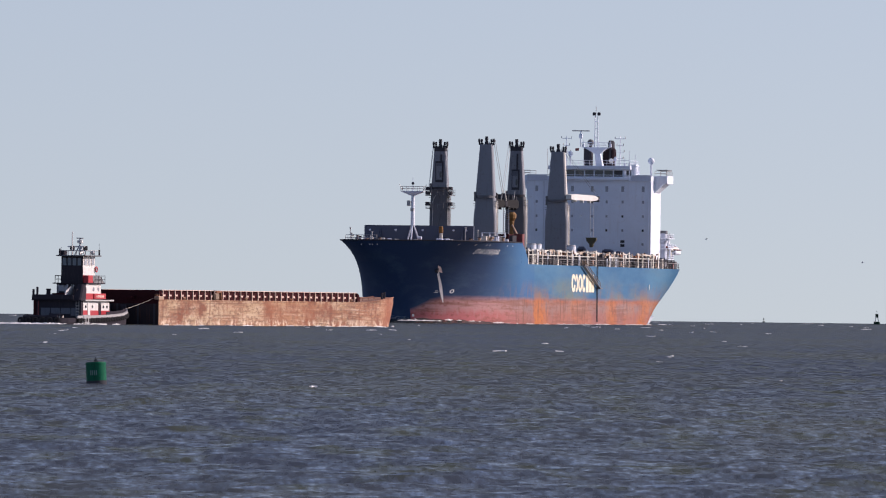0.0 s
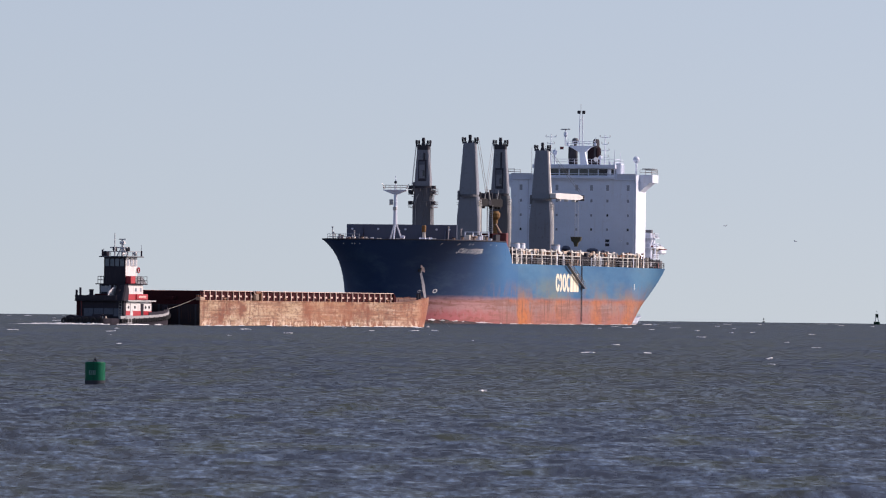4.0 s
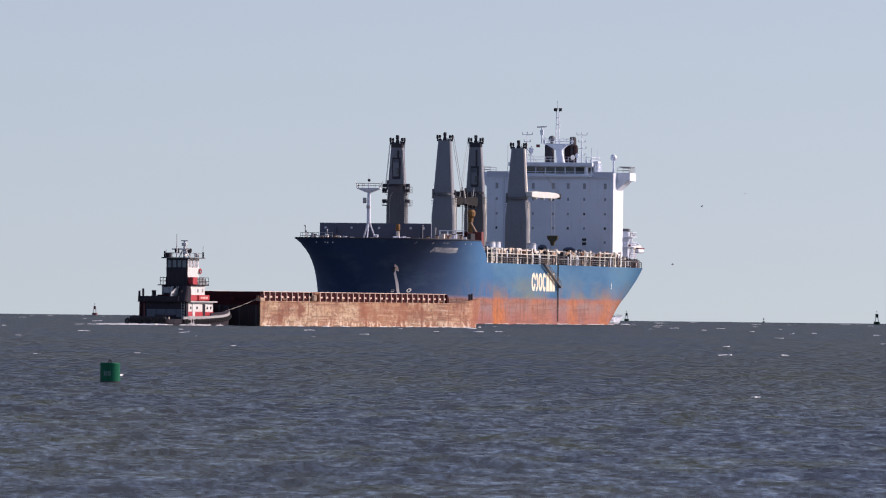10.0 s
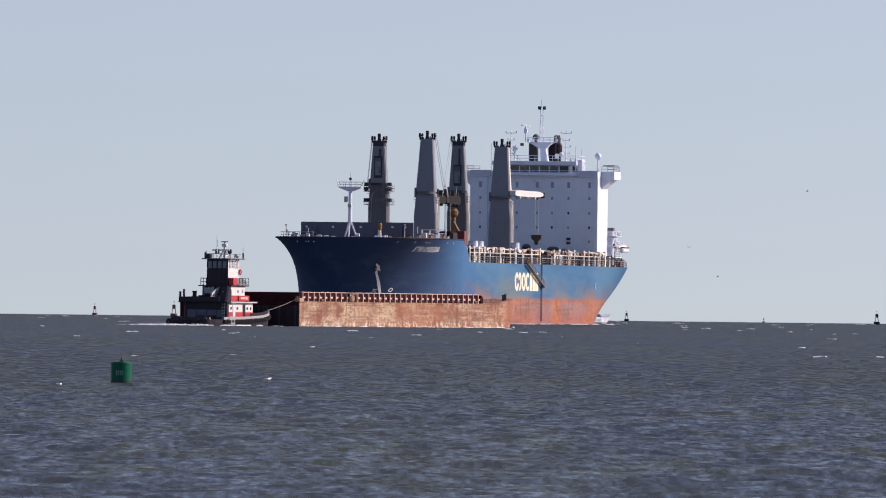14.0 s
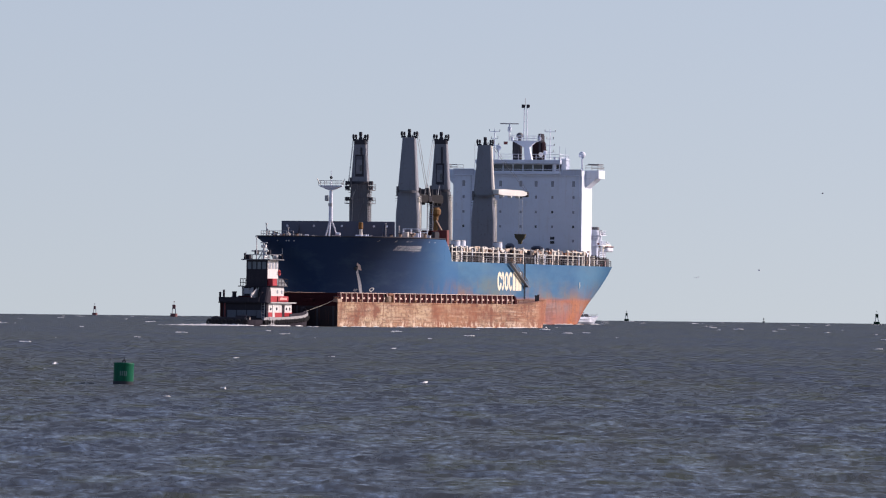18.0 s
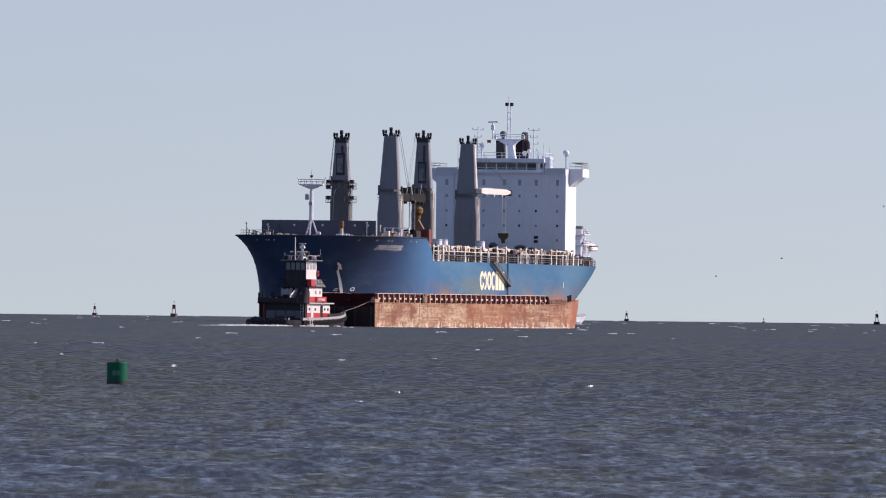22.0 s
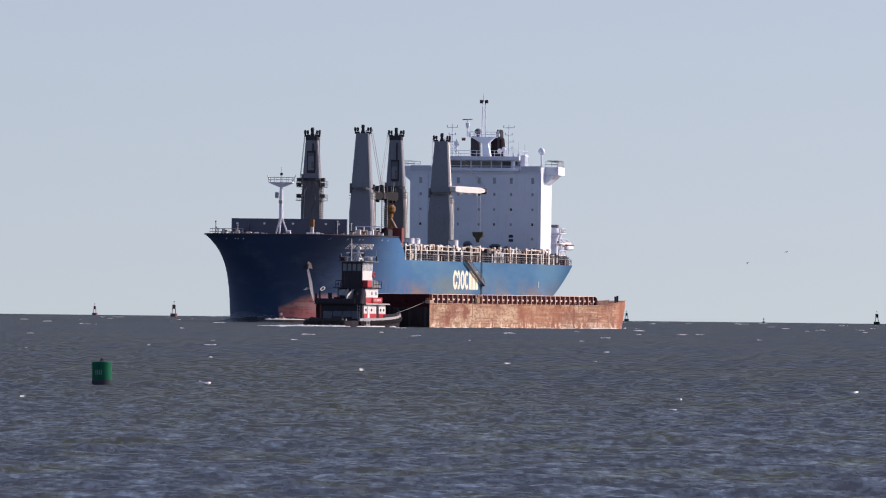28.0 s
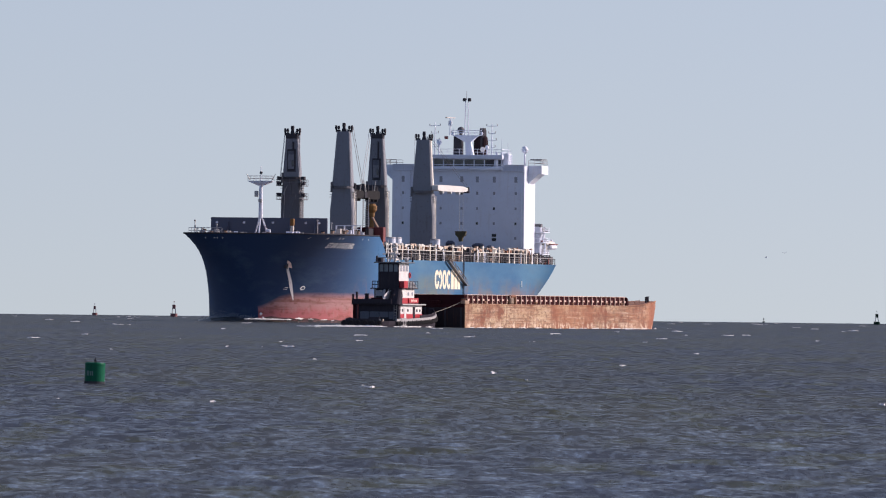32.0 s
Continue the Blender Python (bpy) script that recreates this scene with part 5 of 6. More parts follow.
def scow():
    """Hopper scow: origin at the starboard aft corner on the waterline."""
    ob = tagged(new("scow"), "long rusty steel hopper barge with a ribbed cargo coaming", "barge")
    rng = random.Random(2)
    xs = [0, 20, 40, 60, 72, 75, 78, 80.5, 82.5, 83.4, 84, 85, 86, 87]
    rings = []
    for x in xs:
        ins, z1, zb = scow_section(x)
        rings.append([(x, ins, zb), (x, SW - ins, zb), (x, SW - ins, z1), (x, ins, z1)])
    part("hull", loft(B(), rings), SCOW, ob, "rust-streaked steel barge hull")
    # side plates, lapped and slightly proud
    edges = [0.08, 9.2, 18.4, 27.6, 36.8, 46.0, 55.2, 64.4, 70.0]
    rows = [(-0.5, 0.99), (1.005, 2.13), (2.145, SH - 0.14)]
    for a, b in zip(edges, edges[1:]):
        for z0, z1 in rows:
            o = 0.024 + rng.random() * 0.008
            part("side_plate", box(B(), a + 0.008, b - 0.008, -o, 0.05, z0, z1), SCOW, ob)
    for y0, y1 in ((-0.07, 0.06), (SW - 0.06, SW + 0.07)):
        part("gunwale", box(B(), 0, 70.5, y0, y1, SH - 0.12, SH + 0.06, 0.03), SCOW, ob)
    for a, b in zip((70.5, 74, 77, 79.5, 82, 84.5), (74, 77, 79.5, 82, 84.5, 86.9)):
        p, q = scow_section(a), scow_section(b)
        part("bow_gunwale", tube(B(), (a, p[0], p[1]), (b, q[0], q[1]), 0.1, seg=6), SCOW, ob)
        part("bow_gunwale", tube(B(), (a, SW - p[0], p[1]), (b, SW - q[0], q[1]), 0.1, seg=6), SCOW, ob)
    # transom stiffeners and a rust-red upper band
    # dark sheet over the transom, its shade put into the colour
    part("transom_plate", box(B(), -0.03, 0.05, 0.04, SW - 0.04, -0.6, SH - 0.5), TRANSOM_SHADE, ob, "brown-black transom plating, its shade put into the colour")
    part("transom_band", box(B(), -0.05, 0.05, 0.05, SW - 0.05, SH - 0.5, SH + 0.02), HOLD, ob)
    for y in (0.6, 3.0, 6.0, 9.0, 11.4):
        part("transom_post", box(B(), -0.1, 0.05, y - 0.12, y + 0.12, -0.5, SH - 0.5), BLACK, ob)
    # coaming: inner plate, top flange, outboard brackets bay by bay
    ch = 1.28
    for y in (1.05, SW - 1.2):
        part("coaming", box(B(), 3.2, 72.0, y, y + 0.15, SH, SH + ch), HOLD, ob, "rust-red hopper coaming")
        part("coaming_flange", box(B(), 3.0, 72.2, y - 0.22, y + 0.3, SH + ch, SH + ch + 0.09, 0.02), POST, ob)
    for x in (3.0, 72.0):
        part("coaming", box(B(), x, x + 0.15, 1.05, SW - 1.05, SH, SH + ch), HOLD, ob)
    tri = B()
    loft(tri, [[(0, 0, 0), (0, -0.14, 0), (0, -0.13, ch), (0, 0, ch)], [(0.16, 0, 0), (0.16, -0.14, 0), (0.16, -0.13, ch), (0.16, 0, ch)]])
    bracket = part("bracket", tri, POST, ob)
    tee = part("bracket_cleat", box(B(), -0.16, 0.66, -0.2, -0.12, 0.5, 0.74), POST, ob)
    n = 34
    for i in range(n):
        x = 3.6 + i * 2.06
        for src in (bracket, tee):
            if i == 0:
                o = src
            else:
                o = new(src.name.split(".")[0], src.data)
                o.parent = ob
            o.location = (x, 1.05, SH)
    far = part("bracket", loft(B(), [[(0, 0, 0), (0, 0.5, 0), (0, 0.3, ch), (0, 0, ch)], [(0.09, 0, 0), (0.09, 0.5, 0), (0.09, 0.3, ch), (0.09, 0, ch)]]), SCOW, ob)
    far.location = (3.6, SW - 1.05, SH)
    for i in range(1, n):
        o = new("bracket", far.data)
        o.parent = ob
        o.location = (3.6 + i * 2.06, SW - 1.05, SH)
    part("coaming_end", loft(B(), [[(72.1, 0.7, SH), (73.2, 0.75, SH), (73.1, 0.75, SH + 0.7), (72.6, 0.72, SH + 1.15), (72.1, 0.7, SH + ch)],
                                    [(72.1, 1.2, SH), (73.2, 1.2, SH), (73.1, 1.2, SH + 0.7), (72.6, 1.2, SH + 1.15), (72.1, 1.2, SH + ch)]]), HOLD, ob)
    # pump box in the coaming, deck gear, bollards
    pb = part("pump_engine", box(B(), 20.5, 22.0, 0.45, 1.0, SH, SH + 1.05, 0.2), PUMP, ob, "weathered tan pump engine")
    part("engine_hood", box(B(), 20.9, 22.9, 0.5, 0.95, SH + 0.95, SH + 1.36, 0.12), RUST, pb)
    part("suction_pipe", tube(B(), (22.5, 0.5, SH), (22.5, 0.6, SH + 1.1), 0.22, seg=10), RUST, pb)
    part("exhaust_elbow", tube(B(), (20.6, 0.6, SH + 0.9), (20.3, 0.6, SH + 1.35), 0.1, seg=8), POST, pb)
    for x in (9.5, 31, 47, 62, 69):
        bo = part("deck_cleat", tube(B(), (x, 0.35, SH), (x, 0.35, SH + 0.35), 0.14, seg=8), SCOW, ob)
        part("cleat_bar", tube(B(), (x - 0.5, 0.35, SH + 0.33), (x + 0.5, 0.35, SH + 0.33), 0.09, seg=6), SCOW, bo)
    for x, y in ((83.2, 1.5), (84.6, 1.7), (0.5, 0.6), (1.3, 0.6)):
        h = 0.8 if x > 70 else 0.75
        z = scow_section(x)[1]
        bo = part("bollard", tube(B(), (x, y, z - 0.1), (x, y, z + h), 0.17, seg=10), BLACK if x > 70 else RUST, ob)
        part("bollard_cap", tube(B(), (x, y, z + h), (x, y, z + h + 0.08), 0.23, seg=10), BLACK, bo)
    part("stern_locker", box(B(), 0.3, 2.0, 0.08, 0.8, SH, SH + 0.5, 0.08), TAN, ob, "tan deck locker")
    part("stern_locker", box(B(), 1.0, 2.2, 4.4, 5.6, SH, SH + 0.5, 0.08), HOLD, ob)
    part("stern_wall", box(B(), 2.2, 2.4, 0.9, SW - 0.9, SH, SH + ch + 0.05), HOLD, ob, "dark maroon end bulkhead")
    part("fore_rail", rail(B(), [(73.4, 1.4, SH + 0.1), (80.5, 1.6, SH + 0.5)], 0.4, 2.2, 0.04, 1), RUST, ob)
    part("fore_rail", rail(B(), [(73.4, 10.6, SH + 0.1), (82.5, 10.2, SH + 0.6)], 0.4, 2.2, 0.04, 1), RUST, ob)
    return ob


# ---- the tug ----
def tyre(parent, x, y, z, r=0.42):
    """A tyre hung flat against the side."""
    bm = B()
    rings = []
    for k in range(14):
        a = 2 * math.pi * k / 14
        c = Vector((x + r * 0.72 * math.cos(a), y, z + r * 0.72 * math.sin(a)))
        out = Vector((math.cos(a), 0, math.sin(a)))
        rings.append([c + out * (0.15 * math.cos(q * math.pi / 3)) + Vector((0, 0.13 * math.sin(q * math.pi / 3), 0)) for q in range(6)])
    rings.append(rings[0])
    loft(bm, rings, caps=False)
    bmesh.ops.remove_doubles(bm, verts=bm.verts, dist=0.001)
    return part("tyre_fender", bm, RUBBER, parent)


def tug_half(x):
    """Half breadth and deck height of the tug."""
    if x < -22:
        k = (-22 - x) / 3.6
        return 3.7 - 1.0 * k ** 2.4, 0.82
    if x < -9:
        return 3.7, 0.82 + 0.25 * ((x + 22) / 13) ** 2
    k = (x + 9) / 8.6
    return 3.7 - 2.4 * k ** 2.2, 1.07 + 0.75 * k ** 1.3


def house_panes(parent, x0, x1, y, z, w, h, n):
    """A row of framed panes on a starboard or port face."""
    for i in range(n):
        x = x0 + (x1 - x0) * (i + 0.5) / n
        w_ob = part("window", box(B(), x - w / 2 - 0.06, x + w / 2 + 0.06, y - 0.04, y + 0.04, z - h / 2 - 0.06, z + h / 2 + 0.06), STEEL, parent)
        part("pane", box(B(), x - w / 2, x + w / 2, y - 0.055, y + 0.055, z - h / 2, z + h / 2), PORTGLASS, w_ob)


def tug():
    """Push boat in the scow's frame, bow against the transom."""
    ob = tagged(new("tugboat"), "black, white and red push tug with tyre fenders", "tugboat")
    cy = 6.0
    xs = [-25.6, -25, -24, -22, -17, -12, -9, -7, -5, -3.5, -2, -1, -0.45]
    rings = []
    for x in xs:
        hb, z1 = tug_half(x)
        rings.append([(x, cy - hb * 0.93, -0.8), (x, cy + hb * 0.93, -0.8), (x, cy + hb, 0.3), (x, cy + hb, z1), (x, cy - hb, z1), (x, cy - hb, 0.3)])
    part("hull", loft(B(), rings), TUGBLACK, ob, "black tug hull")
    # bulwark and rubbing band
    for s in (-1, 1):
        for a, b in zip(xs[3:], xs[4:]):
            p, q = tug_half(a), tug_half(b)
            part("rubbing_band", loft(B(), [[(x, cy + s * (h - 0.05), z - 0.05), (x, cy + s * (h + 0.2), z - 0.05), (x, cy + s * (h + 0.2), z + 0.33), (x, cy + s * (h - 0.05), z + 0.33)] for x, (h, z) in ((a, p), (b, q))]), FENDER, ob, "worn grey rubber band")
            if a >= -12:
                part("bulwark", loft(B(), [[(x, cy + s * (h - 0.1), z + 0.3), (x, cy + s * h, z + 0.3), (x, cy + s * h, z + 0.72), (x, cy + s * (h - 0.1), z + 0.72)] for x, (h, z) in ((a, p), (b, q))]), TUGBLACK, ob)
        for i in range(24):
            x = -21.6 + i * 0.84
            h, z = tug_half(x)
            tyre(ob, x, cy + s * (h + 0.22), z - 0.3 + 0.05 * (i % 2), 0.25 if x < -4 else 0.23)
    for i in range(6):
        y = cy - 2.6 + i * 1.04
        t = tyre(ob, 0, 0, 0, 0.5)
        t.matrix_basis = pose(-25.75, y, 0.45, 0, 0, 90)
    part("stern_bulwark", box(B(), -25.5, -25.2, cy - 2.5, cy + 2.5, 0.8, 1.15, 0.08), TUGBLACK, ob)
    for y in (3.6, 8.4):
        b = part("quarter_bitt", tube(B(), (-24, y, 0.8), (-24, y, 1.3), 0.16, seg=10), TUGBLACK, ob)
        part("bitt_bar", tube(B(), (-24, y - 0.35, 1.18), (-24, y + 0.35, 1.18), 0.08, seg=8), TUGBLACK, b)
    part("aft_winch", tube(B(), (-20.6, cy - 0.8, 1.1), (-20.6, cy + 0.8, 1.1), 0.3, seg=16), TUGBLACK, ob, "dark towing winch")
    for k in (-1, 1):
        part("push_knee", box(B(), -0.9, -0.1, cy + k * 1.1 - 0.3, cy + k * 1.1 + 0.3, -0.3, 2.7, 0.08), TUGBLACK, ob, "black push knee with rubber face")
    part("port_bulwark", box(B(), -18.9, -14.0, 9.4, 9.9, 0.8, 3.3, 0.05), HOLD, ob, "dark maroon side screen")
    part("white_board", loft(B(), [[(-19.0, 5.3 + d, 3.7), (-16.2, 5.3 + d, 3.7), (-16.0, 5.3 + d, 5.0), (-16.8, 5.3 + d, 5.05), (-18.6, 5.3 + d, 4.4)] for d in (0.0, 0.12)]), TUGWHITE, ob, "white board by the stair")
    for x, y, z, r in ((-22.6, 4.2, 1.0, 0.3), (-22.9, 7.4, 1.0, 0.35), (-21.9, 5.6, 1.0, 0.25)):
        part("rope_coil", tube(B(), (x, y, 0.8), (x, y, z + 0.1), r, seg=12), ROPE, ob, "coiled pale rope")
    # main deckhouse: black aft end, white and red sides
    dh = part("deckhouse", box(B(), -18.8, -9.3, 3.1, 9.3, 0.8, 3.1, 0.05), TUGWHITE, ob, "white deckhouse with a red lower band")
    part("red_band", box(B(), -18.75, -9.25, 3.06, 9.34, 0.95, 1.85), RED, dh)
    part("aft_wall", box(B(), -18.95, -18.78, 3.05, 9.38, 0.8, 3.12), TUGBLACK, dh, "black aft wall")
    for y, w in ((3.9, 1.1), (5.2, 1.35), (6.65, 1.35), (8.1, 1.35)):
        part("aft_panel", box(B(), -19.0, -18.93, y - w / 2, y + w / 2, 1.1 + 0.25 * (round(y) % 2), 2.15 + 0.12 * (round(y * 3) % 4), 0.02), BLOTCH, dh, "scuffed grey panel")
    part("quarter_fender", box(B(), -20.2, -18.0, cy - 3.98, cy - 3.62, 0.1, 1.25, 0.1), FENDER, ob, "pale worn quarter fender")
    part("corner_wall", box(B(), -18.95, -18.2, 3.0, 3.12, 0.8, 3.1), TUGBLACK, dh)
    for x in (-16.2, -12.6):
        d = part("door", box(B(), x - 0.42, x + 0.42, 3.02, 3.1, 1.0, 2.85, 0.02), TUGBLACK if x > -14 else TUGWHITE, dh)
        part("door_handle", box(B(), x + 0.22, x + 0.32, 2.97, 3.03, 1.85, 1.95), STEEL, dh)
    for x in (-17.2, -15.0, -11.4, -10.2):
        part("porthole", tube(B(), (x, 3.02, 2.35), (x, 3.12, 2.35), 0.2, seg=12), GLASS, dh)
    part("boat_deck", box(B(), -19.4, -8.8, 2.74, 9.95, 3.1, 3.25, 0.03), TUGBLACK, ob, "black boat deck")
    part("deck_edge", box(B(), -18.2, -8.78, 2.66, 2.75, 3.08, 3.27, 0.02), STEEL, ob, "pale deck edging")
    # aft casing with stacks, black bulwark screen on the boat deck
    part("aft_screen", box(B(), -19.5, -19.35, 3.9, 9.85, 3.25, 3.9, 0.03), TUGBLACK, ob)
    part("side_screen", box(B(), -19.5, -15.6, 9.7, 9.85, 3.25, 3.9, 0.03), TUGBLACK, ob)
    for y in (8.3, 4.4):
        st = part("exhaust_stack", tube(B(), (-17.6, y, 3.2), (-17.6, y, 4.6), 0.3, 0.27, 14), TUGBLACK, ob, "black exhaust stack")
        part("stack_rim", tube(B(), (-17.6, y, 4.5), (-17.6, y, 4.68), 0.33, seg=14), TUGBLACK, st)
    part("deck_crate", box(B(), -19.0, -17.0, 5.4, 7.2, 3.25, 4.1, 0.05), HOLD, ob, "dark red deck box")
    for y in (4.4, 7.9, 8.7):
        part("life_raft", tube(B(), (-16.9, y - 0.3, 3.75), (-16.9, y + 0.3, 3.75), 0.26, seg=12), TUGWHITE, ob, "white life raft canister")
        part("raft_cradle", box(B(), -17.1, -16.7, y - 0.25, y + 0.25, 3.22, 3.55), TUGBLACK, ob)
    part("hose_coil", tube(B(), (-18.9, 4.6, 3.25), (-18.9, 4.6, 3.7), 0.4, seg=12), MAROON, ob)
    part("fire_pipe", tube(B(), (-19.02, 9.1, 0.9), (-19.02, 9.1, 3.1), 0.1, seg=8), DULLRED, ob, "dull red fire main")
    part("deck_ladder", rail(B(), [(-19.05, 3.25, 0.9), (-19.05, 3.65, 0.9)], 2.3, 0.4, 0.04, 6), STEEL, ob)
    # upper house
    uh = part("upper_house", box(B(), -15.95, -10.8, 3.7, 7.75, 3.25, 5.36, 0.05), TUGWHITE, ob, "white upper house with a red band")
    part("aft_wall", box(B(), -15.35, -15.15, 3.66, 7.79, 3.25, 5.35), TUGBLACK, uh, "black aft wall")
    part("red_band", box(B(), -15.85, -10.75, 3.66, 7.79, 3.3, 4.1), RED, uh)
    part("name_board", box(B(), -13.4, -9.6, 3.5, 3.68, 3.35, 4.1, 0.03), RED, uh, "red name board with pale bars")
    for i in range(7):
        part("name_bar", box(B(), -12.7 + i * 0.36, -12.52 + i * 0.36, 3.47, 3.51, 3.58, 3.88), BARE, uh)
    for x in (-13.3, -11.7):
        part("porthole", box(B(), x - 0.24, x + 0.24, 3.63, 3.72, 4.45, 4.9, 0.03), PORTGLASS, uh)
    part("aft_window", box(B(), -15.42, -15.33, 6.1, 7.5, 4.35, 5.15, 0.02), PORTGLASS, uh)
    part("stair_rail", tube(B(), (-15.9, 5.9, 3.3), (-15.6, 5.2, 5.2), 0.09, seg=6), STEEL, uh, "pale stair rail")
    part("stair_rail", tube(B(), (-16.6, 6.1, 3.3), (-15.6, 6.1, 5.2), 0.16, seg=6), FENDER, uh)
    part("aft_stair", box(B(), -15.9, -15.35, 4.2, 5.0, 3.25, 5.35, 0.04), TUGBLACK, uh)
    for y in (4.15, 5.6, 7.7):
        part("wall_stiffener", box(B(), -15.42, -15.34, y - 0.06, y + 0.06, 3.3, 5.3), FENDER, uh)
    part("conduit", tube(B(), (-15.4, 7.5, 3.3), (-15.4, 7.5, 5.3), 0.05, seg=6), STEEL, uh)
    part("deck_light", box(B(), -15.55, -15.35, 6.6, 6.9, 4.95, 5.2, 0.04), STEEL, uh)
    part("wall_grating", box(B(), -15.41, -15.34, 4.4, 5.3, 3.5, 4.6, 0.02), BLOTCH, uh, "dull grey wall grating")
    for ob_part in uh.children:
        if ob_part.name.split(".")[0] in ("aft_wall", "aft_window", "stair_rail", "aft_stair", "wall_stiffener", "conduit", "deck_light", "wall_grating"):
            ob_part.location.x -= 0.75
    # bridge deck with rails
    part("bridge_deck", box(B(), -16.4, -10.0, 3.4, 8.3, 5.35, 5.48, 0.03), TUGBLACK, ob)
    part("bridge_rail", rail(B(), [(-10.1, 3.45, 5.48), (-13.4, 3.45, 5.48)], 0.95, 1.0, 0.035), TUGBLACK, ob)
    part("bridge_rail", rail(B(), [(-15.7, 8.2, 5.48), (-9.8, 8.2, 5.48)], 0.95, 1.0, 0.045), TUGBLACK, ob)
    part("bridge_rail", rail(B(), [(-15.7, 7.3, 5.48), (-15.7, 8.2, 5.48)], 0.95, 0.6, 0.045), TUGBLACK, ob)
    # pilothouse
    ph = part("pilothouse", box(B(), -15.55, -11.5, 4.3, 7.3, 5.48, 9.0, 0.05), TUGWHITE, ob, "white pilothouse with a red base")
    part("aft_wall", box(B(), -15.7, -15.5, 4.27, 7.33, 5.48, 9.0), TUGBLACK, ph, "black aft wall")
    part("red_base", box(B(), -15.48, -11.45, 4.25, 7.35, 5.48, 6.5), RED, ph)
    part("slanted_screen", loft(B(), [[(-13.6, 3.5, 5.48), (-10.0, 3.5, 5.48), (-10.0, 3.7, 5.48), (-13.6, 3.7, 5.48)], [(-13.6, 4.0, 6.5), (-10.6, 4.0, 6.5), (-10.6, 4.15, 6.5), (-13.6, 4.15, 6.5)]]), DARKGREY, ph, "dark grey slanted weather screen")
    part("red_locker", box(B(), -15.5, -13.9, 3.5, 4.2, 5.48, 6.5, 0.05), RED, ph, "red deck locker")
    for y in (4.7, 5.42, 6.14, 6.86):
        part("pane", box(B(), -15.75, -15.66, y - 0.26, y + 0.26, 7.8, 8.8), DIMGLASS, ph)
    house_panes(ph, -15.3, -11.7, 4.3, 8.3, 0.75, 0.85, 3)
    house_panes(ph, -15.3, -11.7, 7.3, 8.3, 0.75, 0.85, 3)
    bm = B()
    rings = []
    for k in range(14):
        a = 2 * math.pi * k / 14
        c = Vector((-11.35 + 0.32 * math.cos(a), 4.18, 7.3 + 0.32 * math.sin(a)))
        out = Vector((math.cos(a), 0, math.sin(a)))
        rings.append([c + out * (0.1 * math.cos(q * math.pi / 3)) + Vector((0, 0.08 * math.sin(q * math.pi / 3), 0)) for q in range(6)])
    rings.append(rings[0])
    part("lifebuoy", loft(bm, rings, caps=False), RED, ph, "red lifebuoy")
    rf = part("roof", box(B(), -16.2, -10.7, 3.7, 7.9, 9.0, 9.16, 0.04), DARKGREY, ob, "dark grey pilothouse roof")
    part("roof_rail", rail(B(), [(-15.4, 4.0, 9.16), (-10.9, 4.0, 9.16), (-10.9, 7.8, 9.16), (-15.4, 7.8, 9.16), (-15.4, 4.0, 9.16)], 0.6, 1.3, 0.04, 1), STEEL, rf)
    ms = part("mast", tube(B(), (-12.4, 6.1, 9.1), (-12.4, 6.1, 11.35), 0.2, 0.14, 8), TUGWHITE, ob, "pale tug mast")
    part("radar_scanner", box(B(), -12.5, -12.3, 5.6, 6.6, 11.35, 11.5, 0.03), STEEL, ms)
    part("crosstree", tube(B(), (-12.4, 5.4, 10.3), (-12.4, 7.9, 10.3), 0.1, seg=6), TUGWHITE, ms)
    for y in (5.4, 6.9):
        part("mast_stay", tube(B(), (-12.4, y, 9.16), (-12.4, 6.1, 10.6), 0.09, seg=6), TUGWHITE, ms)
    part("whip_aerial", tube(B(), (-14.2, 6.45, 9.16), (-14.2, 6.45, 12.3), 0.1, 0.06, 6), TUGWHITE, rf)
    part("whip_aerial", tube(B(), (-11.0, 3.95, 9.16), (-11.0, 3.95, 10.7), 0.03, seg=4), STEEL, rf)
    part("whip_aerial", tube(B(), (-15.2, 7.6, 9.16), (-15.2, 7.6, 10.2), 0.04, seg=4), STEEL, rf)
    for x, y, z in ((-13.8, 6.6, 10.1), (-11.8, 5.6, 10.1)):
        s = part("searchlight", box(B(), x - 0.25, x + 0.25, y - 0.28, y + 0.28, z - 0.3, z + 0.3, 0.1), BLACK, ob)
        part("lamp_post", tube(B(), (x, y, 9.1), (x, y, z - 0.25), 0.07, seg=6), STEEL, s)
    part("horn", tube(B(), (-14.6, 5.2, 9.4), (-13.8, 5.2, 9.5), 0.08, 0.16, 8), STEEL, rf)
    part("roof_locker", box(B(), -15.3, -14.6, 7.0, 7.7, 9.16, 9.75, 0.04), TUGBLACK, rf)
    part("radome", ball(B(), (-11.4, 4.7, 9.5), 0.3), TUGWHITE, rf)
    part("mast_box", box(B(), -12.65, -12.15, 5.75, 6.45, 10.75, 11.15, 0.06), TUGWHITE, ms)
    for x, y, z0, z1 in ((-15.9, 7.5, 9.16, 10.0), (-15.9, 6.9, 9.16, 9.7), (-10.95, 3.95, 9.16, 9.9)):
        part("corner_post", tube(B(), (x, y, z0), (x, y, z1), 0.12, seg=8), TUGBLACK, ob)
    for y, h in ((9.2, 4.9), (9.75, 4.6)):
        part("quarter_post", tube(B(), (-19.2, y, 3.2), (-19.2, y, h), 0.16, seg=8), TUGBLACK, ob)
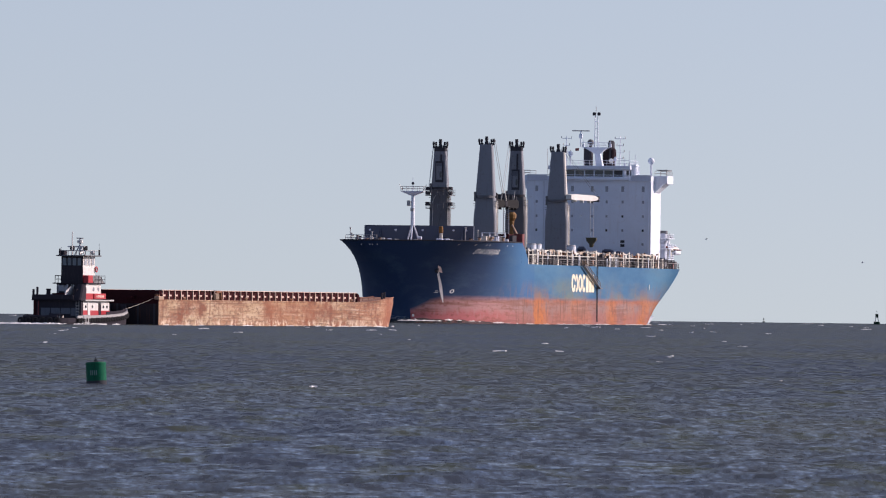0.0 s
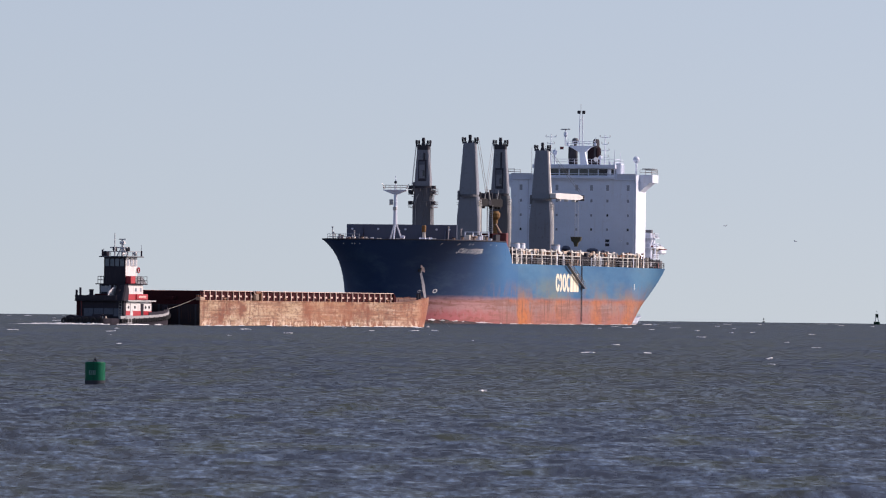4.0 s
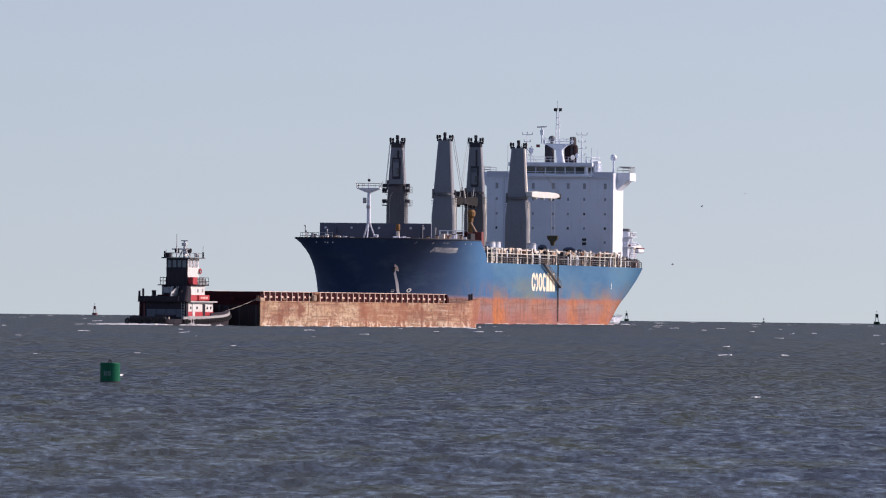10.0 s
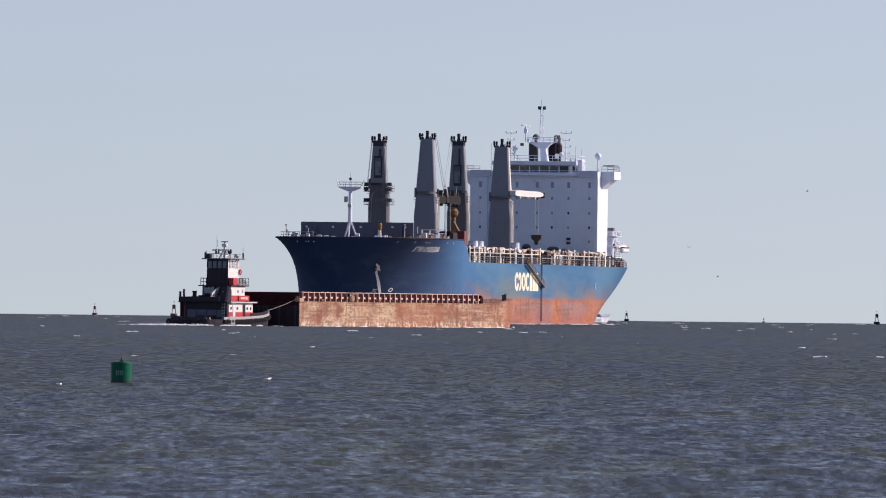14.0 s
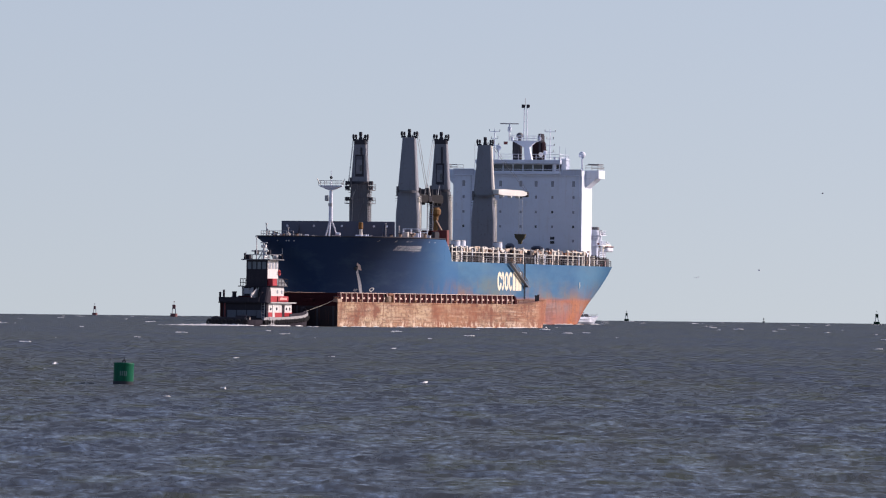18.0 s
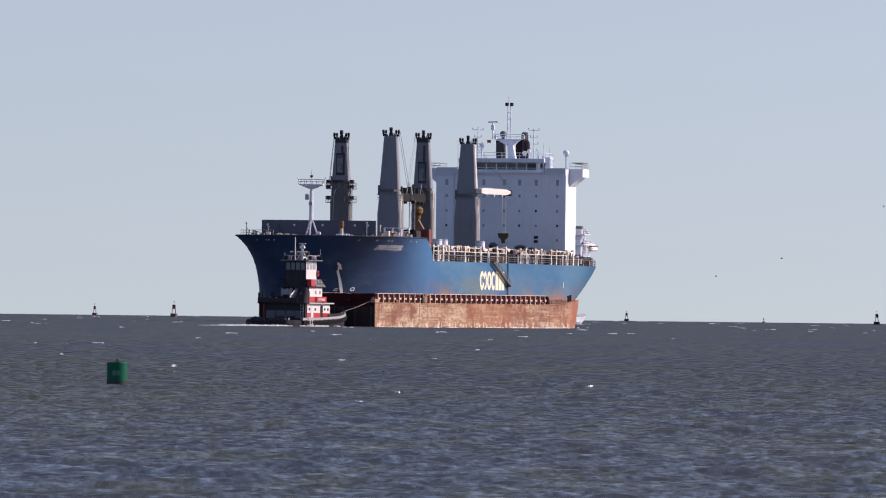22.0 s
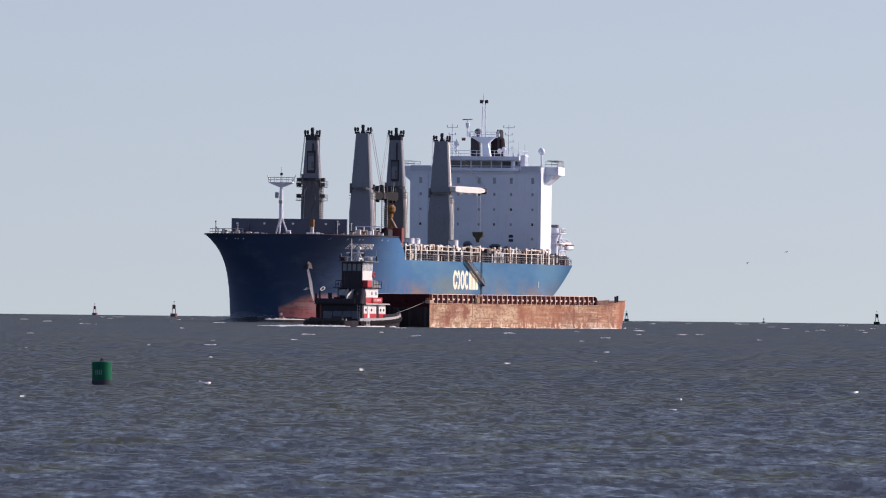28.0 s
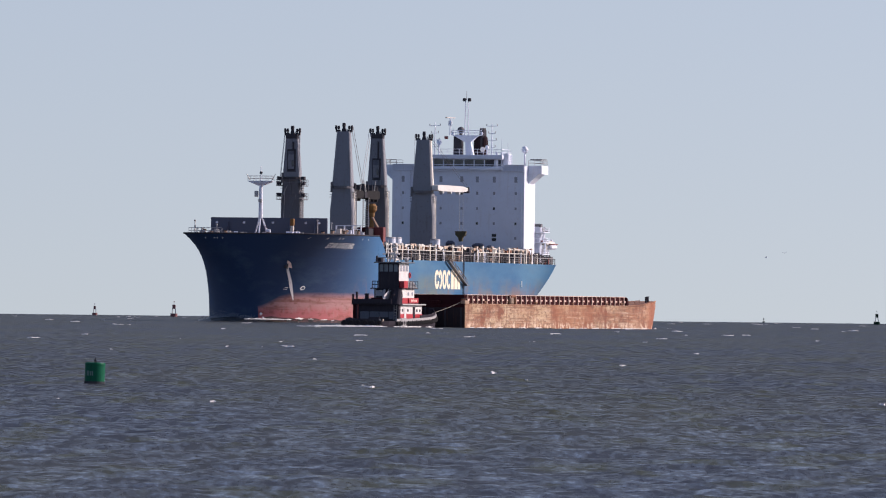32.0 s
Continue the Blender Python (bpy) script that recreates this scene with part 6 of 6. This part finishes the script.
    part("corner_casing", loft(B(), [rect(-17.6, 3.9, 3.2, 1.9, 1.3, 0.2), rect(-16.7, 4.0, 4.6, 1.5, 1.1, 0.2), rect(-16.3, 4.1, 5.35, 0.9, 0.9, 0.2)]), TUGBLACK, ob, "black sloping exhaust casing")
    return ob


def hawser():
    """Line from the tug's bow bitt to the scow's corner bollard, with a little sag."""
    a, b = Vector((-4.4, 3.3, 2.0)), Vector((0.9, 0.6, SH + 0.45))
    bm = B()
    prev = a
    for i in range(1, 9):
        k = i / 8
        p = a.lerp(b, k) - Vector((0, 0, 0.12 * 4 * k * (1 - k)))
        tube(bm, prev, p, 0.025, seg=6)
        prev = p
    return tagged(part("hawser", bm, ROPE, None), "pale mooring hawser between tug and scow", "rope")


def can_buoy():
    ob = tagged(new("can_buoy"), "green cylindrical can buoy with a lifting eye", "buoy")
    part("drum", loft(B(), [[(r * math.cos(k * math.pi / 16), r * math.sin(k * math.pi / 16), z) for k in range(32)] for r, z in ((0.28, -0.35), (0.288, 0.0), (0.288, 0.545), (0.274, 0.575))]), GREEN, ob, "dark green drum with scuffs")
    part("rim", tube(B(), (0, 0, 0.505), (0, 0, 0.545), 0.296, seg=32), GREEN, ob)
    # black ring for the wet band at the waterline
    part("wet_band", tube(B(), (0, 0, -0.3), (0, 0, 0.045), 0.292, seg=32), BLACK, ob, "black wet band at the waterline")
    bm = B()
    for k in range(9):
        a, b = math.pi * k / 9, math.pi * (k + 1) / 9
        tube(bm, (0.045 * math.cos(a), 0, 0.57 + 0.08 * math.sin(a)), (0.045 * math.cos(b), 0, 0.57 + 0.08 * math.sin(b)), 0.013, seg=6)
    part("lifting_eye", bm, TUGBLACK, ob)
    part("eye_stem", tube(B(), (0, 0, 0.56), (0, 0, 0.72), 0.01, seg=6), TUGBLACK, ob)
    for dx in (-0.085, -0.03, 0.03, 0.085):
        a = math.atan2(-1, 0) + dx / 0.288
        p = Vector((0.2895 * math.cos(a), 0.2895 * math.sin(a), 0.27))
        m = part("number_bar", box(B(), -0.004, 0.004, -0.014, 0.014, -0.07, 0.07), FIGURE, ob)
        m.matrix_basis = Matrix.Translation(p) @ pose(0, 0, 0, 0, 0, math.degrees(a))
    return ob


def light_buoy(red, height, at):
    ob = tagged(new("light_buoy"), "red lighted channel buoy with a lattice tower" if red else "dark green lighted channel buoy with a lattice tower", "buoy", "channel buoys")
    m = BUOYRED if red else DARKGREEN
    k = height / 5.0
    part("float", tube(B(), (0, 0, -0.3), (0, 0, 1.0 * k), 1.1 * k, seg=18), m, ob)
    for s in (-1, 1):
        for r in (-1, 1):
            part("tower_leg", tube(B(), (s * 0.55 * k, r * 0.55 * k, 1.0 * k), (s * 0.4 * k, r * 0.4 * k, 2.6 * k), 0.13 * k, seg=5), STEEL, ob)
    part("daymark", box(B(), -0.5 * k, 0.5 * k, -0.5 * k, 0.5 * k, 2.4 * k, 3.7 * k, 0.08), m, ob)
    part("lantern_post", tube(B(), (0, 0, 3.7 * k), (0, 0, 4.5 * k), 0.07 * k, seg=6), STEEL, ob)
    part("lantern", tube(B(), (0, 0, 4.4 * k), (0, 0, 4.8 * k), 0.14 * k, seg=8), m, ob)
    ob.matrix_world = pose(at[0], at[1], sag(*at))
    return ob


def launch():
    ob = tagged(new("motor_launch"), "white motor launch with a flared bow and dark windscreen", "boat")
    rings = []
    for x, hb, z1 in ((-5.8, 1.6, 1.35), (-5.2, 1.75, 1.35), (-1, 1.9, 1.45), (2.0, 1.8, 1.7), (4.2, 1.35, 2.0), (5.4, 0.8, 2.2), (6.2, 0.1, 2.35)):
        r = 1.7 * max(0.0, (x - 2) / 4)
        rings.append([(x - r, -hb * 0.4, -0.4), (x - r, hb * 0.4, -0.4), (x - 0.65 * r, hb * (0.95 - 0.12 * r), 0.5), (x, hb, z1), (x, -hb, z1), (x - 0.65 * r, -hb * (0.95 - 0.12 * r), 0.5)])
    part("hull", loft(B(), rings), WHITE, ob, "white flared boat hull")
    part("rub_rail", box(B(), -5.6, 1.6, -1.92, 1.92, 1.12, 1.22, 0.03), SLATE, ob)
    part("boot_stripe", box(B(), -5.7, 2.0, -1.6, 1.6, -0.1, 0.16, 0.03), SLATE, ob)
    cb = part("cabin", loft(B(), [rect(1.2, 0, 1.2, 5.2, 2.9, 0.3), rect(1.1, 0, 1.95, 4.8, 2.7, 0.3)]), WHITE, ob, "white cabin")
    part("windscreen", loft(B(), [rect(1.0, 0, 1.9, 4.5, 2.6, 0.3), rect(0.5, 0, 2.75, 3.4, 2.3, 0.3)]), GLASS, cb, "dark wrap-round windscreen")
    for x in (-0.9, 0.6, 2.0):
        for s in (-1, 1):
            part("mullion", tube(B(), (x + 0.25, s * 1.34, 1.9), (x - 0.1, s * 1.18, 2.78), 0.07, seg=6), WHITE, cb)
    part("hard_top", box(B(), -1.5, 2.3, -1.3, 1.3, 2.75, 2.9, 0.05), WHITE, cb)
    part("mast", tube(B(), (0.6, 0, 2.9), (0.6, 0, 4.2), 0.06, seg=6), STEEL, ob)
    part("mast_lamp", box(B(), 0.4, 0.8, -0.5, 0.5, 3.3, 3.6, 0.05), BLACK, ob)
    part("radome", ball(B(), (1.5, 0.1, 3.1), 0.32, 1, 1, 0.6), SLATE, ob)
    part("stern_rail", rail(B(), [(-3.2, -1.6, 1.4), (-5.4, -1.6, 1.4), (-5.4, 1.6, 1.4), (-3.2, 1.6, 1.4)], 0.7, 1.2, 0.03), STEEL, ob)
    part("bow_rail", rail(B(), [(1.8, -1.5, 1.7), (4.2, -1.1, 2.0), (5.8, 0, 2.3), (4.2, 1.1, 2.0), (1.8, 1.5, 1.7)], 0.55, 1.0, 0.025), STEEL, ob)
    for piece in ob.children_recursive:
        piece.data.transform(Matrix.Diagonal((1, 1, 0.8, 1)))
    return ob


# ---- foam: whitecaps on the open water, bow wave and wake ----
def foam_patch(verts, faces, x, y, z, length, depth, height, rng, ride=False):
    """A low ragged crest of foam; on the open sea it rides on the waves' tops."""
    n = 21
    base = len(verts)
    across, length = length < 0, abs(length)
    p1, p2, p3 = rng.uniform(0, 6.28), rng.uniform(0, 6.28), rng.uniform(0, 6.28)
    ks = np.linspace(0, 1, n)
    lift = np.full(n, z)
    if ride:
        gy = y + np.linspace(-0.5, 0.5, 9)[:, None] * depth
        lift = (wave_height(x + (ks[None, :] - 0.5) * length, gy).max(axis=0) + z + 0.006)
    for i, k in enumerate(ks):
        w = math.sin(math.pi * (0.03 + 0.94 * k)) ** 0.7 * (0.72 + 0.28 * math.sin(9 * k + p1)) * (0.8 + 0.2 * math.sin(23 * k + p2))
        px = x + (k - 0.5) * length
        py = y + 0.25 * depth * math.sin(5 * k + p3)
        zz = float(lift[i])
        row = [(px, py - depth / 2 * w, zz - 0.04), (px, py - depth / 6 * w, zz + height * w), (px, py + depth / 2 * w, zz - 0.04)]
        verts += [(x + b - y, y + a - x, c) for a, b, c in row] if across else row
    for i in range(n - 1):
        for j in range(2):
            a = base + i * 3 + j
            faces.append((a, a + 3, a + 4, a + 1))


def foam_object(name, patches, label, seed, ride=False):
    rng = random.Random(seed)
    verts, faces = [], []
    for p in patches(rng):
        foam_patch(verts, faces, *p, rng, ride)
    me = bpy.data.meshes.new(name)
    me.from_pydata(verts, [], faces)
    me.materials.append(FOAM)
    me.shade_smooth()
    return tagged(new(name, me), label, "foam", kind="stuff")


def open_sea_caps(rng):
    for i in range(140):
        d = 230 * (2600 / 150) ** (rng.random() ** 0.6)
        half = 24 + 0.05 * d
        x = rng.uniform(-half, half)
        s = rng.uniform(0.4, 1.0) ** 2 * min(1.0, d / 750)
        length = (0.22 + 0.85 * s) * (0.14 + d / 1000)
        yield x, d, sag(x, d), length, 0.3 + 0.4 * s, (0.012 + 0.014 * s) * (0.4 + d / 850)
        if rng.random() < 0.6:
            yield x + length * rng.uniform(-0.7, 0.7), d + rng.uniform(0.5, 2.0), sag(x, d), length * 0.5, 0.25, (0.01 + 0.01 * s) * (0.6 + d / 900)


def swell(x):
    """Height of the water piled up against the bow."""
    return 0.85 * math.exp(-((x - 197) / 15) ** 2) + 0.1


def bow_swell():
    """The mound of water that the bow pushes ahead and along both sides."""
    path = [(x, bow_breadth(x, 0.0)) for x in np.linspace(150, 196.9, 60)]
    line = path + [(x, -y) for x, y in path[::-1]]
    verts, faces, m = [], [], 12
    rng = random.Random(9)
    for i, (x, y) in enumerate(line):
        a, b = line[max(0, i - 1)], line[min(len(line) - 1, i + 1)]
        t = Vector((b[0] - a[0], b[1] - a[1], 0)).normalized()
        out = Vector((-t.y, t.x, 0))
        wob = 1 + 0.16 * math.sin(i * 0.9) + 0.1 * math.sin(i * 2.3) + rng.uniform(-0.06, 0.06)
        for j in range(m + 1):
            d = 8.0 * (j / m) ** 1.4
            p = Vector((x, y, 0)) + out * (d - 0.4)
            verts.append((p.x, p.y, swell(x) * wob * math.exp(-((d - 0.8) / 3.0) ** 2) - 0.06 - 0.25 * (j / m) ** 4))
    k = m + 1
    for i in range(len(line) - 1):
        for j in range(m):
            faces.append((i * k + j, (i + 1) * k + j, (i + 1) * k + j + 1, i * k + j + 1))
    me = bpy.data.meshes.new("bow_swell")
    me.from_pydata(verts, [], faces)
    me.shade_smooth()
    me.materials.append(SEA)
    return tagged(new("bow_swell", me), "smooth grey-brown swell heaped up by the bow", "water", kind="stuff")


def ship_foam(rng):
    for i in range(46):
        x = 20 + 178 * rng.random() ** 0.7
        b = bow_breadth(x, 0.0) if x > 160 else stern_point(min(1, max(0, (x - 17.5) / 42.5)), 0.0)[1]
        near = max(0.0, (x - 150) / 50)
        d = rng.uniform(0.2, 0.9 + 1.5 * near)
        yield x, b + d, 0.05 + (swell(x) - 0.1) * math.exp(-(d / 3.0) ** 2), rng.uniform(2.0, 9.0), rng.uniform(0.5, 1.1), rng.uniform(0.06, 0.2) + 0.3 * near * rng.random()
    for i in range(26):
        x = rng.uniform(188, 203)
        yield x, rng.uniform(-1, 1) * 3.2 + 1.5, 0.55, -rng.uniform(1.5, 4.0), rng.uniform(0.6, 1.6), rng.uniform(0.1, 0.28)
    for i in range(9):
        x = rng.uniform(176, 196)
        d = rng.uniform(0.3, 2.2)
        yield x, bow_breadth(x, 0.0) + d, 0.0 + (swell(x) - 0.1) * math.exp(-(d / 3.0) ** 2), rng.uniform(3, 8), 0.8, rng.uniform(0.15, 0.4)
    for i in range(16):
        x = rng.uniform(189, 197)
        yield x, -bow_breadth(x, 0.0) - rng.uniform(0.0, 2.6), 0.0, -rng.uniform(1.8, 4.5), rng.uniform(0.5, 1.0), rng.uniform(0.25, 0.75)
    for i in range(24):
        x = rng.uniform(160, 198)
        yield x, -bow_breadth(x, 0.0) - rng.uniform(0.2, 2.0), 0.03, rng.uniform(2.0, 6.0), rng.uniform(0.6, 1.4), rng.uniform(0.1, 0.3)
    for i in range(20):
        yield rng.uniform(-14, 14), rng.uniform(-11, 11), 0.03, rng.uniform(1, 4), rng.uniform(0.8, 2), rng.uniform(0.1, 0.3)


def tow_foam(rng):
    for i in range(70):
        k = rng.random() ** 1.4
        x = -26 - 13 * k
        yield x, 6.0 + rng.uniform(-1, 1) * (3.0 + 3 * k), 0.04, rng.choice((-1, 1)) * rng.uniform(1.0, 3.6), rng.uniform(0.5, 1.3), rng.uniform(0.06, 0.26) * (1.1 - k)
    for i in range(34):
        yield -26 - rng.random() * 6, 7.6 + rng.uniform(-2.4, 2.6), 0.04, -rng.uniform(1.4, 3.4), 0.9, rng.uniform(0.08, 0.22)
    for i in range(22):
        x = rng.uniform(-26, -14)
        yield x, 6.0 + tug_half(x)[0] + 0.9 + rng.random() * 0.5, 0.04, rng.uniform(1.0, 2.6), 0.5, rng.uniform(0.1, 0.3)
    for i in range(20):
        x = rng.uniform(-27, -10)
        yield x, 6.0 - tug_half(max(x, -25.6))[0] - 0.6 - rng.random() * 0.4, 0.04, rng.uniform(0.8, 2.4), 0.4, rng.uniform(0.05, 0.18)
    for i in range(24):
        x = rng.uniform(0, 86)
        yield x, -0.3 - rng.random() * 0.5 + (1.2 * max(0, (x - 72) / 15) ** 2), 0.03, rng.uniform(0.8, 3.6), 0.3, rng.uniform(0.03, 0.1)
    for i in range(18):
        yield 86 + rng.uniform(-3, 1.5), 1.0 + rng.random() * 8, 0.03, rng.uniform(0.8, 2.2), 0.6, rng.uniform(0.1, 0.28)


CAPS = foam_object("whitecaps", open_sea_caps, "scattered small whitecaps on the grey sea", 11, True)
BOW_WAVE = foam_object("bow_wave", ship_foam, "white bow wave and foam along the ship", 12)


def bow_spray():
    """Flung drops and clots of foam over the shaded side of the bow wave, thinning upwards."""
    rng = random.Random(31)
    verts, faces = [], []
    for i in range(8500):
        x = 197.5 - 24 * rng.random() ** 1.3
        up = rng.random() ** 2.0 * 2.1 * math.exp(-((x - 191) / 9) ** 2)
        y = -bow_breadth(x, 0.0) - rng.uniform(0.1, 2.2)
        r = rng.uniform(0.02, 0.065) * (1.15 - up / 3)
        b = len(verts)
        for _ in range(4):
            verts.append((x + rng.uniform(-r, r), y + rng.uniform(-r, r), up + rng.uniform(-r, r)))
        faces += [(b, b + 1, b + 2), (b, b + 2, b + 3), (b, b + 3, b + 1), (b + 1, b + 3, b + 2)]
    me = bpy.data.meshes.new("spray")
    me.from_pydata(verts, [], faces)
    me.materials.append(FOAM)
    return tagged(new("spray", me), "thin white spray thrown up by the bow", "foam", kind="stuff")


SPRAY, SWELL = bow_spray(), bow_swell()
WAKE = foam_object("wake", tow_foam, "white wake trailing behind the tug", 13)


def gull():
    ob = tagged(new("gull"), "grey-white gull gliding over the sea", "bird", "gulls")
    part("body", ball(B(), (0, 0, 0), 0.1, 2.4, 1, 0.9, 10), WHITE, ob)
    part("tail", loft(B(), [[(-0.2, -0.03, 0), (-0.2, 0.03, 0), (-0.2, 0.0, 0.03)], [(-0.4, -0.09, 0), (-0.4, 0.09, 0), (-0.4, 0.0, 0.02)]]), WHITE, ob)
    for s in (-1, 1):
        part("wing", loft(B(), [[(0.1, s * 0.05, 0.03), (-0.1, s * 0.05, 0.03), (0.0, s * 0.05, 0.06)], [(0.12, s * 0.35, 0.16), (-0.06, s * 0.35, 0.16), (0.03, s * 0.35, 0.185)],
                                [(-0.02, s * 0.68, 0.1), (-0.1, s * 0.68, 0.1), (-0.06, s * 0.68, 0.11)]]), STEEL, ob)
    return ob


SHIP, SCOW_OB, TUG_OB, CAN, LAUNCH, LINE = cargo_ship(), scow(), tug(), can_buoy(), launch(), hawser()
for red, hgt, at in ((True, 4.8, (-135.6, 3900)), (True, 5.4, (-88.6, 3300)), (False, 5.0, (152.2, 3500)), (False, 4.8, (83.0, 4500)), (False, 2.6, (156.0, 4850))):
    light_buoy(red, hgt, at)


GULLS = [gull()]
GULLS += [copy_thing(GULLS[0], pose(0, 0, 0)) for _ in range(2)]


# ---- everything that moves ----
def ship_pose(t):
    a = radians(12.52)
    x, y = 36.86 - 4.109 * t * math.sin(a), 2186.07 - 4.109 * t * math.cos(a)
    return pose(x, y, sag(x, y), 0, 0, -102.52 - 0.15 * max(0.0, 1 - t / 12))


def tow_pose(t):
    turn = -0.000816 * t
    course = 0.378596 + 0.085877 + turn / 2
    x, y = -37.926 + 2.9478 * t * math.sin(course), 1336.08 + 2.9478 * t * math.cos(course)
    return pose(x, y, sag(x, y), 0, 0, 90 - math.degrees(0.378596 + turn))


def motions():
    times = [0, 4, 8, 12, 16, 20, 24, 28, 32]
    walk(SHIP, [(t, ship_pose(t)) for t in times])
    walk(SCOW_OB, [(t, tow_pose(t)) for t in times])
    walk(TUG_OB, [(t, tow_pose(t)) for t in times])
    walk(LINE, [(t, tow_pose(t)) for t in times])
    sway = ((0, -9.87, -3), (1, -9.93, 2), (3, -9.95, -2), (5.5, -9.82, 3), (7, -9.76, 1), (8, -9.63, -2), (9, -9.57, 2), (10, -9.48, -1), (12, -9.33, 3), (13, -9.25, -2), (14.5, -9.15, 1),
            (17, -9.14, -2), (18.5, -9.1, 3), (20, -9.18, -1), (21.5, -9.33, -3), (22.5, -9.25, 2), (24, -9.43, -2), (25.5, -9.6, 1), (28, -9.71, -2), (30, -9.76, 1), (31, -9.81, -1), (32, -9.93, 2))
    yaw = lambda t: -14 + 15 * math.exp(-((t - 19) / 5.5) ** 2) - 12 * max(0.0, (t - 26) / 6) + 3 * math.sin(1.7 * t)
    walk(CAN, [(t, pose(x + 0.035, 285, 0.055 + 0.015 * math.sin(2.3 * t), 0, a, yaw(t))) for t, x, a in sway])
    walk(LAUNCH, [(t, pose(43.35 - 0.697 * t, 2272 - 0.2 * t, sag(40, 2270), 0, 0, 40)) for t in (0, 32)])
    walk(RADAR, [(0.3 * i, pose(18.2, -3.3, 41.95, 0, 0, -150.0 * (0.3 * i - 10.2) - 77.5)) for i in range(108)])
    walk(BOW_WAVE, [(t, ship_pose(t)) for t in times])
    walk(SWELL, [(t, ship_pose(t)) for t in times])
    walk(SPRAY, [(t, ship_pose(t)) for t in times])
    walk(WAKE, [(t, tow_pose(t)) for t in times])
    routes = (((0, 26.8, 9.8, 20), (6, 29.2, 12.3, 50), (9, 29.7, 14.2, 60), (14, 37.0, 14.8, 10), (19, 39.3, 14.4, -10), (25, 52.0, 12.0, 0), (32, 62.0, 10.0, 0)),
              ((0, 42.7, 7.6, 170), (5, 34.0, 10.5, 160), (9, 27.3, 13.4, 190), (14, 25.0, 9.0, 230), (19, 26.3, 5.7, 330), (26, 30.0, 7.0, 20), (32, 32.9, 8.0, 10)),
              ((0, 14.0, 12.0, 10), (5, 19.0, 9.0, 340), (9, 22.4, 7.6, 10), (14, 28.0, 6.0, 10), (19, 33.0, 7.0, 20), (26, 35.0, 8.6, 10), (32, 34.8, 8.5, 150)))
    for bird, route in zip(GULLS, routes):
        rows, last = [], None
        for t, x, z, a in route:
            if last is not None:
                a = last + max(-80, min(80, (a - last + 180) % 360 - 180))
            last = a
            rows.append((t, pose(x * 1.868, 1900, 2.2 + (z - 2.2) * 1.868, 12 if int(t) % 2 else -8, 0, a)))
        walk(bird, rows)
    walk(CAPS, [(t, pose(-19 + SEA_DRIFT[0] * t, SEA_DRIFT[1] * t, 0)) for t in (0, 32)])
    walk(water, [(t, pose(-19 + SEA_DRIFT[0] * t, SEA_DRIFT[1] * t, 0)) for t in (0, 32)])


motions()
